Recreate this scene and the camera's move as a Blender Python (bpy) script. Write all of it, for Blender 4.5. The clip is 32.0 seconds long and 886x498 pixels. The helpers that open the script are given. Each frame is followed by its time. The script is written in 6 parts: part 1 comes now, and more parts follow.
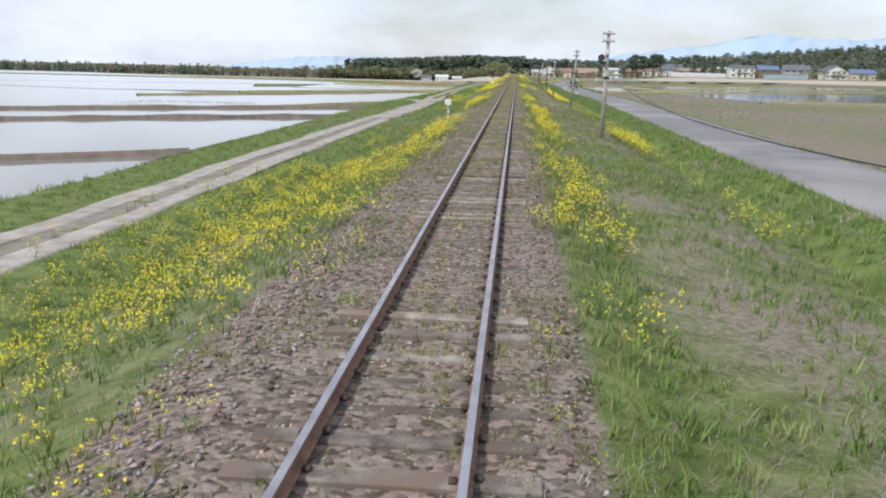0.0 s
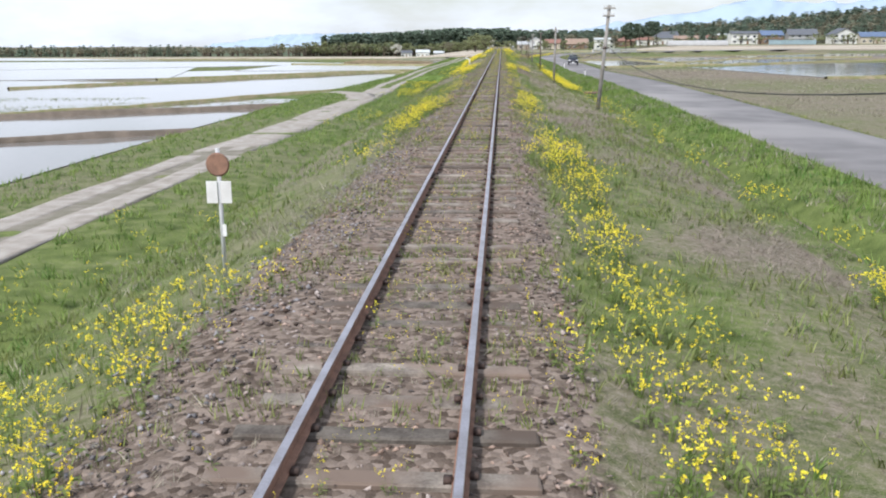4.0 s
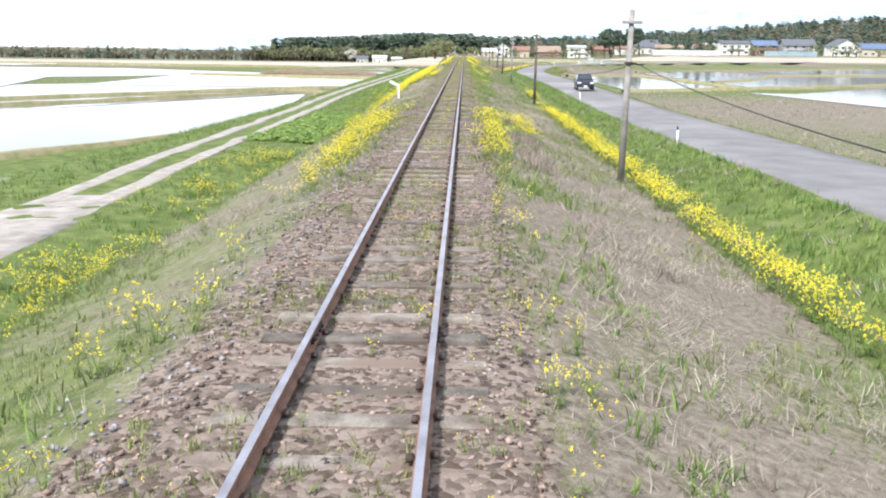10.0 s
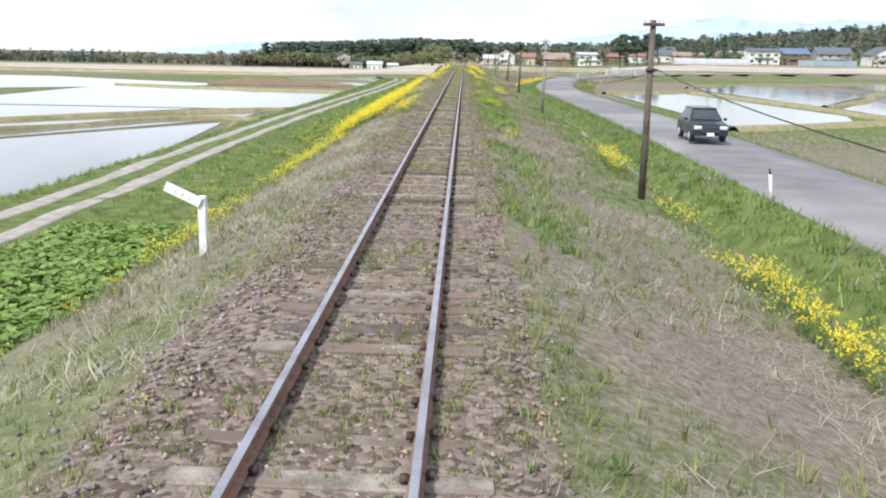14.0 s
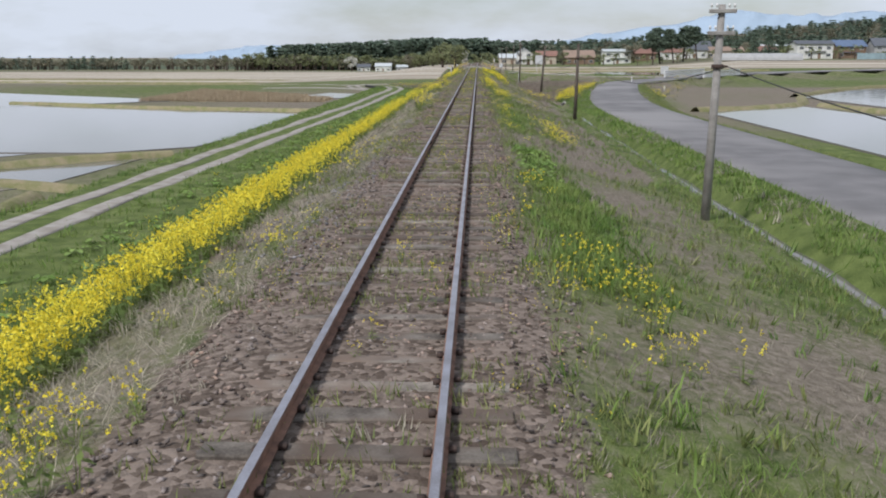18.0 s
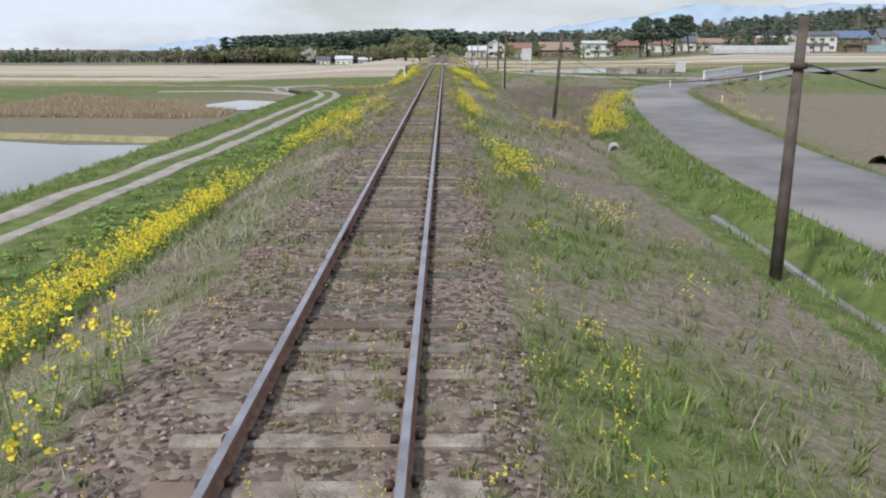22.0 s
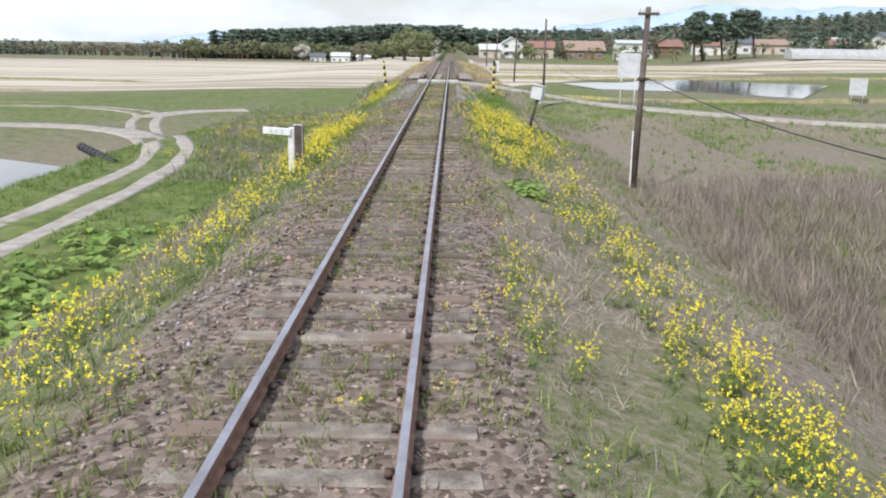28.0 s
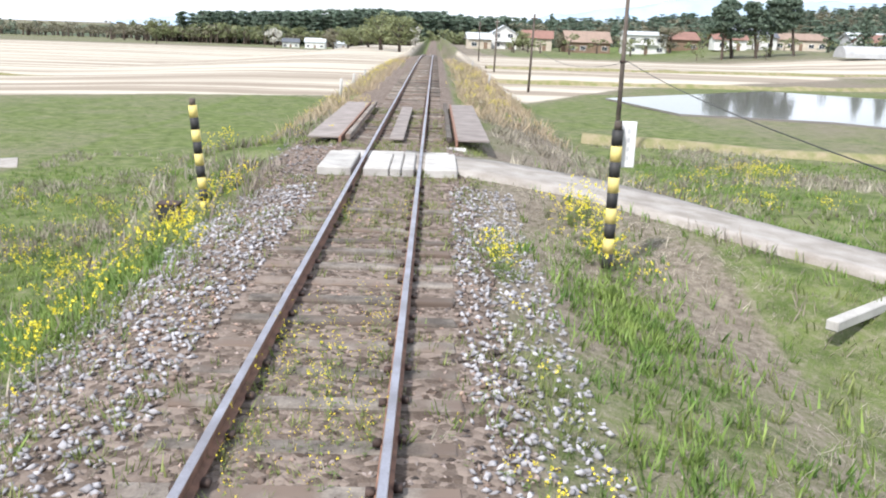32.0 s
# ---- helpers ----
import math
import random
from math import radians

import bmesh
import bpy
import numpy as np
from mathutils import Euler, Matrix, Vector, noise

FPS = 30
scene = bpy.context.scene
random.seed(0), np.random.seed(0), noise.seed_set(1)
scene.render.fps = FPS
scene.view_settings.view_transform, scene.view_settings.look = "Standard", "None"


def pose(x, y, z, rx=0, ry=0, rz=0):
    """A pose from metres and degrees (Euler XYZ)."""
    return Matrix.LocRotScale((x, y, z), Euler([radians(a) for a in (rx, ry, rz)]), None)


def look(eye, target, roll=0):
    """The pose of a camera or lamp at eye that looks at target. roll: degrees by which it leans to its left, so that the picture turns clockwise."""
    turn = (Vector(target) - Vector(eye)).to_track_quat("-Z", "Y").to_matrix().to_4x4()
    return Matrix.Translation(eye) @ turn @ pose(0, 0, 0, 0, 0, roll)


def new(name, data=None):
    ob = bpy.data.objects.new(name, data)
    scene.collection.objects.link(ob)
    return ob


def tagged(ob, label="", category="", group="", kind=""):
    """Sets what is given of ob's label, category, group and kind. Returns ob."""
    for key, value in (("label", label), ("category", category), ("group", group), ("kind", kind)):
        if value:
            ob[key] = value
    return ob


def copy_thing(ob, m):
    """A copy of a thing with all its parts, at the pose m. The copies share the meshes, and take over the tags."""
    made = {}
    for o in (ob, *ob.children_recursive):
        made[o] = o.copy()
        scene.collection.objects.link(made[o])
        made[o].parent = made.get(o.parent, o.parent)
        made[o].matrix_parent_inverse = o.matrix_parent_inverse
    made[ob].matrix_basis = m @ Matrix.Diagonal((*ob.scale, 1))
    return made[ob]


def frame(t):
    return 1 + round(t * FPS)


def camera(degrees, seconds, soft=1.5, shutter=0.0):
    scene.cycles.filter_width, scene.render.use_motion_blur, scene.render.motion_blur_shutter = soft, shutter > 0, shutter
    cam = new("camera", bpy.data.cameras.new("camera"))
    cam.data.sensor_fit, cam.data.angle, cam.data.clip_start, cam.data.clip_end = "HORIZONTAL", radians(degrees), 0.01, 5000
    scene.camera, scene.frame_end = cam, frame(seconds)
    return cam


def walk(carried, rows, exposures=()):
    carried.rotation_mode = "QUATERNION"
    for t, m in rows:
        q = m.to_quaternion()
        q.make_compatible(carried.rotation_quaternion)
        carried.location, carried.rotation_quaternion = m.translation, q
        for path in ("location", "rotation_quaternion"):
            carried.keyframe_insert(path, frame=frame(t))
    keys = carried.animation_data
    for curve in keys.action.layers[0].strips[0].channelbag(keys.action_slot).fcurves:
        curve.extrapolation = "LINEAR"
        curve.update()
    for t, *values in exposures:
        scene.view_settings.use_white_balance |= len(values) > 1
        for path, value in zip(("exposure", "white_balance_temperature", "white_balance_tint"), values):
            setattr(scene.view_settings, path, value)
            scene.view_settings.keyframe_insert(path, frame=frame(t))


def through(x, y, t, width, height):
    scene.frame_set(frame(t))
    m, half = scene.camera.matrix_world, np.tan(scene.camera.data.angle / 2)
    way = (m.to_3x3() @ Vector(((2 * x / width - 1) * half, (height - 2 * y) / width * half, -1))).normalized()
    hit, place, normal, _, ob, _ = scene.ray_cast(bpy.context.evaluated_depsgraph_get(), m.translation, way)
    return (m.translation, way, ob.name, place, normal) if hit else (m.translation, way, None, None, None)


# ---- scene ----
cam = camera(54, 32.0, soft=2.0)
# seconds, eye, target, roll: a train's cab window, 2.5 m above the rails, half a metre right of the right rail
PATH = [
    (0, (0.796, 0.000, 2.484), (0.487, 3.902, 1.661), 1.29),
    (0.5, (0.779, 4.615, 2.482), (0.522, 8.522, 1.666), 0.46),
    (1, (0.814, 9.212, 2.475), (0.512, 13.111, 1.630), -0.43),
    (1.5, (0.802, 13.818, 2.490), (0.547, 17.705, 1.580), -0.40),
    (2, (0.829, 18.470, 2.502), (0.592, 22.363, 1.612), -0.93),
    (2.5, (0.821, 23.136, 2.490), (0.592, 27.022, 1.568), -1.67),
    (3, (0.791, 27.845, 2.479), (0.552, 31.723, 1.527), -0.82),
    (3.5, (0.787, 32.579, 2.484), (0.534, 36.457, 1.535), -0.45),
    (5.5, (0.772, 51.798, 2.573), (0.534, 55.696, 1.709), 0.53),
    (6, (0.739, 56.673, 2.542), (0.527, 60.574, 1.685), 0.79),
    (6.5, (0.767, 61.608, 2.565), (0.576, 65.507, 1.693), 1.21),
    (7, (0.804, 66.595, 2.526), (0.708, 70.493, 1.632), 0.70),
    (7.5, (0.782, 71.524, 2.518), (0.621, 75.438, 1.708), -0.01),
    (8, (0.792, 76.486, 2.591), (0.580, 80.387, 1.735), 0.24),
    (8.5, (0.820, 81.437, 2.575), (0.638, 85.343, 1.734), -0.13),
    (9, (0.776, 86.408, 2.520), (0.677, 90.307, 1.631), 0.56),
    (9.5, (0.769, 91.442, 2.549), (0.670, 95.346, 1.681), 0.08),
    (10, (0.806, 96.534, 2.557), (0.721, 100.428, 1.648), 0.64),
    (10.5, (0.764, 101.650, 2.503), (0.680, 105.553, 1.632), -0.50),
    (11, (0.813, 106.773, 2.541), (0.723, 110.684, 1.708), -0.37),
    (11.5, (0.802, 111.913, 2.494), (0.696, 115.812, 1.608), 0.24),
    (12, (0.809, 117.112, 2.540), (0.713, 121.002, 1.613), -0.40),
    (12.5, (0.831, 122.431, 2.482), (0.733, 126.325, 1.573), 0.05),
    (13, (0.814, 127.882, 2.540), (0.699, 131.782, 1.659), 0.30),
    (13.5, (0.803, 133.379, 2.523), (0.717, 137.282, 1.651), 0.98),
    (15.5, (0.812, 155.224, 2.481), (0.746, 159.110, 1.537), 1.02),
    (16, (0.806, 160.348, 2.475), (0.689, 164.248, 1.595), 0.21),
    (16.5, (0.789, 165.228, 2.426), (0.621, 169.137, 1.595), -0.34),
    (17, (0.790, 170.001, 2.470), (0.625, 173.907, 1.622), -0.03),
    (17.5, (0.790, 174.764, 2.442), (0.646, 178.664, 1.565), 0.07),
    (18, (0.798, 179.499, 2.433), (0.642, 183.397, 1.550), -0.08),
    (18.5, (0.723, 184.273, 2.468), (0.578, 188.180, 1.627), -0.70),
    (19, (0.788, 189.049, 2.481), (0.676, 192.947, 1.589), 0.24),
    (19.5, (0.782, 193.749, 2.470), (0.719, 197.651, 1.592), -0.89),
    (20, (0.803, 198.454, 2.471), (0.709, 202.360, 1.613), -0.35),
    (20.5, (0.793, 203.200, 2.423), (0.791, 207.093, 1.502), 0.28),
    (21, (0.813, 207.955, 2.442), (0.791, 211.849, 1.524), -0.09),
    (21.5, (0.795, 212.718, 2.459), (0.839, 216.601, 1.500), 0.63),
    (22, (0.823, 217.678, 2.456), (0.813, 221.571, 1.538), -0.05),
    (22.5, (0.828, 222.781, 2.448), (0.796, 226.670, 1.512), -0.16),
    (23, (0.843, 227.984, 2.454), (0.813, 231.890, 1.593), -0.91),
    (23.5, (0.860, 233.046, 2.482), (0.820, 236.952, 1.620), -1.50),
    (24, (0.798, 237.838, 2.426), (0.753, 241.747, 1.575), -1.66),
    (24.5, (0.856, 242.552, 2.486), (0.824, 246.445, 1.569), -0.20),
    (25, (0.783, 247.283, 2.447), (0.766, 251.180, 1.543), -0.11),
    (25.5, (0.820, 252.045, 2.450), (0.829, 255.929, 1.492), 0.12),
    (27.5, (0.794, 271.247, 2.439), (0.725, 275.140, 1.524), 0.36),
    (28, (0.824, 276.039, 2.424), (0.798, 279.930, 1.494), 0.86),
    (28.5, (0.795, 280.831, 2.477), (0.748, 284.738, 1.620), 0.38),
    (29, (0.757, 285.640, 2.454), (0.706, 289.539, 1.559), 0.83),
    (29.5, (0.796, 290.493, 2.507), (0.814, 294.380, 1.560), 2.20),
    (30, (0.840, 295.340, 2.495), (0.877, 299.215, 1.503), 0.56),
    (30.5, (0.781, 300.248, 2.479), (0.747, 304.126, 1.497), 0.14),
    (31, (0.827, 305.183, 2.504), (0.939, 309.027, 1.403), 1.20),
    (31.5, (0.828, 310.186, 2.532), (0.848, 314.059, 1.530), 0.35),
    (32, (0.784, 315.214, 2.507), (0.849, 319.091, 1.525), 2.01),
]
EXPOSURES = [(0, -0.1), (2, -0.08), (3.5, 0.05), (5.5, 0.12), (7, 0.4), (9, 0.72), (11, 0.5), (13, 0.32), (15.5, 0.25), (17, -0.42), (19, -0.5), (22, -0.3), (25, 0.05), (28, 0.1), (30, 0.2), (32, 0.5)]
walk(cam, [(t, look(eye, target, roll)) for t, eye, target, roll in PATH], EXPOSURES)

# ---- world and sun ----
SUN_UP, SUN_TURN = radians(48), radians(215)
world = bpy.data.worlds.new("sky")
scene.world = world
world.use_nodes = True
wn, wl = world.node_tree.nodes, world.node_tree.links
sky = wn.new("ShaderNodeTexSky")
sky.sky_type, sky.sun_disc, sky.sun_elevation, sky.sun_rotation = "NISHITA", False, SUN_UP, SUN_TURN
sky.dust_density, sky.air_density = 0.9, 1.1
back = wn["Background"]
coord = wn.new("ShaderNodeTexCoord")
squash = wn.new("ShaderNodeMapping")
squash.inputs["Scale"].default_value = (1.0, 1.0, 3.2)
cloud = wn.new("ShaderNodeTexNoise")
cloud.inputs["Scale"].default_value, cloud.inputs["Detail"].default_value = 3.0, 6
cloud.inputs["Roughness"].default_value = 0.58
ramp = wn.new("ShaderNodeValToRGB")
ramp.color_ramp.elements[0].position, ramp.color_ramp.elements[1].position = 0.36, 0.62
ramp.color_ramp.elements[0].color = (0.34, 0.34, 0.34, 1)
veil = wn.new("ShaderNodeMixRGB")
veil.inputs["Color2"].default_value = (9.5, 10.4, 12.0, 1)
wl.new(coord.outputs["Generated"], squash.inputs["Vector"])
wl.new(squash.outputs["Vector"], cloud.inputs["Vector"])
wl.new(cloud.outputs["Fac"], ramp.inputs["Fac"])
wl.new(ramp.outputs["Color"], veil.inputs["Fac"])
wl.new(sky.outputs["Color"], veil.inputs["Color1"])
wl.new(veil.outputs["Color"], back.inputs["Color"])
back.inputs["Strength"].default_value = 0.1
lamp = bpy.data.lights.new("sun", "SUN")
lamp.energy, lamp.angle, lamp.color = 4.0, radians(4.0), (1.0, 0.98, 0.965)
sun = new("sun", lamp)
sun.matrix_world = look((0, 0, 0), (-math.sin(SUN_TURN) * math.cos(SUN_UP), -math.cos(SUN_TURN) * math.cos(SUN_UP), -math.sin(SUN_UP)))

# ---- materials ----
RNG = np.random.default_rng(7)


def mat(name, base, second=None, rough=0.8, metal=0.0, scale=6.0, fine=60.0, bump=0.3, depth=0.01, vary=0.25, third=None, patch=1.0):
    """Two base colours mixed by coarse and fine noise, with bump; vary: brightness from piece to piece."""
    m = bpy.data.materials.new(name)
    m.use_nodes = True
    n, l = m.node_tree.nodes, m.node_tree.links
    b = n["Principled BSDF"]
    b.inputs["Roughness"].default_value, b.inputs["Metallic"].default_value = rough, metal
    b.inputs["Specular IOR Level"].default_value = 0.3
    pos = n.new("ShaderNodeNewGeometry")
    coarse, small = n.new("ShaderNodeTexNoise"), n.new("ShaderNodeTexNoise")
    coarse.inputs["Scale"].default_value, small.inputs["Scale"].default_value = scale, fine
    coarse.inputs["Detail"].default_value = small.inputs["Detail"].default_value = 4
    for t in (coarse, small):
        l.new(pos.outputs["Position"], t.inputs["Vector"])
    add = n.new("ShaderNodeMath")
    add.operation = "MULTIPLY_ADD"
    add.inputs[1].default_value = 0.45
    l.new(small.outputs["Fac"], add.inputs[0])
    l.new(coarse.outputs["Fac"], add.inputs[2])
    step = n.new("ShaderNodeMapRange")
    step.inputs["From Min"].default_value, step.inputs["From Max"].default_value = 0.55, 0.9
    l.new(add.outputs[0], step.inputs["Value"])
    mix = n.new("ShaderNodeMixRGB")
    second = second or tuple(c * 0.6 for c in base)
    mix.inputs["Color1"].default_value, mix.inputs["Color2"].default_value = (*base, 1), (*second, 1)
    l.new(step.outputs["Result"], mix.inputs["Fac"])
    out = mix.outputs["Color"]
    if third:
        big = n.new("ShaderNodeTexNoise")
        big.inputs["Scale"].default_value = patch
        l.new(pos.outputs["Position"], big.inputs["Vector"])
        s2 = n.new("ShaderNodeMapRange")
        s2.inputs["From Min"].default_value, s2.inputs["From Max"].default_value = 0.45, 0.62
        l.new(big.outputs["Fac"], s2.inputs["Value"])
        m2 = n.new("ShaderNodeMixRGB")
        m2.inputs["Color2"].default_value = (*third, 1)
        l.new(s2.outputs["Result"], m2.inputs["Fac"])
        l.new(out, m2.inputs["Color1"])
        out = m2.outputs["Color"]
    if vary:
        info = n.new("ShaderNodeObjectInfo")
        both = n.new("ShaderNodeMath")
        both.operation = "ADD"
        l.new(info.outputs["Random"], both.inputs[0])
        l.new(pos.outputs["Random Per Island"], both.inputs[1])
        frac = n.new("ShaderNodeMath")
        frac.operation = "FRACT"
        l.new(both.outputs[0], frac.inputs[0])
        lift = n.new("ShaderNodeMapRange")
        lift.inputs["To Min"].default_value, lift.inputs["To Max"].default_value = 1 - vary, 1 + vary
        l.new(frac.outputs[0], lift.inputs["Value"])
        hsv = n.new("ShaderNodeHueSaturation")
        l.new(lift.outputs["Result"], hsv.inputs["Value"])
        l.new(out, hsv.inputs["Color"])
        out = hsv.outputs["Color"]
    l.new(out, b.inputs["Base Color"])
    if bump:
        bm = n.new("ShaderNodeBump")
        bm.inputs["Strength"].default_value, bm.inputs["Distance"].default_value = bump, depth
        l.new(add.outputs[0], bm.inputs["Height"])
        l.new(bm.outputs["Normal"], b.inputs["Normal"])
    return m


def leafy(name, base, second, vary=0.3, through=0.35):
    m = mat(name, base, second, rough=0.6, scale=1.3, fine=14, bump=0, vary=vary)
    n, l = m.node_tree.nodes, m.node_tree.links
    b = n["Principled BSDF"]
    thin = n.new("ShaderNodeBsdfTranslucent")
    mix = n.new("ShaderNodeMixShader")
    mix.inputs["Fac"].default_value = through
    l.new(b.inputs["Base Color"].links[0].from_socket, thin.inputs["Color"])
    l.new(b.outputs["BSDF"], mix.inputs[1])
    l.new(thin.outputs["BSDF"], mix.inputs[2])
    l.new(mix.outputs["Shader"], n["Material Output"].inputs["Surface"])
    return m


def ground_material():
    """Soil, gravel, grass and straw, weighed by the mesh's plan attribute (red gravel, green dryness, blue mud) and broken up by noise."""
    m = bpy.data.materials.new("ground")
    m.use_nodes = True
    n, l = m.node_tree.nodes, m.node_tree.links
    b = n["Principled BSDF"]
    b.inputs["Roughness"].default_value = 0.95
    b.inputs["Specular IOR Level"].default_value = 0.15
    pos = n.new("ShaderNodeNewGeometry")
    plan = n.new("ShaderNodeAttribute")
    plan.attribute_name = "plan"
    split = n.new("ShaderNodeSeparateColor")
    l.new(plan.outputs["Color"], split.inputs["Color"])

    def noise_at(scale, detail=5):
        t = n.new("ShaderNodeTexNoise")
        t.inputs["Scale"].default_value, t.inputs["Detail"].default_value = scale, detail
        l.new(pos.outputs["Position"], t.inputs["Vector"])
        return t.outputs["Fac"]

    def span(value, low, high):
        r = n.new("ShaderNodeMapRange")
        r.inputs["From Min"].default_value, r.inputs["From Max"].default_value = low, high
        l.new(value, r.inputs["Value"])
        return r.outputs["Result"]

    def mixed(fac, one, two):
        x = n.new("ShaderNodeMixRGB")
        l.new(fac, x.inputs["Fac"])
        for key, c in (("Color1", one), ("Color2", two)):
            if isinstance(c, tuple):
                x.inputs[key].default_value = (*c, 1)
            else:
                l.new(c, x.inputs[key])
        return x.outputs["Color"]

    def plus(a, b_, factor):
        x = n.new("ShaderNodeMath")
        x.operation = "MULTIPLY_ADD"
        x.inputs[1].default_value = factor
        l.new(b_, x.inputs[0])
        l.new(a, x.inputs[2])
        return x.outputs[0]

    wide, middle, fine, tiny = noise_at(0.35), noise_at(1.6), noise_at(9), noise_at(55, 3)
    cells = n.new("ShaderNodeTexVoronoi")
    cells.inputs["Scale"].default_value = 15
    l.new(pos.outputs["Position"], cells.inputs["Vector"])
    shade = n.new("ShaderNodeSeparateColor")
    l.new(cells.outputs["Color"], shade.inputs["Color"])
    green = mixed(span(plus(middle, tiny, 0.8), 0.65, 1.15), (0.05, 0.075, 0.02), (0.17, 0.21, 0.066))
    straw = mixed(span(plus(fine, tiny, 0.7), 0.6, 1.1), (0.11, 0.088, 0.068), (0.275, 0.236, 0.187))
    stone = mixed(span(plus(shade.outputs["Red"], tiny, 0.6), 0.3, 1.2), (0.075, 0.055, 0.043), (0.25, 0.2, 0.168))
    stretch = n.new("ShaderNodeMapping")
    stretch.inputs["Scale"].default_value = (0.012, 0.16, 0.05)
    l.new(pos.outputs["Position"], stretch.inputs["Vector"])
    bands = n.new("ShaderNodeTexNoise")
    bands.inputs["Scale"].default_value, bands.inputs["Detail"].default_value = 1.0, 6
    l.new(stretch.outputs["Vector"], bands.inputs["Vector"])
    mud = mixed(span(bands.outputs["Fac"], 0.42, 0.56), (0.29, 0.24, 0.19), (0.50, 0.45, 0.37))
    dryness = plus(plus(plus(plus(split.outputs["Green"], wide, 0.7), fine, 0.8), middle, 0.55), tiny, 0.6)
    grass = mixed(span(dryness, 1.32, 1.92), green, straw)
    gravelled = plus(plus(split.outputs["Red"], fine, 0.5), middle, 0.5)
    soil = mixed(span(gravelled, 0.95, 1.15), grass, stone)
    muddy = plus(split.outputs["Blue"], middle, 0.4)
    all_ = mixed(span(muddy, 0.62, 0.8), soil, mud)
    l.new(all_, b.inputs["Base Color"])
    bm = n.new("ShaderNodeBump")
    bm.inputs["Strength"].default_value, bm.inputs["Distance"].default_value = 0.6, 0.03
    stony = n.new("ShaderNodeMath")
    stony.operation = "MULTIPLY"
    l.new(cells.outputs["Distance"], stony.inputs[0])
    l.new(split.outputs["Red"], stony.inputs[1])
    l.new(plus(plus(fine, tiny, 0.5), stony.outputs[0], -0.9), bm.inputs["Height"])
    l.new(bm.outputs["Normal"], b.inputs["Normal"])
    return m


def water_material():
    """Shallow still water over mud, lightly rippled."""
    m = bpy.data.materials.new("paddy water")
    m.use_nodes = True
    n, l = m.node_tree.nodes, m.node_tree.links
    b = n["Principled BSDF"]
    b.inputs["Base Color"].default_value = (0.20, 0.185, 0.175, 1)
    b.inputs["Roughness"].default_value, b.inputs["IOR"].default_value = 0.06, 1.33
    b.inputs["Specular IOR Level"].default_value = 0.6
    pos, wave, bm = n.new("ShaderNodeNewGeometry"), n.new("ShaderNodeTexNoise"), n.new("ShaderNodeBump")
    wave.inputs["Scale"].default_value, wave.inputs["Detail"].default_value = 2.2, 3
    bm.inputs["Strength"].default_value, bm.inputs["Distance"].default_value = 0.12, 0.02
    l.new(pos.outputs["Position"], wave.inputs["Vector"])
    l.new(wave.outputs["Fac"], bm.inputs["Height"])
    l.new(bm.outputs["Normal"], b.inputs["Normal"])
    return m


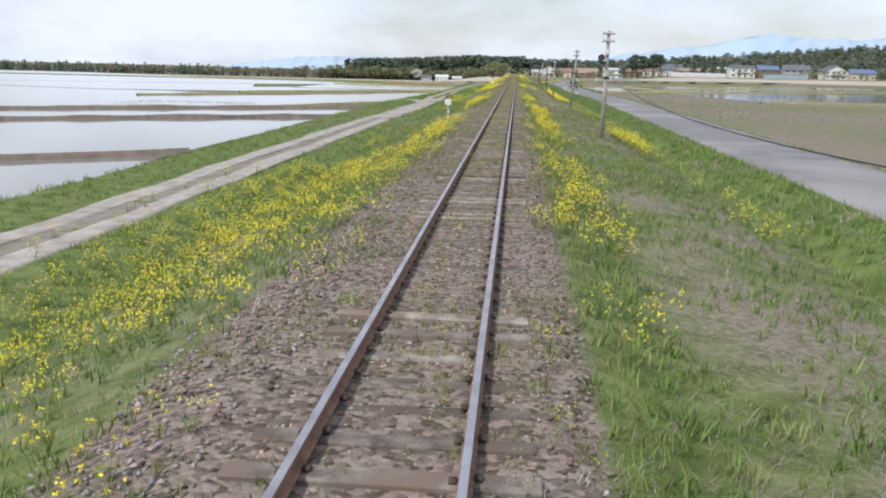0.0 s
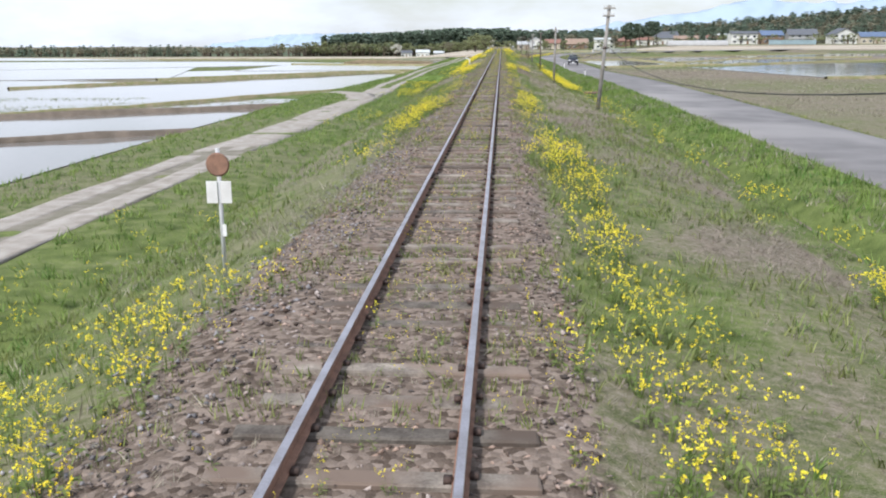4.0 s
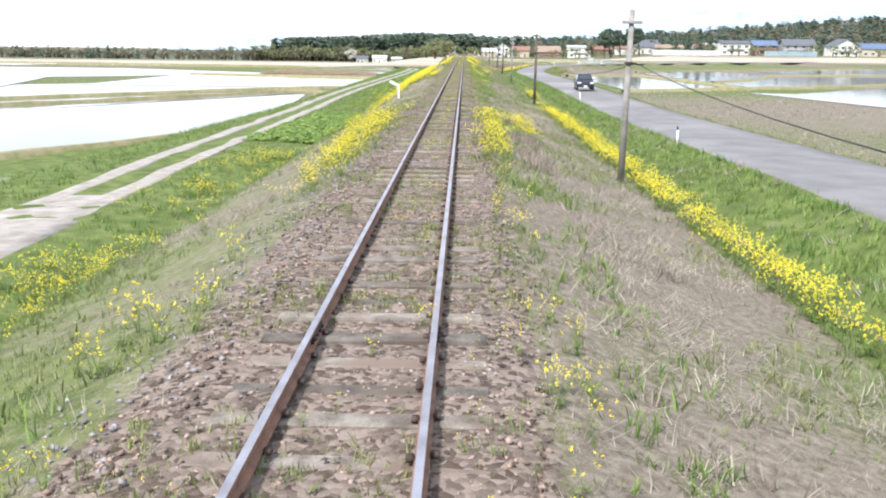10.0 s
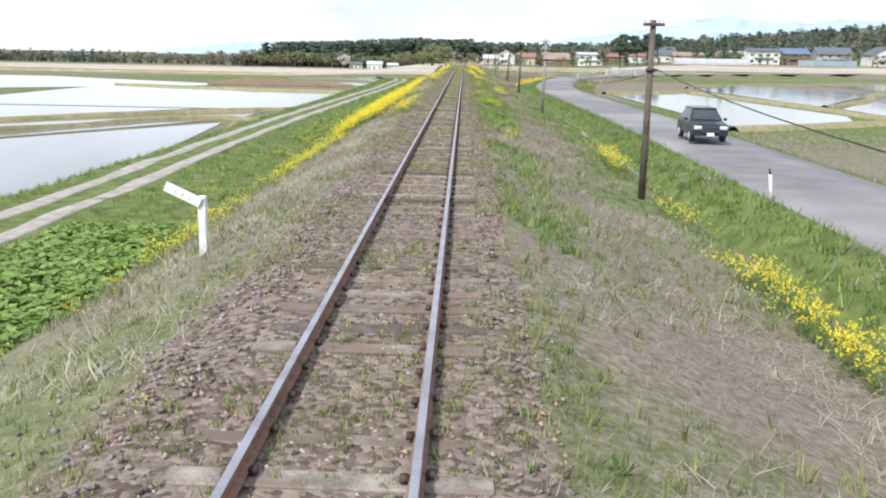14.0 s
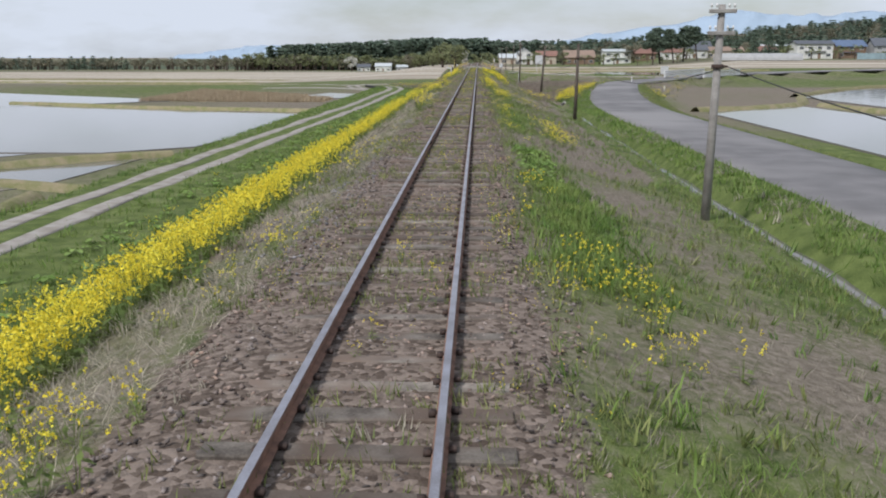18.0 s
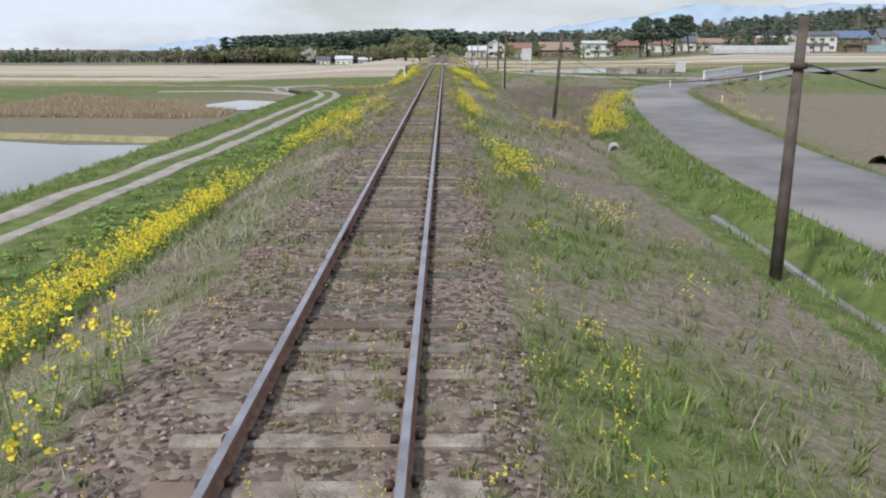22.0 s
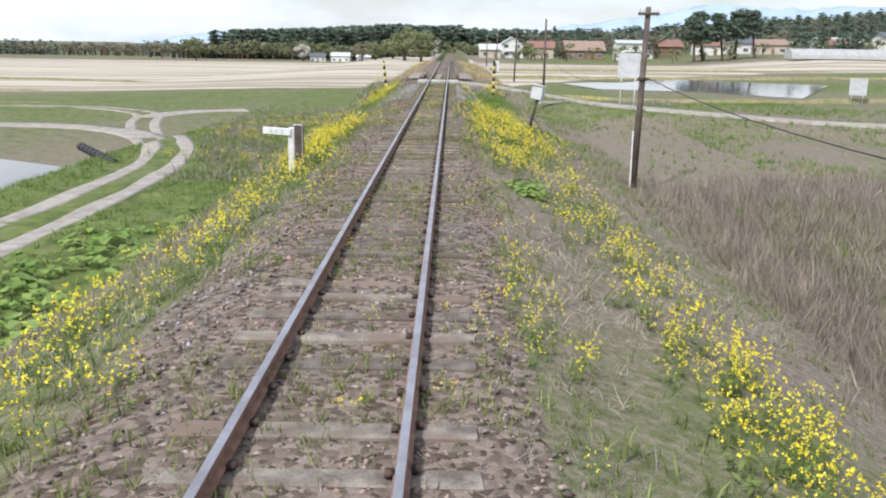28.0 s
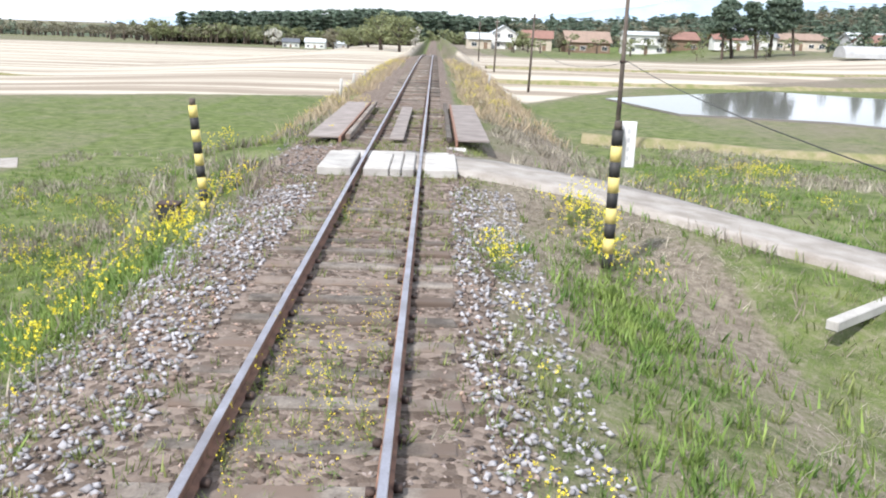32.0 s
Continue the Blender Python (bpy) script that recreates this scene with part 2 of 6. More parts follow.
M = {
    "ground": ground_material(),
    "water": water_material(),
    "asphalt": mat("worn asphalt", (0.21, 0.2, 0.203), (0.15, 0.144, 0.146), rough=0.9, scale=0.7, fine=90, bump=0.25, depth=0.006, vary=0, third=(0.26, 0.248, 0.248), patch=0.12),
    "rut": mat("gravel wheel rut", (0.38, 0.35, 0.32), (0.25, 0.22, 0.19), rough=0.95, scale=2, fine=40, bump=0.5, depth=0.02, vary=0),
    "dirt": mat("dusty track soil", (0.24, 0.215, 0.185), (0.15, 0.14, 0.10), rough=0.95, scale=2, fine=40, bump=0.5, depth=0.02, vary=0),
    "stone": mat("ballast stone", (0.275, 0.238, 0.222), (0.11, 0.088, 0.078), rough=0.9, scale=9, fine=70, bump=0.3, depth=0.004, vary=0.75, third=(0.25, 0.178, 0.142), patch=0.9),
    "pale_stone": mat("pale crushed stone", (0.31, 0.295, 0.305), (0.17, 0.16, 0.165), rough=0.9, scale=9, fine=70, bump=0.3, depth=0.004, vary=0.4),
    "fresh_stone": mat("fresh pale stone", (0.42, 0.405, 0.42), (0.26, 0.25, 0.26), rough=0.9, scale=9, fine=70, bump=0.3, depth=0.004, vary=0.35),
    "sleeper": mat("weathered sleeper wood", (0.25, 0.22, 0.19), (0.10, 0.084, 0.072), rough=0.9, scale=5, fine=45, bump=0.5, depth=0.006, vary=0.4, third=(0.15, 0.112, 0.09), patch=1.5),
    "rust": mat("rusted rail steel", (0.30, 0.17, 0.12), (0.17, 0.10, 0.075), rough=0.85, scale=8, fine=90, bump=0.3, depth=0.002, vary=0.1),
    "steel": mat("worn rail head", (0.58, 0.56, 0.60), (0.40, 0.37, 0.385), rough=0.4, metal=0.9, scale=3, fine=50, bump=0.05, depth=0.001, vary=0),
    "iron": mat("dark iron plate", (0.09, 0.06, 0.05), (0.05, 0.035, 0.03), rough=0.8, scale=8, fine=60, bump=0.3, depth=0.003, vary=0.2),
    "grass": leafy("fresh grass", (0.10, 0.19, 0.042), (0.25, 0.325, 0.09), vary=0.4),
    "meadow": leafy("meadow grass", (0.14, 0.195, 0.055), (0.28, 0.295, 0.115), vary=0.4),
    "straw": leafy("dry grass", (0.40, 0.365, 0.29), (0.20, 0.175, 0.135), vary=0.4, through=0.2),
    "pale_straw": leafy("pale straw", (0.50, 0.45, 0.36), (0.30, 0.265, 0.21), vary=0.35, through=0.25),
    "twig": leafy("bare brown stalk", (0.32, 0.275, 0.23), (0.17, 0.14, 0.115), vary=0.45, through=0.1),
    "leaf": leafy("broad leaf", (0.17, 0.28, 0.06), (0.27, 0.36, 0.11)),
    "stem": leafy("rape stem", (0.13, 0.20, 0.05), (0.20, 0.24, 0.08)),
    "petal": leafy("rape blossom", (0.90, 0.80, 0.09), (0.88, 0.70, 0.05), vary=0.15, through=0.3),
    "pole": mat("weathered timber pole", (0.15, 0.12, 0.10), (0.075, 0.062, 0.053), rough=0.9, scale=3, fine=40, bump=0.5, depth=0.006, vary=0.15),
    "pale_pole": mat("silvery weathered timber pole", (0.36, 0.34, 0.32), (0.22, 0.205, 0.19), rough=0.9, scale=3, fine=40, bump=0.5, depth=0.006, vary=0.1),
    "concrete": mat("weathered concrete", (0.50, 0.48, 0.45), (0.34, 0.32, 0.30), rough=0.9, scale=2, fine=60, bump=0.3, depth=0.004, vary=0.1),
    "white": mat("chalky white paint", (0.78, 0.78, 0.78), (0.62, 0.61, 0.60), rough=0.6, scale=3, fine=40, bump=0.1, depth=0.002, vary=0.05),
    "black": mat("black paint", (0.03, 0.03, 0.032), (0.05, 0.048, 0.045), rough=0.6, scale=4, fine=50, bump=0.1, depth=0.002, vary=0.1),
    "yellow": mat("faded yellow paint", (0.75, 0.62, 0.22), (0.62, 0.50, 0.18), rough=0.65, scale=4, fine=50, bump=0.1, depth=0.002, vary=0.08),
    "grey": mat("grey enamel", (0.58, 0.59, 0.60), (0.46, 0.46, 0.47), rough=0.5, scale=3, fine=40, bump=0.08, depth=0.002, vary=0.05),
    "cable": mat("black cable sheath", (0.03, 0.03, 0.03), (0.045, 0.045, 0.045), rough=0.6, bump=0, vary=0),
    "glass": mat("dark window glass", (0.04, 0.05, 0.06), (0.06, 0.07, 0.08), rough=0.08, scale=1, fine=8, bump=0, vary=0.2),
    "bark": mat("bark", (0.13, 0.10, 0.08), (0.07, 0.055, 0.045), rough=0.95, scale=2, fine=18, bump=0.6, depth=0.03, vary=0.2),
    # conifer base colour raised to imitate distance haze over the far woods
    "pine": leafy("haze-lightened pine foliage", (0.14, 0.195, 0.145), (0.2, 0.245, 0.18), vary=0.3, through=0.5),
    "broad": leafy("spring foliage", (0.17, 0.20, 0.09), (0.27, 0.28, 0.15), vary=0.3, through=0.35),
    "bare": leafy("budding twigs", (0.24, 0.215, 0.15), (0.17, 0.165, 0.11), vary=0.25, through=0.3),
    "blossom": leafy("white blossom", (0.72, 0.68, 0.66), (0.56, 0.55, 0.46), vary=0.15, through=0.3),
    "dike": mat("grassy dike", (0.17, 0.18, 0.07), (0.30, 0.25, 0.16), rough=0.95, scale=1.4, fine=12, bump=0.7, depth=0.05, vary=0.1),
    "mudbank": mat("bare mud dike", (0.20, 0.16, 0.13), (0.12, 0.10, 0.08), rough=0.9, scale=1.4, fine=12, bump=0.7, depth=0.05, vary=0.1),
    "brush": leafy("dead brown brush", (0.33, 0.275, 0.225), (0.20, 0.165, 0.135), vary=0.4, through=0.15),
    "reed": leafy("dry reed", (0.46, 0.37, 0.25), (0.36, 0.28, 0.19), through=0.2),
    "far_hill": mat("hazy wooded hill", (0.10, 0.12, 0.075), (0.07, 0.09, 0.055), rough=1, scale=0.012, fine=0.06, bump=0, vary=0),
    # air haze before the mountains is put into this pale blue base
    "mountain": mat("haze-blue distant mountain", (0.36, 0.45, 0.56), (0.32, 0.405, 0.50), rough=1, scale=0.002, fine=0.01, bump=0, vary=0),
}


def wall_paint(name, c, k=0.8):
    return mat(name, c, tuple(v * k for v in c), rough=0.75, scale=0.8, fine=20, bump=0.1, depth=0.01, vary=0.05)


M["wall_white"] = wall_paint("white house wall", (0.74, 0.73, 0.70))
M["wall_cream"] = wall_paint("cream house wall", (0.60, 0.53, 0.43))
M["wall_brown"] = wall_paint("brown board wall", (0.25, 0.17, 0.12))
M["wall_grey"] = wall_paint("grey shed wall", (0.42, 0.42, 0.42))
M["roof_red"] = wall_paint("rusty red sheet roof", (0.27, 0.15, 0.12))
M["roof_blue"] = wall_paint("blue sheet roof", (0.13, 0.18, 0.28))
M["roof_dark"] = wall_paint("dark tiled roof", (0.13, 0.14, 0.16))
M["roof_brown"] = wall_paint("brown sheet roof", (0.33, 0.24, 0.19))
M["roof_pale"] = wall_paint("pale sheet roof", (0.55, 0.58, 0.60))
M["blue_sheet"] = wall_paint("light blue sheeting", (0.30, 0.40, 0.44))


# ---- mesh helpers ----
def obj(name, mesh, parent=None, label="", category="", kind="", group=""):
    ob = new(name, mesh)
    if parent:
        ob.parent = parent
    return tagged(ob, label, category, group, kind)


def thing(name, label, category, x=0, y=0, z=0, group="", kind=""):
    ob = new(name)
    ob.empty_display_size = 0.2
    ob.location = (x, y, z)
    return tagged(ob, label, category, group, kind)


def part(name, bm, material, parent, label=""):
    """Links a bmesh as one mesh object under a thing or a part."""
    mesh = bpy.data.meshes.new(name)
    bm.to_mesh(mesh)
    bm.free()
    for one in material if isinstance(material, (list, tuple)) else (material,):
        mesh.materials.append(one)
    return obj(name, mesh, parent, label)


def box(bm, x, y, z, sx, sy, sz, bevel=0.0, turn=None, index=0):
    """A box with its centre at x, y, z."""
    made = bmesh.ops.create_cube(bm, size=1)["verts"]
    m = Matrix.Translation((x, y, z)) @ (turn or Matrix()) @ Matrix.Diagonal((sx, sy, sz, 1))
    bmesh.ops.transform(bm, matrix=m, verts=made)
    faces = {f for v in made for f in v.link_faces}
    for f in faces:
        f.material_index = index
    if bevel:
        edges = list({e for v in made for e in v.link_edges})
        bmesh.ops.bevel(bm, geom=edges, offset=bevel, segments=1, affect="EDGES")
    return bm


def rod(bm, a, b, r1, r2=None, sides=8, index=0):
    """A tapered round bar from a to b."""
    a, b = Vector(a), Vector(b)
    made = bmesh.ops.create_cone(bm, cap_ends=True, segments=sides, radius1=r1, radius2=r1 if r2 is None else r2, depth=(b - a).length)["verts"]
    m = Matrix.Translation((a + b) / 2) @ (b - a).to_track_quat("Z", "Y").to_matrix().to_4x4()
    bmesh.ops.transform(bm, matrix=m, verts=made)
    for f in {f for v in made for f in v.link_faces}:
        f.material_index = index
        f.smooth = sides > 6 and len(f.verts) == 4
    return bm


def fast_mesh(name, verts, tris, materials, index=None):
    """A mesh of triangles from arrays."""
    mesh = bpy.data.meshes.new(name)
    v, f = np.ascontiguousarray(verts, np.float32), np.ascontiguousarray(tris, np.int32)
    mesh.vertices.add(len(v))
    mesh.vertices.foreach_set("co", v.ravel())
    mesh.loops.add(f.size)
    mesh.loops.foreach_set("vertex_index", f.ravel())
    mesh.polygons.add(len(f))
    mesh.polygons.foreach_set("loop_start", np.arange(0, f.size, 3, dtype=np.int32))
    if index is not None:
        mesh.polygons.foreach_set("material_index", np.ascontiguousarray(index, np.int32))
    for one in materials:
        mesh.materials.append(one)
    mesh.update(calc_edges=True)
    return mesh


def scatter(variants, spots, turn, size, lean=None):
    """Copies of small shapes (verts, tris, material numbers) at spots, turned about z, sized, as one array each."""
    vs, fs, ix, start = [], [], [], 0
    pick = RNG.integers(0, len(variants), len(spots))
    size = np.asarray(size, float)
    size = size[:, None] * np.ones(3) if size.ndim == 1 else size
    for k, (v, f, m) in enumerate(variants):
        sel = np.flatnonzero(pick == k)
        if not len(sel):
            continue
        c, s = np.cos(turn[sel])[:, None], np.sin(turn[sel])[:, None]
        p = v[None] * size[sel][:, None, :]
        q = np.stack([p[..., 0] * c - p[..., 1] * s, p[..., 0] * s + p[..., 1] * c, p[..., 2]], -1)
        if lean is not None:
            q[..., :2] += lean[sel][:, None, :] * p[..., 2:3]
        q += spots[sel][:, None, :]
        vs.append(q.reshape(-1, 3))
        fs.append((f[None] + start + np.arange(len(sel))[:, None, None] * len(v)).reshape(-1, 3))
        ix.append(np.tile(m, len(sel)))
        start += len(sel) * len(v)
    return np.concatenate(vs), np.concatenate(fs), np.concatenate(ix)


# ---- plan of the land ----
ROAD = [(12.7, -80), (12.7, 60), (12.7, 105), (12.4, 130), (12.1, 155), (12.3, 185), (12.0, 212), (11.6, 235), (11.9, 246), (13.1, 258), (15.6, 275), (20.3, 297), (28.5, 312), (38.0, 330), (52.0, 348), (76.0, 372), (120.0, 405)]
FARM = [(-10.7, -80), (-10.6, 60), (-10.1, 90), (-10.1, 112), (-11.0, 130), (-11.9, 155), (-12.8, 185), (-12.8, 205), (-12.1, 240), (-11.3, 270), (-11.3, 292), (-11.2, 306), (-11.7, 313), (-13.2, 319.5), (-16.3, 327), (-19.2, 333), (-21.8, 340), (-23.8, 347), (-30, 353.5), (-44.0, 358)]
BRANCH_CROSSING = [(-22.8, 343.5), (-22.6, 347), (-20.8, 350.5), (-17.0, 352.5)]
BRANCH_FIELD = [(-18.4, 331.5), (-21.5, 335), (-26, 337.2), (-38, 338)]
FORK = [(-10.2, 106), (-11.2, 110.5), (-13.0, 114.2), (-16.0, 116.0), (-22.0, 118.0)]
LANE = [(-3.2, 334.6), (0.0, 332.6), (3.6, 331.6), (7.0, 328.6), (14.5, 323.0), (24.0, 319.0), (33.0, 317.5)]


def smooth_line(points, step=1.5):
    """Points along a smooth curve through the given ones."""
    p = [Vector(q) for q in points]
    p = [2 * p[0] - p[1]] + p + [2 * p[-1] - p[-2]]
    out = []
    for a, b, c, d in zip(p, p[1:], p[2:], p[3:]):
        count = max(2, int((c - b).length / step))
        for i in range(count):
            t = i / count
            m1, m2 = (c - a) / 2, (d - b) / 2
            far = (c - b).length
            m1, m2 = m1 * (2 * far / max((c - a).length, 1e-6)) , m2 * (2 * far / max((d - b).length, 1e-6))
            out.append((2 * t**3 - 3 * t**2 + 1) * b + (t**3 - 2 * t**2 + t) * m1 + (-2 * t**3 + 3 * t**2) * c + (t**3 - t**2) * m2)
    out.append(p[-2])
    return np.array([(v.x, v.y) for v in out])


ROAD_LINE, FARM_LINE, FORK_LINE, LANE_LINE = (smooth_line(q) for q in (ROAD, FARM, FORK, LANE))


def away(line, x, y):
    """The distance of points from a line of points."""
    best = np.full(x.shape, 1e9)
    for (ax, ay), (bx, by) in zip(line[:-1], line[1:]):
        dx, dy = bx - ax, by - ay
        t = np.clip(((x - ax) * dx + (y - ay) * dy) / (dx * dx + dy * dy + 1e-9), 0, 1)
        best = np.minimum(best, np.hypot(x - ax - t * dx, y - ay - t * dy))
    return best


def ease(a, b, v):
    t = np.clip((v - a) / (b - a), 0, 1)
    return t * t * (3 - 2 * t)


def bumps(x, y, step, seed=0):
    """Cheap smooth noise of about -1 to 1."""
    r = np.random.default_rng(seed)
    total = 0
    for k in range(5):
        a, ph, f = r.uniform(0, 2 * np.pi), r.uniform(0, 2 * np.pi), r.uniform(0.6, 1.7) / step
        total = total + np.sin((x * np.cos(a) + y * np.sin(a)) * f * 2 + ph)
    return total / 3


def track_z(y):
    """The track's level: even, then falling away beyond a low crest."""
    return -np.minimum(np.maximum(0.0, np.asarray(y, float) - 372) ** 2 / 4500, 6.0)


def terrace(x, y):
    """The level of the left fields: a higher terrace first, then a lower one."""
    return -2.95 - 1.15 * ease(111, 118, y - 0.6 * (x + 17))


def plain(x, y):
    """The level of the open fields: falling away ahead on the left, the village on a low rise on the right."""
    x, y = np.asarray(x, float), np.asarray(y, float)
    run = np.maximum(0.0, np.minimum(y, 1700) - 330)
    left = terrace(x, y) - 0.0144 * run * (1 - (1 - ease(18, 60, -x)) * (1 - ease(640, 760, y)))
    flat = -2.5 - 0.002 * run + 2.7 * ease(55, 95, x) * ease(430, 520, y)
    right = flat + (-0.0128 * run - 2.7 * ease(55, 95, x)) * ease(640, 940, y)
    return np.where(x < 0, left, right)


def height(x, y):
    """The ground's height: ballast bed, banks, farm track, ditch, road and fields."""
    left = np.interp(x, [-60, -17.4, -16.2, -14.6, -8.2, -6.6, -3.0, -2.0, -1.4], [-2.95, -2.95, -2.6, -2.25, -2.25, -2.35, -0.62, -0.30, -0.185])
    left = left + np.interp(y, [60, 110, 135, 172, 230, 320], [0.4, 0.4, 0.1, -0.4, -0.5, -0.6]) * ease(3.5, 8, -x)
    slope = np.interp(x, [1.35, 1.8, 2.3, 4.3, 6.0, 7.3, 7.58, 7.86, 8.25, 9.2], [-0.185, -0.30, -0.48, -1.02, -1.45, -1.66, -1.98, -1.98, -1.62, -1.46])
    wet = ease(236, 262, y) * (1 - ease(316, 326, y))
    slope = slope + wet * -0.4 * ease(3.2, 6.5, x) + 0.32 * wet * ease(7.3, 7.58, x) * (1 - ease(7.86, 8.25, x))
    field = plain(np.abs(x), y)
    out = ease(15.0, 17.4, -x)
    left = left * (1 - out) + out * plain(-np.abs(x), y)
    d = away(ROAD_LINE, x, y) if np.size(x) > 1 else away(ROAD_LINE, np.array([x]), np.array([y]))[0]
    inner = np.where(x < 9.2, slope, slope * 0 - 1.46 - 0.4 * wet)
    inner = inner + np.interp(y, [88, 115, 165, 190], [0.3, -0.2, -0.3, 0.0]) * ease(2.5, 5, x)
    past = ease(334, 352, y)
    inner = inner * (1 - past * ease(4.5, 8, x)) + past * ease(4.5, 8, x) * plain(np.abs(x), y)
    side = (x > np.interp(y, ROAD_LINE[:, 1], ROAD_LINE[:, 0])).astype(float)
    right = inner * (1 - side) + field * side
    near_road = 1 - ease(2.35, np.where(side > 0.5, 5.2, 3.6), d)
    right = right * (1 - near_road) + (-1.49 + 0.33 * (1 - ease(115, 160, y))) * near_road
    lane = 1 - ease(1.3, 4.2, away(LANE_LINE, x, y)) if np.size(x) > 1 else 0
    z = np.where(x < 0, left, right)
    lane_z = np.interp(np.abs(x), [1.2, 3.5, 9, 20], [-0.12, -0.35, -1.0, -1.4])
    z = z * (1 - lane) + lane_z * lane
    far_left = ease(318, 345, y) * ease(4.0, 9.0, -x)
    z = z * (1 - far_left) + far_left * (plain(-np.abs(x), y) + 0.4 * (1 - ease(345, 420, y)))
    z = z + np.where(np.abs(x) < 6, track_z(y) * (1 - ease(3, 6, np.abs(x))), 0)
    rough = ease(2.2, 3.4, np.abs(x)) * (1 - near_road) * (1 - lane)
    return z + rough * (0.03 * bumps(x, y, 2.6, 1) + 0.015 * bumps(x, y, 0.9, 2))


def lift(v):
    return height(np.array([v[0], v[0]], float), np.array([v[1], v[1]], float))[0]


# ---- ground ----
def path_x(y):
    """The trodden earth strip along the right slope."""
    return 4.25 + 0.35 * bumps(0 * y, y, 18, 9)


def make_ground():
    xs = np.r_[[-4000, -2500, -1500, -900, -600, -420, -300, -220, -160, -120, -90, -70, -56, -46, -38, -32, -27], np.arange(-24, -3, 0.6), np.arange(-3, 9.01, 0.25), np.arange(9.5, 24, 0.7),
               [26, 29, 33, 38, 44, 52, 62, 75, 92, 115, 150, 200, 280, 400, 600, 900, 1500, 2500, 4000]]
    ys = np.r_[[-600, -300, -150, -80, -50], np.arange(-30, 372, 0.9), np.arange(373, 420, 3), [425, 440, 460, 490, 530, 580, 650, 740, 850, 1000, 1300, 1800, 2600, 3600, 4600]]
    gx, gy = np.meshgrid(xs, ys)
    gz = height(gx.ravel(), gy.ravel()).reshape(gx.shape)
    v = np.stack([gx, gy, gz], -1).reshape(-1, 3)
    nx, ny = len(xs), len(ys)
    i = (np.arange(ny - 1)[:, None] * nx + np.arange(nx - 1)).ravel()
    f = np.concatenate([np.stack([i, i + 1, i + nx + 1], 1), np.stack([i, i + nx + 1, i + nx], 1)])
    mesh = fast_mesh("ground", v, f, [M["ground"]])
    x, y = v[:, 0], v[:, 1]
    gravel = (1 - ease(1.2, 1.9, x)) * (1 - ease(np.interp(y, [0, 60, 100, 300, 320], [2.0, 1.9, 1.5, 1.5, 2.0]), np.interp(y, [0, 60, 100, 300, 320], [3.0, 2.8, 2.4, 2.4, 3.1]), -x))
    dry = 0.35 + 0 * x
    right = x > 1.6
    dry = np.where(right & (x < 7), np.interp(y, [0, 30, 60, 75, 110, 160, 172, 235, 260, 330], [0.02, 0.22, 0.36, 0.50, 0.54, 0.54, 0.28, 0.42, 0.58, 0.38]), dry)
    dry = np.where(right & (x < 7), dry - 0.36 * bumps(x, y, 2.2, 73) + 0.18 * (1 - ease(0.1, 0.7, np.abs(x - path_x(y)))), dry)
    dry = np.where((x > 6.4) & (x < 12), -0.15 + 0.95 * ease(244, 262, y), dry)
    dry = np.where((x < -2.2) & (x > -6.5), np.interp(y, [0, 50, 90, 145, 155, 180, 260, 300, 330], [0.06, 0.14, 0.22, 0.24, 0.42, 0.44, 0.40, 0.36, 0.22]), dry)
    dry = np.where((x < -2.2) & (x > -6.5), dry - 0.25 * bumps(x, y, 4, 71), dry)
    dry = np.where((x <= -6) & (x > -16.5), -0.08 + 0.4 * ease(50, 66, y) * (1 - ease(78, 96, y)) * (0.5 + 0.5 * bumps(x, y, 6, 8)), dry)
    beside = away(ROAD_LINE, x, y)
    dry = np.where((beside < 5.0) & (y < 298), np.minimum(dry, -0.05), dry)
    dry = np.where((x > 5) & (y > 322) & (y < 392) & (x < 60), 0.1, dry)
    dry = np.where((y > 308) & (x < -2.5) & (x > -16), 0.05, dry)
    wetland = ease(240, 262, y) * (1 - ease(310, 320, y)) * ease(3.6, 5.5, x) * (1 - ease(9, 14, x - np.interp(y, ROAD_LINE[:, 1], ROAD_LINE[:, 0])))
    dry = dry + 0.4 * wetland
    dry = np.where(x > 17, 0.22 + 0.15 * (1 - ease(195, 205, y)) + 0.3 * bumps(x * 0.4, y, 16, 3), dry)
    dry = np.where(x < -16.5, 0.3 + 0.3 * bumps(x, y, 50, 4), dry)
    start = np.interp(x, [-40, -8, 6, 20, 75], [386, 394, 372, 398, 450])
    tan = ease(start, start + 9, y) * (1 - ease(np.where(x > 0, 480, 700), np.where(x > 0, 520, 860), y)) * ease(3, 6, np.abs(x))
    dry = dry + 0.9 * tan * (0.6 + 0.5 * bumps(x * 0.15, y, 14, 5))
    mud = tan * 0.9
    dry = dry + 0.7 * (1 - tan) * ease(19, 23, x) * ease(256, 262, y) * (1 - ease(300, 310, y))
    att = mesh.color_attributes.new("plan", "FLOAT_COLOR", "POINT")
    att.data.foreach_set("color", np.stack([gravel, dry, mud, 0 * x + 1], 1).astype(np.float32).ravel())
    for p in mesh.polygons:
        p.use_smooth = True
    return obj("ground", mesh, None, "grassy railway bank, ditches and open farmland", "ground", "structure")


make_ground()


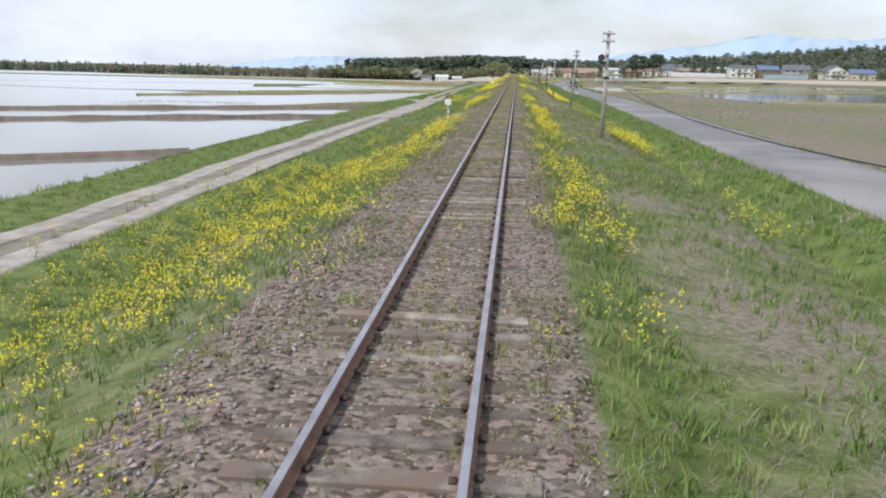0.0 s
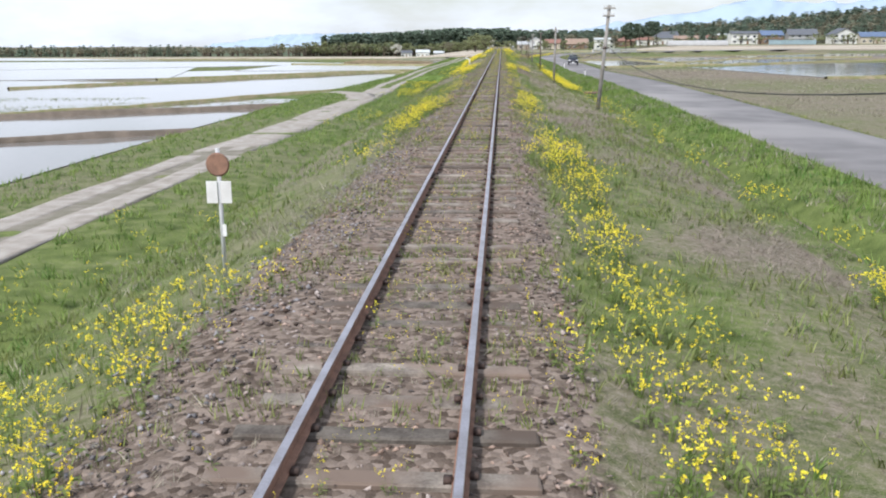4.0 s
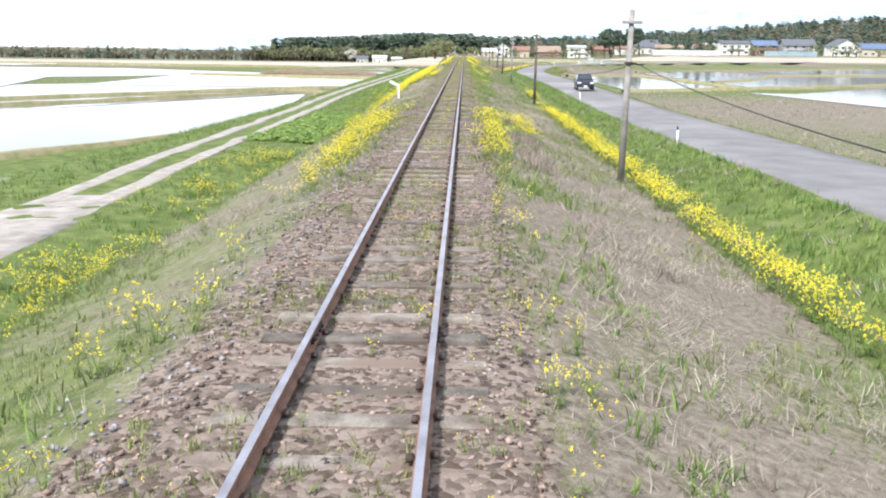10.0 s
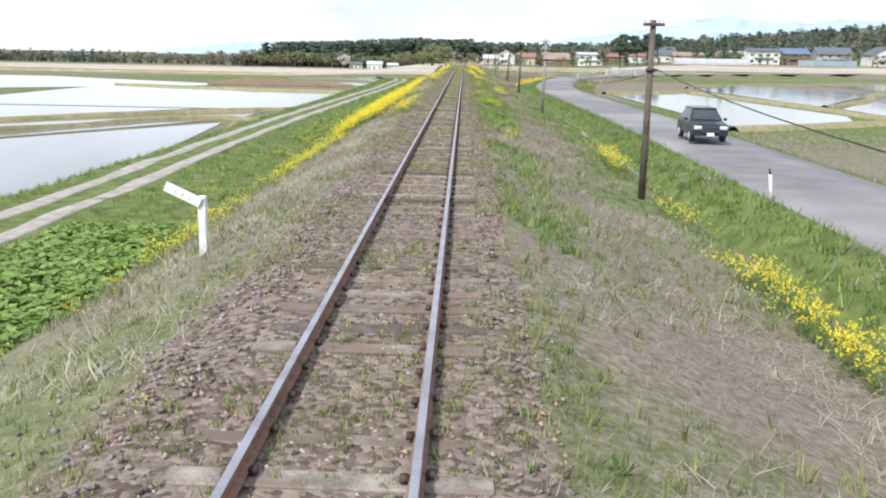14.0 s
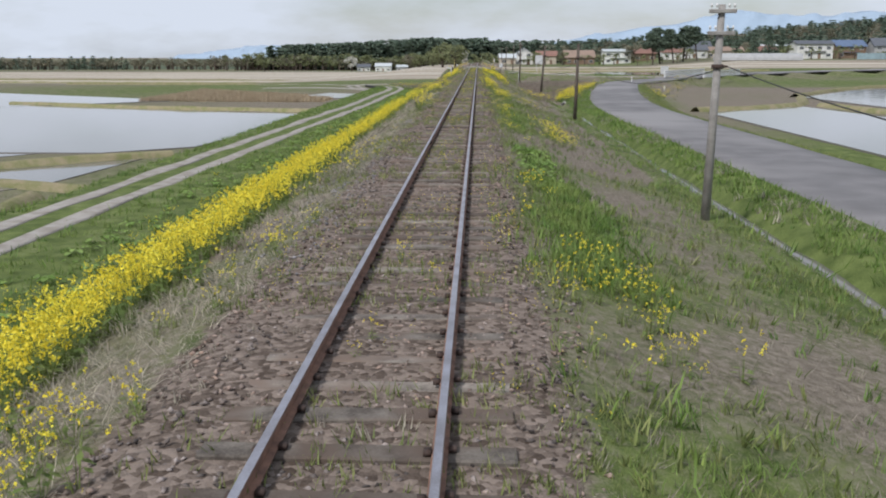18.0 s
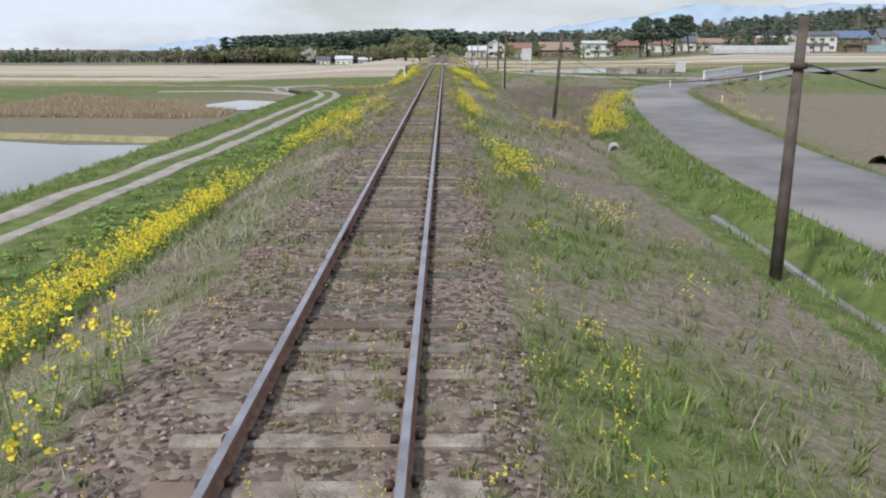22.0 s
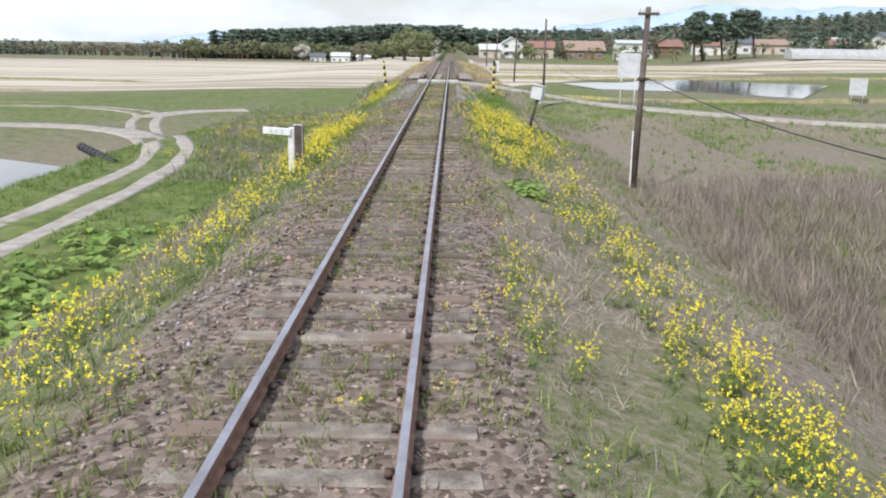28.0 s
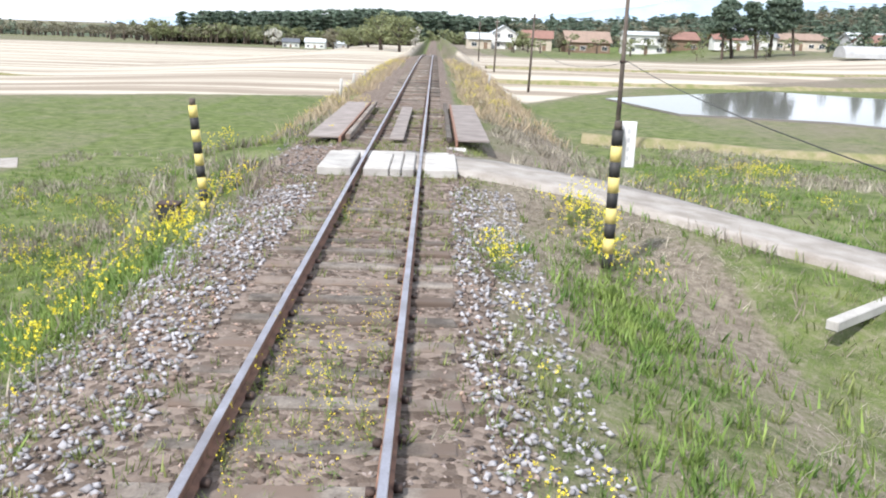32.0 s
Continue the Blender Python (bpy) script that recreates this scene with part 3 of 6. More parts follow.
def strip(name, line, offset, width, z_up, material, crown=0.0, follow=True, parent=None, wobble=0.0, seed=0):
    """A ribbon with thickness along a line, lying z_up over the land."""
    line = np.asarray(line)
    d = np.gradient(line, axis=0)
    d /= np.linalg.norm(d, axis=1)[:, None] + 1e-9
    nrm = np.stack([d[:, 1], -d[:, 0]], 1)
    cols = [-1.0, -0.96, -0.5, 0.0, 0.5, 0.96, 1.0]
    verts = []
    for k, c in enumerate(cols):
        edge = wobble * bumps(line[:, 0] + 9 * k, line[:, 1], 3.0, seed + (k > 3)) if abs(c) > 0.9 else 0
        p = line + nrm * (offset + c * (width / 2) + np.sign(c) * edge)[:, None] if wobble and abs(c) > 0.9 else line + nrm * (offset + c * width / 2)
        base = height(p[:, 0], p[:, 1])
        z = base + (z_up if abs(c) < 0.99 else -0.12) + crown * (1 - c * c)
        verts.append(np.stack([p[:, 0], p[:, 1], z], 1))
    v = np.stack(verts, 1).reshape(-1, 3)
    n, w = len(line), len(cols)
    i = (np.arange(n - 1)[:, None] * w + np.arange(w - 1)).ravel()
    f = np.concatenate([np.stack([i, i + 1, i + w + 1], 1), np.stack([i, i + w + 1, i + w], 1)])
    mesh = fast_mesh(name, v, f, [material])
    for p in mesh.polygons:
        p.use_smooth = True
    return obj(name, mesh, parent)


tagged(strip("road", ROAD_LINE, 0, 4.8, 0.03, M["asphalt"], crown=0.03, wobble=0.06), "narrow grey asphalt country road with worn edges", "road", "", "structure")
for side in (-0.82, 0.82):
    tagged(strip("farm_track", FARM_LINE[FARM_LINE[:, 1] > 120], side, 0.75, 0.012, M["rut"], wobble=0.12, seed=int(side * 10) + 20), "pale gravel wheel rut of a farm track between grass", "farm track", "", "structure")
for side in (-0.78, 0.78):
    tagged(strip("farm_track", FARM_LINE[FARM_LINE[:, 1] < 72], side, 0.95, 0.022, M["rut"], wobble=0.14, seed=int(side * 10) + 50), "pale gravel wheel rut on the sandy farm track", "farm track", "", "structure")
wide = FARM_LINE[FARM_LINE[:, 1] < 74]
tagged(strip("farm_track", wide, 0, 2.5, 0.008, M["dirt"], wobble=0.2, seed=34), "dull grey-brown middle of the farm track", "farm track", "", "structure")
wide = FARM_LINE[(FARM_LINE[:, 1] > 71) & (FARM_LINE[:, 1] < 124)]
tagged(strip("farm_track", wide, 0, 2.5, 0.008, M["rut"], wobble=0.2, seed=33), "wide pale sandy stretch of the farm track", "farm track", "", "structure")
for pts in (BRANCH_CROSSING, BRANCH_FIELD):
    tagged(strip("farm_track", smooth_line(pts), 0, 2.4, 0.03, M["rut"], wobble=0.15, seed=len(pts)), "pale gravel branch of the farm track near the crossing", "farm track", "", "structure")
tagged(strip("farm_track", FORK_LINE, 0, 2.2, 0.02, M["rut"], wobble=0.15, seed=5), "pale gravel turn-off from the farm track", "farm track", "", "structure")
tagged(strip("crossing_lane", LANE_LINE[2:], 0, 2.2, 0.10, M["rut"], wobble=0.1, seed=9), "grey gravel lane leading to the level crossing", "lane", "", "structure")


# ---- flooded fields and dikes ----
SHEETS = []


def water(points, z):
    """A sheet of shallow water with a bed under it."""
    z = z + 0.003 * len(SHEETS)
    SHEETS.append(z)
    bm = bmesh.new()
    top = [bm.verts.new((x, y, z)) for x, y in points]
    low = [bm.verts.new((x, y, z - 0.15)) for x, y in points]
    f = bm.faces.new(top)
    if f.normal.z < 0:
        f.normal_flip()
    n = len(points)
    for i in range(n):
        bm.faces.new((top[i], top[(i + 1) % n], low[(i + 1) % n], low[i]))
    bmesh.ops.recalc_face_normals(bm, faces=bm.faces)
    ob = part("paddy_water", bm, M["water"], None)
    return tagged(ob, "flooded rice paddy reflecting the pale sky", "water", "paddies", "structure")


def dike(points, z, width=1.0, tall=0.3, material="dike", label="low grassy dike between rice paddies"):
    """A low bank along a line, uneven on top."""
    line = smooth_line(points, 2.5)
    d = np.gradient(line, axis=0)
    d /= np.linalg.norm(d, axis=1)[:, None] + 1e-9
    nrm = np.stack([d[:, 1], -d[:, 0]], 1)
    verts = []
    for k, (c, up) in enumerate(((-1, -0.3), (-0.55, 0.7), (-0.2, 1), (0.25, 0.95), (0.6, 0.65), (1, -0.3))):
        p = line + nrm * (c * width / 2 * (1 + 0.25 * bumps(line[:, 0], line[:, 1], 4, 11 + k)))[:, None]
        verts.append(np.stack([p[:, 0], p[:, 1], z + tall * up * (1 + 0.3 * bumps(p[:, 0], p[:, 1], 3, 30 + k))], 1))
    v = np.stack(verts, 1).reshape(-1, 3)
    w = 6
    i = (np.arange(len(line) - 1)[:, None] * w + np.arange(w - 1)).ravel()
    f = np.concatenate([np.stack([i, i + 1, i + w + 1], 1), np.stack([i, i + w + 1, i + w], 1)])
    mesh = fast_mesh("paddy_dike", v, f, [M[material]])
    return obj("paddy_dike", mesh, None, label, "dike", "structure", "dikes")


ZL, ZR, ZU = -4.03, -2.42, -2.88
# left of the line: sheets by their nearer and farther edge at the bank (x, y) and 100 m out
LEFT = [((-17.4, 4), (-17.4, 49), -16, 22), ((-17.5, 51), (-18.3, 88.5), 24, 47), ((-18.4, 90), (-18.3, 108.5), 49, 85),
        ((-20.5, 140), (-19.0, 196), 88, 150), ((-19.6, 164), (-20.5, 219), 100, 165)]
water([(-17.4, 6), (-17.6, 30), (-19.0, 49), (-40, 33), (-90, 0), (-90, -40), (-18, -20)], ZU)
water([(-19.0, 51), (-18.6, 70), (-18.8, 88), (-36, 77), (-90, 40), (-90, 4), (-40, 36)], ZU)
water([(-18.9, 90.5), (-18.4, 108), (-37, 97), (-90, 62), (-90, 44), (-36, 79.5)], ZU)
water([(-20.5, 134), (-19.8, 139), (-66, 131), (-100, 118), (-100, 74), (-46, 101)], ZL)
water([(-18.0, 161), (-17.6, 180), (-18.6, 196), (-20.8, 217), (-35, 194), (-46, 176), (-100, 130), (-100, 80), (-29, 141)], ZL)
water([(-17.4, 268), (-25, 240), (-46, 214), (-80, 180), (-80, 225), (-40, 258)], ZL - 0.05)
water([(-21.0, 222), (-20.2, 233), (-29, 223), (-60, 186), (-44, 180)], ZL - 0.02)
water([(-17.3, 258), (-16.9, 275), (-24, 275), (-36, 280), (-60, 290), (-60, 236), (-24, 236), (-19, 240)], ZL)
water([(-16.4, 308.5), (-16.5, 312), (-18, 319), (-23.3, 322), (-26, 312), (-20, 306)], ZL)
water([(-30, 132), (-60, 180), (-240, 230), (-240, 110), (-100, 75)], ZL - 0.03)
for pts, kind in (([(-18.2, 49.6), (-26, 44), (-45, 33), (-95, -2)], "mudbank"), ([(-18.0, 89.3), (-36, 78), (-60, 62), (-95, 42)], "mudbank"), ([(-17.6, 110), (-37, 98.5), (-60, 83), (-95, 64)], "mudbank"),
                  ([(-19, 160), (-29, 140.5), (-45, 112), (-60, 95)], "dike"), ([(-17.5, 220), (-25, 221), (-33, 208), (-46, 190), (-70, 160)], "dike"), ([(-19, 235), (-30, 226), (-60, 190)], "dike"), ([(-17, 277), (-36, 282), (-60, 292)], "dike"), ([(-16.6, 150), (-17, 170), (-17.2, 200), (-19.5, 218)], "dike"), ([(-16.6, 0), (-16.7, 40), (-17.3, 88), (-17, 110)], "dike")):
    dike(pts, (ZU if pts[0][1] < 115 else ZL) - 0.02, 1.1, 0.32, kind)
water([(-40, 300), (-75, 268), (-140, 235), (-260, 235), (-260, 330), (-120, 345)], ZL)
water([(-120, 350), (-260, 338), (-420, 330), (-420, 430), (-200, 400)], ZL)
water([(-60, 196), (-90, 186), (-240, 234), (-140, 232), (-78, 262)], ZL + 0.02)
# right of the road
water([(19.6, 252), (30, 260), (34.6, 217), (32, 209.5), (20.5, 201.5)], ZR)
water([(34, 200), (39, 199), (60, 220), (110, 236), (110, 175), (62, 158), (43, 155)], ZR)
dike([(42, 153), (62, 156), (112, 173)], ZR - 0.02, 1.2, 0.3)
water([(36, 277), (53, 300), (62, 271), (38.5, 233)], ZR)
water([(39, 228.5), (60, 262), (90, 270), (60, 226), (50, 220), (39, 213.5)], ZR)
water([(69, 310), (110, 342), (170, 340), (95, 290), (66.4, 281)], ZR)
for pts in ([(19, 254), (30, 262), (36, 277)], [(32.5, 262), (36.6, 225), (36.4, 210)], [(38.2, 231), (50, 247), (63, 270), (100, 284)], [(19.5, 200), (32, 207.5), (39, 211.5), (52, 219), (90, 250)], [(36, 279), (53, 302), (70, 312), (110, 345)]):
    dike(pts, ZR - 0.02, 1.2, 0.3)
# beyond the crossing
water([(14.6, 385.7), (33.6, 402.8), (49.8, 391.3), (34.7, 361.3), (26.5, 371.0), (17.2, 373.3)], -2.50)
for pts in ([(8.0, 357), (24, 353), (60, 366)], [(6, 404), (40, 410), (80, 425)], [(-8, 352), (-40, 362), (-90, 372)], [(-8, 380), (-60, 392), (-140, 400)], [(-8, 420), (-80, 440), (-200, 450)], [(8, 440), (60, 452), (140, 470)]):
    dike(pts, float(plain(pts[1][0], pts[1][1])) - 0.03, 1.2, 0.4, "dike")
# ditch beside the road
ditch = np.stack([np.full(60, 7.72), np.linspace(172, 240, 60)], 1)
tagged(strip("ditch_water", ditch, 0, 0.34, 0.09, M["water"], wobble=0.05, seed=3), "narrow ditch of still water below the road", "water", "", "structure")

wet_soil = np.stack([np.full(90, 7.72), np.linspace(30, 171, 90)], 1)
tagged(strip("ditch_bed", wet_soil, 0, 0.3, 0.03, M["mudbank"], wobble=0.08, seed=17), "dark wet soil in the bottom of the roadside ditch", "ditch", "", "structure")


# ---- railway track ----
def rail_part(parent, x, y0, y1, mid):
    """A flat-bottomed rail with a bright worn head, in plain section."""
    half = [(0.0, 0.0), (0.026, 0.0), (0.031, -0.006), (0.031, -0.028), (0.009, -0.040), (0.008, -0.118), (0.054, -0.128), (0.054, -0.138)]
    ring = half + [(-a, b) for a, b in reversed(half[1:])]
    bm = bmesh.new()
    steps = max(2, int((y1 - y0) / 12.5) + 1)
    rings = [[bm.verts.new((x + a, y, b)) for a, b in ring] for y in np.linspace(y0, y1, steps)]
    for one, y in zip(rings, np.linspace(y0, y1, steps)):
        for v in one:
            v.co.z += float(track_z(y + mid))
    n = len(ring)
    for one, two in zip(rings, rings[1:]):
        for i in range(n):
            f = bm.faces.new((one[i], one[(i + 1) % n], two[(i + 1) % n], two[i]))
            f.material_index = 1 if i in (0, n - 1, 1, n - 2) else 0
    for end in (rings[0], rings[-1]):
        bm.faces.new(end)
    bmesh.ops.recalc_face_normals(bm, faces=bm.faces)
    return part("rail", bm, (M["rust"], M["steel"]), parent, "rusty rail with a bright worn head")


def sleeper_mesh(seed):
    r = random.Random(seed)
    bm = bmesh.new()
    w, long = r.uniform(0.185, 0.225), r.uniform(2.05, 2.14)
    box(bm, 0, 0, -0.075, long, w, 0.15, bevel=0.014)
    for v in bm.verts:
        v.co += Vector((r.uniform(-0.015, 0.015), r.uniform(-0.008, 0.008), r.uniform(-0.008, 0.004)))
    mesh = bpy.data.meshes.new("sleeper")
    bm.to_mesh(mesh)
    bm.free()
    mesh.materials.append(M["sleeper"])
    return mesh


SLEEPERS = [sleeper_mesh(k) for k in range(8)]
SPACING, FIRST = 0.628, -8.0
track_y = np.arange(FIRST, 350, SPACING)
track_y = track_y[(track_y < 330.0) | (track_y > 333.6)]
joints = np.arange(4.3, 345, 25.0)
sections = []
for k, (a, b) in enumerate(((-10.0, 112.0), (112.0, 234.0), (234.0, 620.0))):
    piece = thing("railway_track", "single narrow-gauge track on weathered wooden sleepers", "railway track", 0, (a + b) / 2, 0, "track sections")
    for x in (-0.566, 0.566):
        rail = rail_part(piece, x, a - (a + b) / 2, b - (a + b) / 2, (a + b) / 2)
    sections.append((a, b, piece))
RND = random.Random(3)
sleeper_spots = []
for y in track_y:
    a, b, piece = next(s for s in sections if s[0] <= y < s[1] or s[1] > 600)
    gap = min(abs(joints - y))
    sleeper_spots.append(y)
    ob = obj("sleeper", RND.choice(SLEEPERS), piece)
    ob.matrix_basis = pose(RND.uniform(-0.03, 0.03), y - (a + b) / 2 + RND.uniform(-0.02, 0.02), -0.139 - 0.055 * RND.random() ** 1.3, 0, RND.uniform(-0.4, 0.4), RND.uniform(-0.9, 0.9))

# plates, spikes, joint bars and the far sleepers
plate_v, plate_f = [], []


def add_box(x, y, z, sx, sy, sz):
    s = len(plate_v)
    for dx in (-0.5, 0.5):
        for dy in (-0.5, 0.5):
            for dz in (-0.5, 0.5):
                plate_v.append((x + dx * sx, y + dy * sy, z + dz * sz))
    for q in ((0, 1, 3, 2), (4, 6, 7, 5), (0, 4, 5, 1), (2, 3, 7, 6), (1, 5, 7, 3), (0, 2, 6, 4)):
        plate_f.append((s + q[0], s + q[1], s + q[2]))
        plate_f.append((s + q[0], s + q[2], s + q[3]))


for y in sleeper_spots:
    for x in (-0.566, 0.566):
        for side in (-1, 1):
            add_box(x + side * 0.082, y + side * 0.03, -0.128, 0.055, 0.07, 0.035)
for y in joints:
    for x in (-0.566, 0.566):
        for side in (-1, 1):
            add_box(x + side * 0.022, y, -0.078, 0.022, 0.5, 0.062)
            for k in (-0.19, -0.07, 0.07, 0.19):
                add_box(x + side * 0.04, y + k, -0.078, 0.03, 0.032, 0.032)
obj("rail_fastenings", fast_mesh("rail_fastenings", np.array(plate_v), np.array(plate_f), [M["iron"]]), None, "rusty spikes, plates and joint bars holding the rails", "rail fastenings", "stuff")
plate_v, plate_f = [], []
for y in np.arange(350.3, 560, SPACING):
    add_box(0, y, -0.21 + float(track_z(y)), 2.1, 0.2, 0.14)
obj("far_sleepers", fast_mesh("far_sleepers", np.array(plate_v), np.array(plate_f), [M["sleeper"]]), None, "weathered wooden sleepers of the farther track", "sleepers", "stuff")


# ---- line-side poles ----
def telegraph_pole(x, y, top, arm, lean=0.0, device=False, dark=False, stay=False):
    z = lift((x, y)) - 0.25
    tall, hook = top - z, 1.4 if y > 300 else 2.1
    p = thing("telegraph_pole", "weathered %stimber telegraph pole on the railway bank" % ("dark " if dark else ""), "telegraph pole", x, y, z, "telegraph poles")
    tip = Vector((lean * tall, 0, tall))
    bm = bmesh.new()
    rod(bm, (0, 0, 0), tip, 0.115, 0.08, 14)
    part("shaft", bm, M["pole" if dark else "pale_pole"], p)
    for k, h in enumerate(arm):
        at = tip * ((h - z) / tall)
        bm = bmesh.new()
        box(bm, at.x, at.y - 0.11, at.z, 0.62, 0.08, 0.09, bevel=0.012)
        bar = part("crossarm", bm, M["pole" if dark else "pale_pole"], p)
        for dx in (-0.26, -0.14, 0.14, 0.26):
            bm = bmesh.new()
            rod(bm, (at.x + dx, at.y - 0.11, at.z + 0.05), (at.x + dx, at.y - 0.11, at.z + 0.11), 0.012, 0.012, 6)
            rod(bm, (at.x + dx, at.y - 0.11, at.z + 0.10), (at.x + dx, at.y - 0.11, at.z + 0.17), 0.028, 0.02, 8)
            part("insulator", bm, M["white"], bar, "white porcelain insulator")
    at = tip * ((hook - z) / tall)
    bm = bmesh.new()
    rod(bm, (at.x, at.y, at.z - 0.05), (at.x, at.y, at.z + 0.05), 0.135, 0.135, 14)
    box(bm, at.x + 0.17, at.y, at.z, 0.12, 0.05, 0.05, bevel=0.008)
    part("cable_clamp", bm, M["iron"], p)
    if device:
        at = tip * ((3.05 - z) / tall)
        bm = bmesh.new()
        rod(bm, (at.x - 0.30, at.y - 0.42, at.z + 0.02), (at.x - 0.30, at.y + 0.06, at.z + 0.02), 0.17, 0.15, 16)
        rod(bm, (at.x - 0.30, at.y + 0.06, at.z + 0.02), (at.x - 0.30, at.y + 0.16, at.z + 0.02), 0.15, 0.06, 16)
        horn = part("signal_lamp", bm, M["black"], p, "black round signal lamp housing")
        bm = bmesh.new()
        box(bm, at.x - 0.12, at.y, at.z - 0.22, 0.42, 0.05, 0.05, bevel=0.008)
        box(bm, at.x - 0.30, at.y, at.z - 0.16, 0.05, 0.05, 0.12)
        part("bracket", bm, M["iron"], horn)
        bm = bmesh.new()
        box(bm, at.x - 0.02, at.y - 0.16, at.z + 0.3, 0.22, 0.12, 0.26, bevel=0.02)
        part("junction_box", bm, M["grey"], p, "grey junction box")
    if stay:
        bm = bmesh.new()
        rod(bm, (-0.1, -0.05, 0.1), (-0.1, -0.05, 2.0), 0.025, 0.025, 6)
        part("conduit", bm, M["white"], p, "white conduit pipe up the pole foot")
    return p, Vector((x, y, z)) + tip * ((hook - z) / tall) + Vector((0.23, 0, 0))


hooks = []
POLES_NEAR = (
    (5.0, -3.0, 4.5, (4.3, 3.9), 0.0, False, False, False),
    (5.22, 45.3, 4.42, (4.25, 3.88), 0.012, True, False, False),
    (5.94, 84.8, 4.25, (4.1, 3.72), 0.075, False, False, False),
    (5.9, 124.5, 3.72, (3.34,), 0.012, False, False, False),
    (6.3, 165.3, 3.53, (3.4,), 0.0, False, True, False),
    (6.3, 200.4, 3.49, (3.34, 2.85), 0.014, False, False, False),
)
POLES_FAR = (
    (6.6, 232.4, 2.9, (), 0.02, False, True, False),
    (7.0, 267.8, 3.05, (), 0.07, False, True, False),
    (6.5, 302.8, 3.5, (3.3,), 0.022, False, True, True),
    (8.9, 353.5, 4.4, (), 0.0, False, True, False),
    (9.0, 392, 4.0, (3.6,), 0.03, False, True, False),
    (8.5, 430, 3.9, (3.5,), 0.02, False, True, False),
    (8.4, 470, 3.9, (3.5,), 0.0, False, True, False),
)
for x, y, top, arm, lean, device, dark, stay in POLES_NEAR + POLES_FAR:
    hooks.append(telegraph_pole(x, y, top, arm, lean, device, dark, stay)[1])
for a, b in zip(hooks, hooks[1:]):
    bm = bmesh.new()
    rings = []
    for i in range(17):
        t = i / 16
        q = a.lerp(b, t) - Vector((0, 0, 3.4 * t * (1 - t)))
        rings.append([bm.verts.new(q + Vector((0.013 * math.cos(k * math.pi / 3), 0, 0.013 * math.sin(k * math.pi / 3)))) for k in range(6)])
    for one, two in zip(rings, rings[1:]):
        for k in range(6):
            bm.faces.new((one[k], one[(k + 1) % 6], two[(k + 1) % 6], two[k]))
    bmesh.ops.recalc_face_normals(bm, faces=bm.faces)
    tagged(part("overhead_cable", bm, M["cable"], None), "thick black cable slung between telegraph poles", "cable", "cables")


# ---- line-side signs and posts ----
def disc_marker(x, y):
    z = lift((x, y)) - 0.1
    p = thing("track_marker", "slim post with a brown disc over a white plate", "track marker", x, y, z)
    bm = bmesh.new()
    rod(bm, (0, 0, 0), (0, 0, 1.85), 0.028, 0.028, 10)
    part("post", bm, M["grey"], p)
    bm = bmesh.new()
    rod(bm, (0, -0.045, 1.64), (0, -0.028, 1.64), 0.14, 0.16, 20)
    part("disc", bm, M["rust"], p, "faded brown disc")
    bm = bmesh.new()
    for side in (-1, 1):
        box(bm, side * 0.095, -0.04, 1.27, 0.15, 0.012, 0.30, bevel=0.004)
    part("plate", bm, M["white"], p, "white plate")
    bm = bmesh.new()
    box(bm, 0.04, -0.03, 0.75, 0.05, 0.02, 0.16)
    part("tag", bm, M["white"], p)
    return p


disc_marker(-2.95, 48.6)


def gradient_post(x, y, tall, arm, tilt, label, dark=False):
    """A post with one arm that slopes up to the left."""
    z = lift((x, y)) - 0.1
    p = thing("gradient_post", label, "gradient post", x, y, z, "gradient posts")
    bm = bmesh.new()
    box(bm, 0, 0, tall / 2, 0.13, 0.13, tall, bevel=0.012)
    if dark:
        box(bm, 0.16, 0.04, tall / 2 + 0.04, 0.19, 0.18, tall + 0.06, bevel=0.012, index=1)
    part("post", bm, (M["white"], M["pole"]), p)
    bm = bmesh.new()
    a = radians(tilt)
    turn = Matrix.Rotation(a, 4, "Y")
    box(bm, -arm / 2 * math.cos(a), -0.09, tall - 0.10 + arm / 2 * math.sin(a), arm, 0.04, 0.16, bevel=0.008, turn=turn)
    board = part("arm", bm, M["white"], p, "white arm")
    for k in range(3):
        bm = bmesh.new()
        box(bm, -arm * (0.3 + 0.2 * k) * math.cos(a), -0.113, tall - 0.10 + arm * (0.3 + 0.2 * k) * math.sin(a), 0.035, 0.004, 0.07, turn=turn)
        part("mark", bm, M["grey"], board)
    return p


gradient_post(-3.35, 152.6, 1.05, 0.62, 25, "white concrete gradient post with a rising arm")
gradient_post(-2.75, 295.6, 1.14, 0.62, 4, "white gradient post with a level arm and a dark timber back", dark=True)


def small_post(x, y, tall, label, lean=0.0, material="white", r=0.045, cap=True, name="marker_post"):
    z = lift((x, y)) - 0.08
    p = thing(name, label, "marker post", x, y, z, "marker posts")
    bm = bmesh.new()
    rod(bm, (0, 0, 0), (lean * tall, 0, tall), r, r, 10)
    part("post", bm, M[material], p)
    if cap:
        bm = bmesh.new()
        rod(bm, (lean * tall, 0, tall), (lean * tall * 1.02 - 0.03, 0, tall + 0.16), r * 0.9, r * 0.5, 10)
        part("cap", bm, M["black"], p, "dark broken cap")
    return p


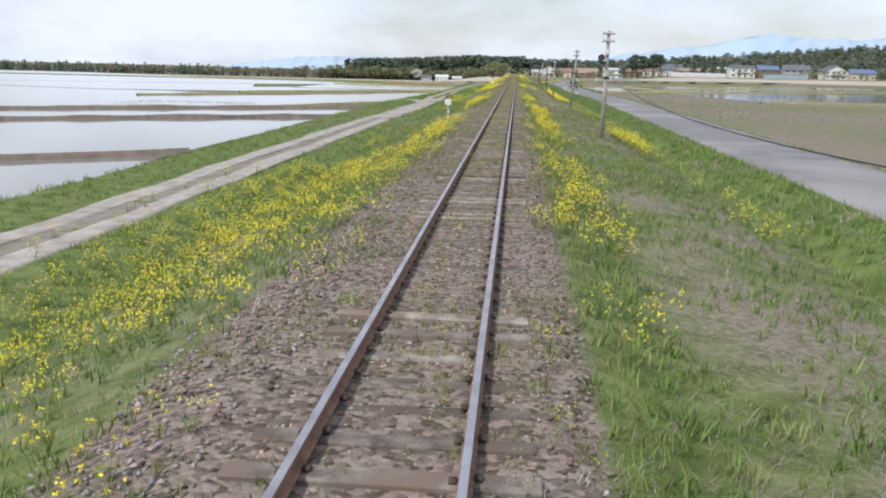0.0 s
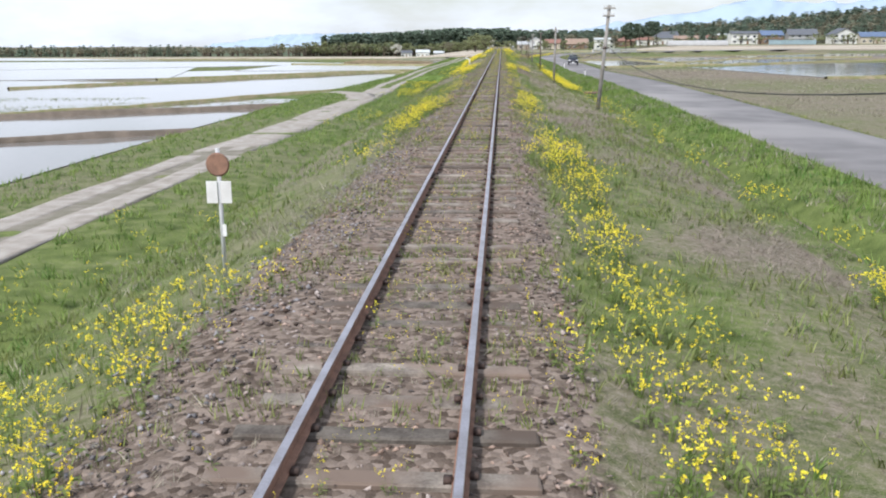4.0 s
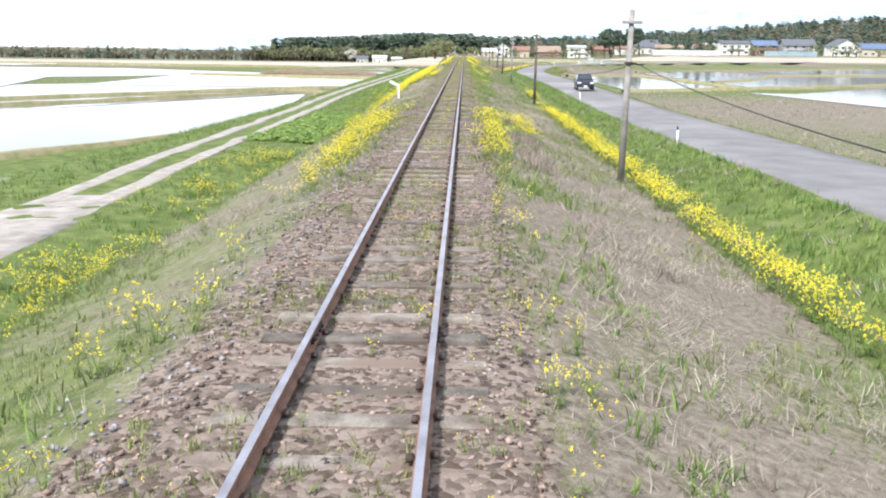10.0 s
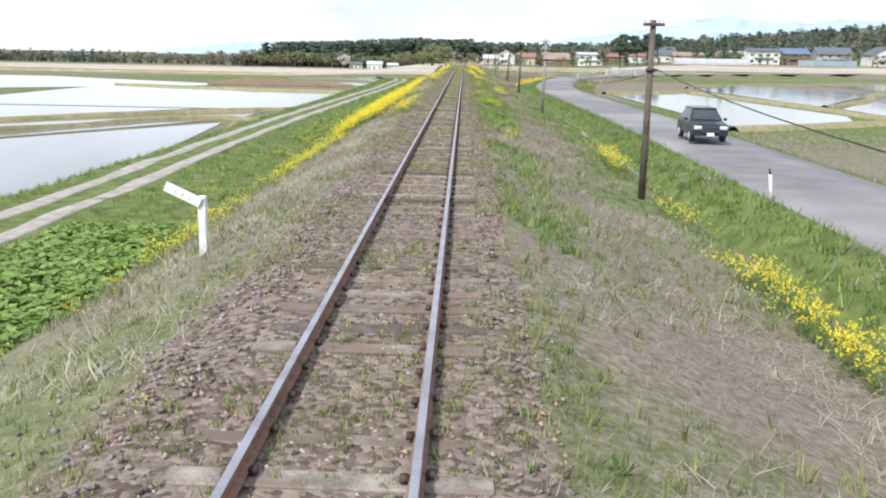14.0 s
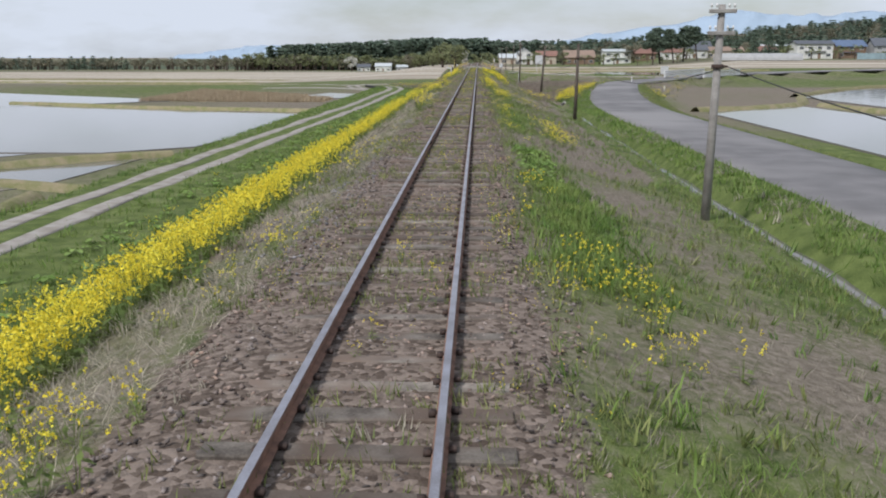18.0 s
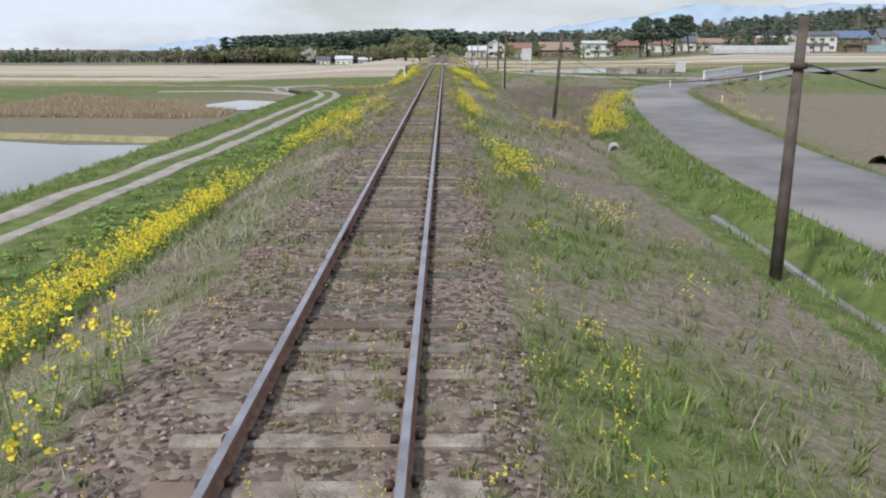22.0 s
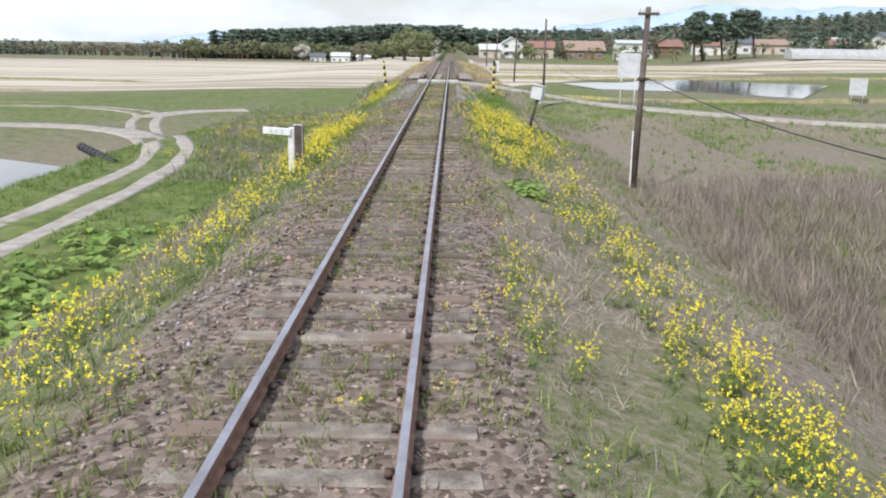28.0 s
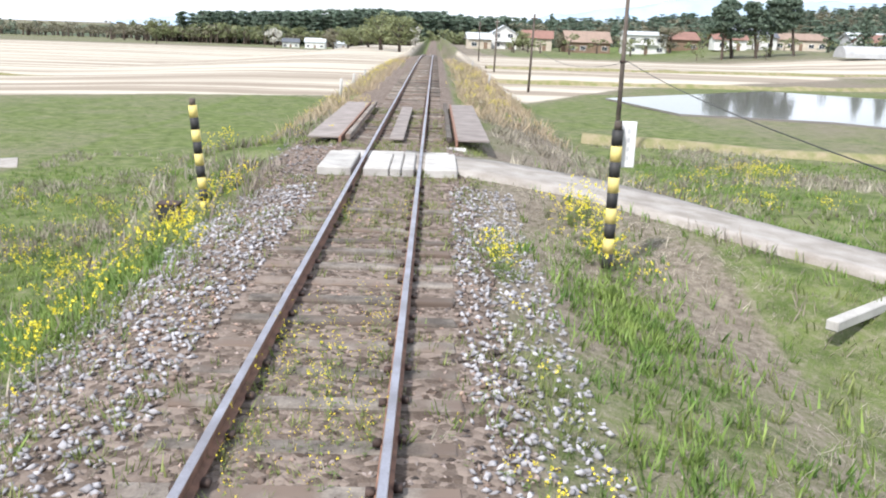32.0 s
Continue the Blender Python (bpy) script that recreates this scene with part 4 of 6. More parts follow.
small_post(9.7, 163.8, 0.85, "leaning white roadside delineator post with a dark cap", -0.12)
small_post(9.7, 133.0, 0.7, "white roadside delineator post", 0.0)
for x, y in ((24.5, 293), (21.0, 297)):
    small_post(x, y, 0.8, "short white roadside post on the bend", 0.0, cap=False)
for x, y, h in ((-3.5, 355.5, 1.1), (-3.6, 363.0, 1.0), (-3.7, 372.0, 0.9), (4.3, 372.0, 0.9), (4.2, 396.0, 0.9)):
    small_post(x, y, h, "weathered concrete boundary post beside the track", 0.06, "concrete", 0.07, cap=False, name="boundary_post")


def striped_post(x, y, z, tall, lean, board):
    p = thing("crossing_post", "black and yellow striped level crossing post" + (" with a white notice board" if board else " beside a dark box"), "crossing post", x, y, z, "crossing posts")
    n = 9
    for k in range(n):
        bm = bmesh.new()
        a, b = k / n * tall, (k + 1) / n * tall
        rod(bm, (lean * a, 0, a), (lean * b, 0, b), 0.075, 0.075, 14)
        part("stripe", bm, M["yellow" if (k + (0 if board else 1)) % 2 else "black"], p)
    bm = bmesh.new()
    rod(bm, (lean * tall, 0, tall), (lean * tall, 0, tall + 0.12), 0.055, 0.05, 12)
    part("cap", bm, M["pole"], p)
    if board:
        bm = bmesh.new()
        box(bm, 0.12, 0.09, tall - 0.20, 0.30, 0.025, 0.62, bevel=0.006)
        b = part("notice_board", bm, M["white"], p, "white notice board with grey writing")
        for k in range(2):
            for j in range(4):
                bm = bmesh.new()
                box(bm, 0.06 + 0.11 * k, 0.074, tall - 0.02 - 0.12 * j, 0.035, 0.004, 0.06)
                part("writing_bar", bm, M["grey"], b)
    return p


striped_post(3.25, 326.8, -0.62, 1.9, 0.0, True)
striped_post(-3.15, 330.2, -0.75, 1.85, -0.09, False)
b = thing("trackside_box", "small dark box in the grass beside the crossing post", "box", -3.75, 330.1, lift((-3.75, 330.1)))
bm = bmesh.new()
box(bm, 0, 0, 0.16, 0.34, 0.3, 0.36, bevel=0.02)
part("body", bm, M["black"], b)
bm = bmesh.new()
box(bm, 0, 0, 0.36, 0.38, 0.34, 0.04, bevel=0.01)
part("lid", bm, M["iron"], b)

# relay box on a leaning post
z = lift((3.98, 310.4)) - 0.1
p = thing("relay_box", "grey metal relay box on a leaning braced timber post", "relay box", 3.98, 310.4, z)
bm = bmesh.new()
rod(bm, (-0.12, 0, 0), (0.18, -0.3, 1.38), 0.06, 0.055, 12)
part("post", bm, M["pole"], p)
bm = bmesh.new()
rod(bm, (0.55, -0.9, -0.15), (0.06, -0.15, 0.66), 0.04, 0.04, 10)
part("brace", bm, M["pole"], p)
bm = bmesh.new()
box(bm, 0.18, -0.32, 1.62, 0.45, 0.32, 0.54, bevel=0.025, turn=Matrix.Rotation(radians(10), 4, "Y") @ Matrix.Rotation(radians(-22), 4, "Z"))
case = part("case", bm, M["grey"], p, "grey enamelled case")
bm = bmesh.new()
box(bm, 0.22, -0.34, 1.90, 0.51, 0.39, 0.035, bevel=0.01, turn=Matrix.Rotation(radians(10), 4, "Y") @ Matrix.Rotation(radians(-22), 4, "Z"))
part("lid", bm, M["white"], case)


def notice(x, y, w, h, up, turn, label):
    z = lift((x, y)) - 0.15
    up = up - h - z
    p = thing("notice_board", label, "notice board", x, y, z, "notice boards")
    p.rotation_euler = (0, 0, radians(turn))
    for side in (-1, 1):
        bm = bmesh.new()
        rod(bm, (side * w * 0.32, 0.03, 0), (side * w * 0.32, 0.03, up + h), 0.03, 0.03, 10)
        part("leg", bm, M["white"], p)
    bm = bmesh.new()
    box(bm, 0, -0.015, up + h / 2, w, 0.03, h, bevel=0.006)
    board = part("board", bm, M["grey"], p, "blank pale back of the board")
    for k in (0.25, 0.75):
        bm = bmesh.new()
        box(bm, 0, -0.036, up + h * k, w * 0.96, 0.012, 0.03)
        part("batten", bm, M["grey"], board)
    return p


notice(10.7, 325.6, 1.2, 1.35, 1.92, -12, "pale square notice board on two white legs")
notice(37.5, 356.0, 1.5, 1.5, -0.3, -12, "pale square notice board on two legs beyond the bridge")

# ---- level crossing and small girder bridge ----
deck = thing("level_crossing", "level crossing deck of grey concrete slabs and timber", "level crossing", 0, 331.9, 0)
for x, w in ((-0.98, 0.62), (-0.22, 0.46), (0.13, 0.20), (0.36, 0.22), (0.96, 0.60)):
    bm = bmesh.new()
    box(bm, x, 0, -0.06, w, 2.1, 0.17, bevel=0.02)
    part("slab", bm, M["concrete"], deck)
bm = bmesh.new()
box(bm, 0, 1.6, -0.15, 2.3, 0.9, 0.12, bevel=0.02)
part("approach_slab", bm, M["concrete"], deck)
M["plank"] = mat("weathered pink-grey plate", (0.30, 0.26, 0.24), (0.20, 0.17, 0.155), rough=0.85, scale=2, fine=40, bump=0.3, depth=0.004, vary=0.1)
bridge = thing("girder_bridge", "short rail bridge with rusty side plates and open sleepers", "bridge", 0, 340.3, 0)
for side in (-1, 1):
    bm = bmesh.new()
    box(bm, side * 1.75, 0, -0.02, 0.75, 9.6, 0.05, bevel=0.01)
    part("walkway", bm, M["plank"], bridge, "pinkish grey walkway plate")
    bm = bmesh.new()
    box(bm, side * 1.36, 0, -0.30, 0.06, 9.8, 0.62, bevel=0.008)
    part("girder", bm, M["rust"], bridge)
    bm = bmesh.new()
    box(bm, side * 1.18, 0, 0.0, 0.12, 9.6, 0.12, bevel=0.012)
    part("guard_timber", bm, M["sleeper"], bridge)
    bm = bmesh.new()
    box(bm, side * 1.35, -5.2, -0.95, 0.5, 0.5, 1.6, bevel=0.04)
    part("abutment", bm, M["concrete"], bridge)
bm = bmesh.new()
box(bm, -0.06, -0.4, -0.05, 0.34, 8.4, 0.05, bevel=0.008)
part("centre_plank", bm, M["plank"], bridge, "weathered walking plank between the rails")

# fallen concrete rails beside the lane and a rusty culvert lid
for x, y, turn, long in ((6.6, 326.0, 40, 2.2),):
    z = lift((x, y))
    q = thing("concrete_beam", "pale concrete beam lying in the grass", "beam", x, y, z, "beams")
    bm = bmesh.new()
    box(bm, 0, 0, 0.07, long, 0.16, 0.14, bevel=0.015, turn=Matrix.Rotation(radians(turn), 4, "Z"))
    part("beam", bm, M["concrete"], q)
q = thing("ditch_bridge", "rust-red sheet laid over the roadside ditch", "footbridge", 8.0, 107.6, lift((8.6, 107.6)) + 0.1)
bm = bmesh.new()
box(bm, 0, 0, 0.0, 1.3, 1.0, 0.03, bevel=0.006)
part("sheet", bm, M["roof_red"], q)
for dy in (-0.42, 0.42):
    bm = bmesh.new()
    box(bm, 0, dy, -0.06, 1.4, 0.08, 0.1, bevel=0.01)
    part("bearer", bm, M["sleeper"], q)
q = thing("drain_pipe", "dark ribbed drain pipe running down the pond bank", "pipe", -15.2, 315.5, -2.9)
for k in range(9):
    bm = bmesh.new()
    rod(bm, (k * 0.34 - 1.5, -k * 0.42 + 1.6, 0.22 - 0.03 * k), (k * 0.34 - 1.22, -k * 0.42 + 1.26, 0.20 - 0.03 * k), 0.2, 0.2, 12)
    rod(bm, (k * 0.34 - 1.24, -k * 0.42 + 1.28, 0.20 - 0.03 * k), (k * 0.34 - 1.14, -k * 0.42 + 1.16, 0.20 - 0.03 * k), 0.17, 0.17, 12)
    part("pipe_length", bm, M["black"], q)

q = thing("drain_culvert", "short grey concrete pipe half sunk at the end of the ditch", "culvert", 8.2, 255.5, lift((8.2, 255.5)) - 0.06)
bm = bmesh.new()
rod(bm, (-0.1, -0.5, 0.05), (0.1, 0.7, 0.05), 0.26, 0.26, 18)
part("pipe", bm, M["concrete"], q)
# the pipe is solid: a black disc paints the shade of its hollow
bm = bmesh.new()
rod(bm, (-0.102, -0.512, 0.05), (-0.09, -0.44, 0.05), 0.20, 0.20, 18)
part("opening", bm, M["black"], q, "black disc painted as the shaded hollow of the pipe")

# gutter below the left bank
gutter = smooth_line([(-6.9, 310.8), (-7.2, 312.1), (-7.8, 314.2), (-8.3, 316.0), (-9.2, 318.6), (-9.9, 320.8)], 0.5)
tagged(strip("gutter_water", gutter, 0, 0.42, 0.03, M["water"], wobble=0.05, seed=13), "narrow gutter of pale water below the railway bank", "water", "", "structure")


# ---- road bridge railings ----
def railing(points, label):
    a, b = Vector((*points[0], 0)), Vector((*points[1], 0))
    z = -1.28
    p = thing("bridge_railing", label, "railing", a.x, a.y, z, "bridge railings")
    d = b - a
    n = max(3, int(d.length / 0.9))
    for i in range(n + 1):
        q = d * (i / n)
        bm = bmesh.new()
        box(bm, q.x, q.y, 0.42, 0.14, 0.14, 0.84, bevel=0.012)
        part("post", bm, M["white"], p)
    turn = d.to_track_quat("X", "Z").to_matrix().to_4x4()
    for h, t in ((0.86, 0.16), (0.12, 0.14)):
        bm = bmesh.new()
        box(bm, d.x / 2, d.y / 2, h, d.length + 0.2, 0.2, t, bevel=0.015, turn=turn)
        part("rail", bm, M["white"], p)
    return p


railing(((28.5, 312.5), (39.5, 333.5)), "white concrete bridge railing along the road bend")
railing(((33.5, 309.5), (44.0, 328.0)), "white concrete bridge railing on the outer side")


# ---- car ----
def car(x, y, turn):
    c = thing("car", "dark blue-grey compact car standing on the country road", "car", x, y, -1.345)
    c.rotation_euler = (0, 0, radians(turn))
    prof = [(-1.95, 0.32), (-1.98, 0.62), (-1.88, 0.86), (-1.2, 0.95), (-0.95, 0.98), (1.75, 0.98), (1.93, 0.80), (1.95, 0.32)]
    bm = bmesh.new()
    rings = []
    for sx, k in ((-0.80, 0.97), (-0.74, 1.0), (0.74, 1.0), (0.80, 0.97)):
        rings.append([bm.verts.new((sx, a * k, b if abs(sx) < 0.78 else 0.32 + (b - 0.32) * 0.86)) for a, b in prof])
    for r1, r2 in zip(rings, rings[1:]):
        for i in range(len(prof)):
            bm.faces.new((r1[i], r1[(i + 1) % len(prof)], r2[(i + 1) % len(prof)], r2[i]))
    bm.faces.new(rings[0])
    bm.faces.new(rings[-1])
    bmesh.ops.recalc_face_normals(bm, faces=bm.faces)
    bmesh.ops.bevel(bm, geom=list(bm.edges), offset=0.04, segments=2, affect="EDGES")
    part("body", bm, M["car_paint"], c)
    low, high = [(-0.74, -1.0), (0.74, -1.0), (0.74, 1.75), (-0.74, 1.75)], [(-0.56, -0.35), (0.56, -0.35), (0.56, 1.35), (-0.56, 1.35)]
    bm = bmesh.new()
    v1 = [bm.verts.new((a * 0.97, b * 0.97, 0.94)) for a, b in low]
    v2 = [bm.verts.new((a * 0.97, b * 0.97, 1.46)) for a, b in high]
    for i in range(4):
        bm.faces.new((v1[i], v1[(i + 1) % 4], v2[(i + 1) % 4], v2[i]))
    bm.faces.new(v2)
    bm.faces.new(list(reversed(v1)))
    part("cabin", bm, M["car_paint"], c)
    for i, name in enumerate(("windscreen", "side_window", "rear_window", "side_window")):
        a, b, d, e = Vector((*low[i], 0.98)), Vector((*low[(i + 1) % 4], 0.98)), Vector((*high[(i + 1) % 4], 1.43)), Vector((*high[i], 1.43))
        mid = (a + b + d + e) / 4
        out = (b - a).cross(e - a).normalized() * 0.012
        bm = bmesh.new()
        near = [bm.verts.new(mid + (q - mid) * 0.9) for q in (a, b, d, e)]
        far = [bm.verts.new(mid + (q - mid) * 0.88 + out) for q in (a, b, d, e)]
        bm.faces.new(far)
        for k in range(4):
            bm.faces.new((near[k], near[(k + 1) % 4], far[(k + 1) % 4], far[k]))
        part(name, bm, M["glass"], c, "dark tinted glass")
    bm = bmesh.new()
    box(bm, 0, 0.5, 1.48, 1.16, 1.76, 0.06, bevel=0.025)
    part("roof", bm, M["car_paint"], c)
    for sx in (-1, 1):
        bm = bmesh.new()
        box(bm, sx * 0.58, -1.95, 0.70, 0.36, 0.1, 0.16, bevel=0.03)
        part("headlight", bm, M["lamp_glass"], c, "clear headlight")
        bm = bmesh.new()
        box(bm, sx * 0.90, -0.72, 1.02, 0.18, 0.1, 0.12, bevel=0.03)
        part("mirror", bm, M["car_paint"], c)
        for yy in (-1.22, 1.22):
            bm = bmesh.new()
            rod(bm, (sx * 0.62, yy, 0.30), (sx * 0.82, yy, 0.30), 0.30, 0.30, 20)
            wheel = part("wheel", bm, M["black"], c, "black tyre")
            bm = bmesh.new()
            rod(bm, (sx * 0.80, yy, 0.30), (sx * 0.835, yy, 0.30), 0.19, 0.17, 14)
            part("rim", bm, M["grey"], wheel)
    bm = bmesh.new()
    box(bm, 0, -1.985, 0.52, 0.9, 0.05, 0.12, bevel=0.02)
    part("grille", bm, M["black"], c)
    bm = bmesh.new()
    box(bm, 0, -2.0, 0.40, 0.33, 0.02, 0.16)
    part("plate", bm, M["white"], c)
    return c


M["car_paint"] = mat("dark car paint", (0.045, 0.05, 0.07), (0.04, 0.045, 0.06), rough=0.25, metal=0.3, bump=0, vary=0)
M["lamp_glass"] = mat("headlight glass", (0.7, 0.7, 0.7), (0.5, 0.5, 0.5), rough=0.15, bump=0, vary=0)
car(12.2, 181, -3)


# ---- village ----
def house(x, y, w, d, h, wall, roof, label, ridge="x", pitch=0.45, storeys=1, turn=0, flat=False):
    p = thing("house", label, "house", x, y, float(plain(x, y)) - 0.1, "village houses")
    p.rotation_euler = (0, 0, radians(turn))
    bm = bmesh.new()
    box(bm, 0, 0, h / 2, w, d, h)
    part("wall", bm, M[wall], p)
    bm = bmesh.new()
    o = 0.55
    if flat:
        box(bm, 0, 0, h + 0.12, w + 0.5, d + 0.5, 0.28, bevel=0.03)
    else:
        span, long = (d, w) if ridge == "x" else (w, d)
        up = span / 2 * pitch
        pts = [(-span / 2 - o, -0.05 - o * pitch + 0.02), (0, up), (span / 2 + o, -0.05 - o * pitch + 0.02), (span / 2 + o, 0.13 - o * pitch), (0, up + 0.2), (-span / 2 - o, 0.13 - o * pitch)]
        ends = []
        for e in (-long / 2 - o, long / 2 + o):
            ends.append([bm.verts.new((e, a, h + b) if ridge == "x" else (a, e, h + b)) for a, b in pts])
        for i in range(6):
            bm.faces.new((ends[0][i], ends[0][(i + 1) % 6], ends[1][(i + 1) % 6], ends[1][i]))
        bm.faces.new(ends[0])
        bm.faces.new(ends[1])
        g = [bm.verts.new(((e, a, h + b) if ridge == "x" else (a, e, h + b))) for e in (-long / 2, long / 2) for a, b in ((-span / 2, -0.02), (span / 2, -0.02), (0, up - 0.02))]
        bm.faces.new(g[:3]).material_index = 1
        bm.faces.new(g[3:]).material_index = 1
        bmesh.ops.recalc_face_normals(bm, faces=bm.faces)
    part("roof", bm, (M[roof], M[wall]), p)
    for s in range(storeys):
        zc = 1.45 + s * 2.75
        n = max(2, int(w / 3.2))
        for k in range(n):
            xc = -w / 2 + (k + 0.5) * w / n
            if s == 0 and k == n // 2:
                bm = bmesh.new()
                box(bm, xc, -d / 2 - 0.03, 1.05, 1.1, 0.08, 2.1, bevel=0.01)
                part("door", bm, M["wall_brown"], p)
                continue
            bm = bmesh.new()
            box(bm, xc, -d / 2 - 0.03, zc, 1.7, 0.1, 1.25, bevel=0.01)
            frame_ = part("window", bm, M["white"], p)
            for q in (-0.4, 0.4):
                bm = bmesh.new()
                box(bm, xc + q, -d / 2 - 0.075, zc, 0.72, 0.02, 1.08)
                part("pane", bm, M["glass"], frame_)
    if storeys == 2:
        bm = bmesh.new()
        box(bm, 0, -d / 2 - 0.45, h * 0.5, w * 0.6, 0.9, 0.12, bevel=0.02)
        part("eave", bm, M[roof], p)
    return p


HOUSES_A = (
    (14, 588, 7, 6, 3.2, 'wall_cream', 'roof_pale', 'small cream cottage with a pale roof', 'x', 0.5, 1, 5),
    (22, 596, 8, 7, 4.8, 'wall_white', 'roof_pale', 'white house with a pale roof', 'y', 0.6, 2, 0),
    (32, 590, 9, 7, 4.0, 'wall_cream', 'roof_red', 'cream house with a faded red roof', 'x', 0.55, 1, -6),
    (46, 584, 13, 9, 3.4, 'wall_brown', 'roof_brown', 'low house with a broad brown hipped roof', 'x', 0.62, 1, 3),
    (62, 578, 12, 8, 5.6, 'wall_white', 'roof_pale', 'white two-storey house with small windows', 'x', 0.2, 2, 0),
    (76, 592, 10, 8, 3.6, 'wall_brown', 'roof_red', 'brown shed with a rusty red roof', 'x', 0.5, 1, 8),
    (85, 572, 9, 7, 3.2, 'wall_white', 'roof_red', 'white shed with an open front and red roof', 'x', 0.4, 1, -5),
    (97, 586, 12, 8, 3.8, 'wall_white', 'roof_dark', 'white house with a dark roof', 'x', 0.5, 1, 4),
)
HOUSES_B = (
    (112, 590, 16, 8, 3.4, 'wall_cream', 'roof_brown', 'long farm building with a brown roof', 'x', 0.4, 1, 0),
    (122, 560, 9, 7, 3.3, 'wall_white', 'roof_red', 'white cottage with a red roof', 'x', 0.5, 1, 5),
    (133, 540, 14, 9, 5.8, 'wall_white', 'roof_dark', 'white two-storey building with a balcony eave', 'x', 0.25, 2, 0),
    (150, 548, 12, 9, 5.0, 'wall_brown', 'roof_blue', 'brown house with a blue roof', 'x', 0.5, 2, 5),
    (166, 545, 15, 10, 5.2, 'wall_grey', 'roof_dark', 'grey house with a big dark roof', 'x', 0.55, 2, -4),
    (186, 540, 13, 9, 5.0, 'wall_white', 'roof_dark', 'white house with a dark roof', 'y', 0.5, 2, 6),
    (205, 548, 14, 9, 4.0, 'wall_cream', 'roof_blue', 'cream house with a blue roof', 'x', 0.5, 1, 0),
    (104, 612, 14, 9, 5.4, 'wall_cream', 'roof_dark', 'cream two-storey house with a dark roof', 'x', 0.5, 2, 0),
)
HOUSES_C = (
    (140, 600, 16, 9, 4.2, 'wall_grey', 'roof_pale', 'grey barn with a pale roof', 'x', 0.4, 1, 0),
    (-72, 860, 12, 8, 4.0, 'wall_white', 'roof_pale', 'white farmhouse below the pine wood', 'x', 0.5, 1, 0),
    (-88, 866, 10, 8, 3.4, 'wall_white', 'roof_dark', 'low white farmhouse with a dark roof', 'x', 0.5, 1, 6),
    (-58, 872, 9, 7, 3.4, 'wall_grey', 'roof_pale', 'grey shed below the pine wood', 'x', 0.4, 1, -4),
)
for row in HOUSES_A + HOUSES_B + HOUSES_C:
    house(*row)
for k, (x, y, long) in enumerate(((100, 500, 30), (150, 508, 24))):
    g = thing("greenhouse" if k == 0 else "sheeted_fence", ("long low plastic tunnel greenhouse" if k == 0 else "light blue sheeting fence before the houses"), "greenhouse" if k == 0 else "fence", x, y, float(plain(x, y)))
    bm = bmesh.new()
    if k == 0:
        rows = [[bm.verts.new((e, 3 * math.cos(a), 2.4 * math.sin(a))) for a in np.linspace(0, math.pi, 9)] for e in np.linspace(-long / 2, long / 2, 12)]
        for r1, r2 in zip(rows, rows[1:]):
            for i in range(8):
                bm.faces.new((r1[i], r1[i + 1], r2[i + 1], r2[i]))
        bm.faces.new(rows[0])
        bm.faces.new(rows[-1])
        part("cover", bm, M["wall_grey"], g)
    else:
        bm.free()
        for i in range(12):
            bm = bmesh.new()
            box(bm, -long / 2 + (i + 0.5) * long / 12, 0, 1.1, long / 12 - 0.05, 0.08, 2.2, bevel=0.01)
            part("sheet", bm, M["blue_sheet"], g)


# ---- trees ----
def clump(r, n, spread, size, flat=1.0):
    """Leaf clumps: many small bent faces round a centre, as arrays."""
    c = r.normal(0, 1, (n, 3))
    c /= np.linalg.norm(c, axis=1)[:, None]
    c *= spread * r.uniform(0.35, 1.0, (n, 1)) ** 0.6
    c[:, 2] *= flat
    a = r.normal(0, 1, (n, 3))
    a /= np.linalg.norm(a, axis=1)[:, None]
    b = np.cross(a, r.normal(0, 1, (n, 3)))
    b /= np.linalg.norm(b, axis=1)[:, None]
    s = size * r.uniform(0.6, 1.3, (n, 1))
    v = np.stack([c - a * s, c + b * s * 0.7, c + a * s, c - b * s * 0.7 + np.cross(a, b) * s * 0.3], 1).reshape(-1, 3)
    k = np.arange(n)[:, None] * 4
    f = np.concatenate([k + [0, 1, 2], k + [0, 2, 3]])
    return v, f


def trunk(points, radii, sides=6):
    vs, fs = [], []
    for (p, r) in zip(points, radii):
        a = np.linspace(0, 2 * np.pi, sides, endpoint=False)
        vs.append(np.stack([p[0] + r * np.cos(a), p[1] + r * np.sin(a), np.full(sides, p[2])], 1))
    v = np.concatenate(vs)
    for k in range(len(points) - 1):
        for i in range(sides):
            a, b = k * sides + i, k * sides + (i + 1) % sides
            fs += [(a, b, b + sides), (a, b + sides, a + sides)]
    return v, np.array(fs)


def merge(pieces):
    vs, fs, ms, s = [], [], [], 0
    for v, f, m in pieces:
        vs.append(v)
        fs.append(np.asarray(f) + s)
        ms.append(np.full(len(f), m))
        s += len(v)
    return np.concatenate(vs), np.concatenate(fs), np.concatenate(ms)


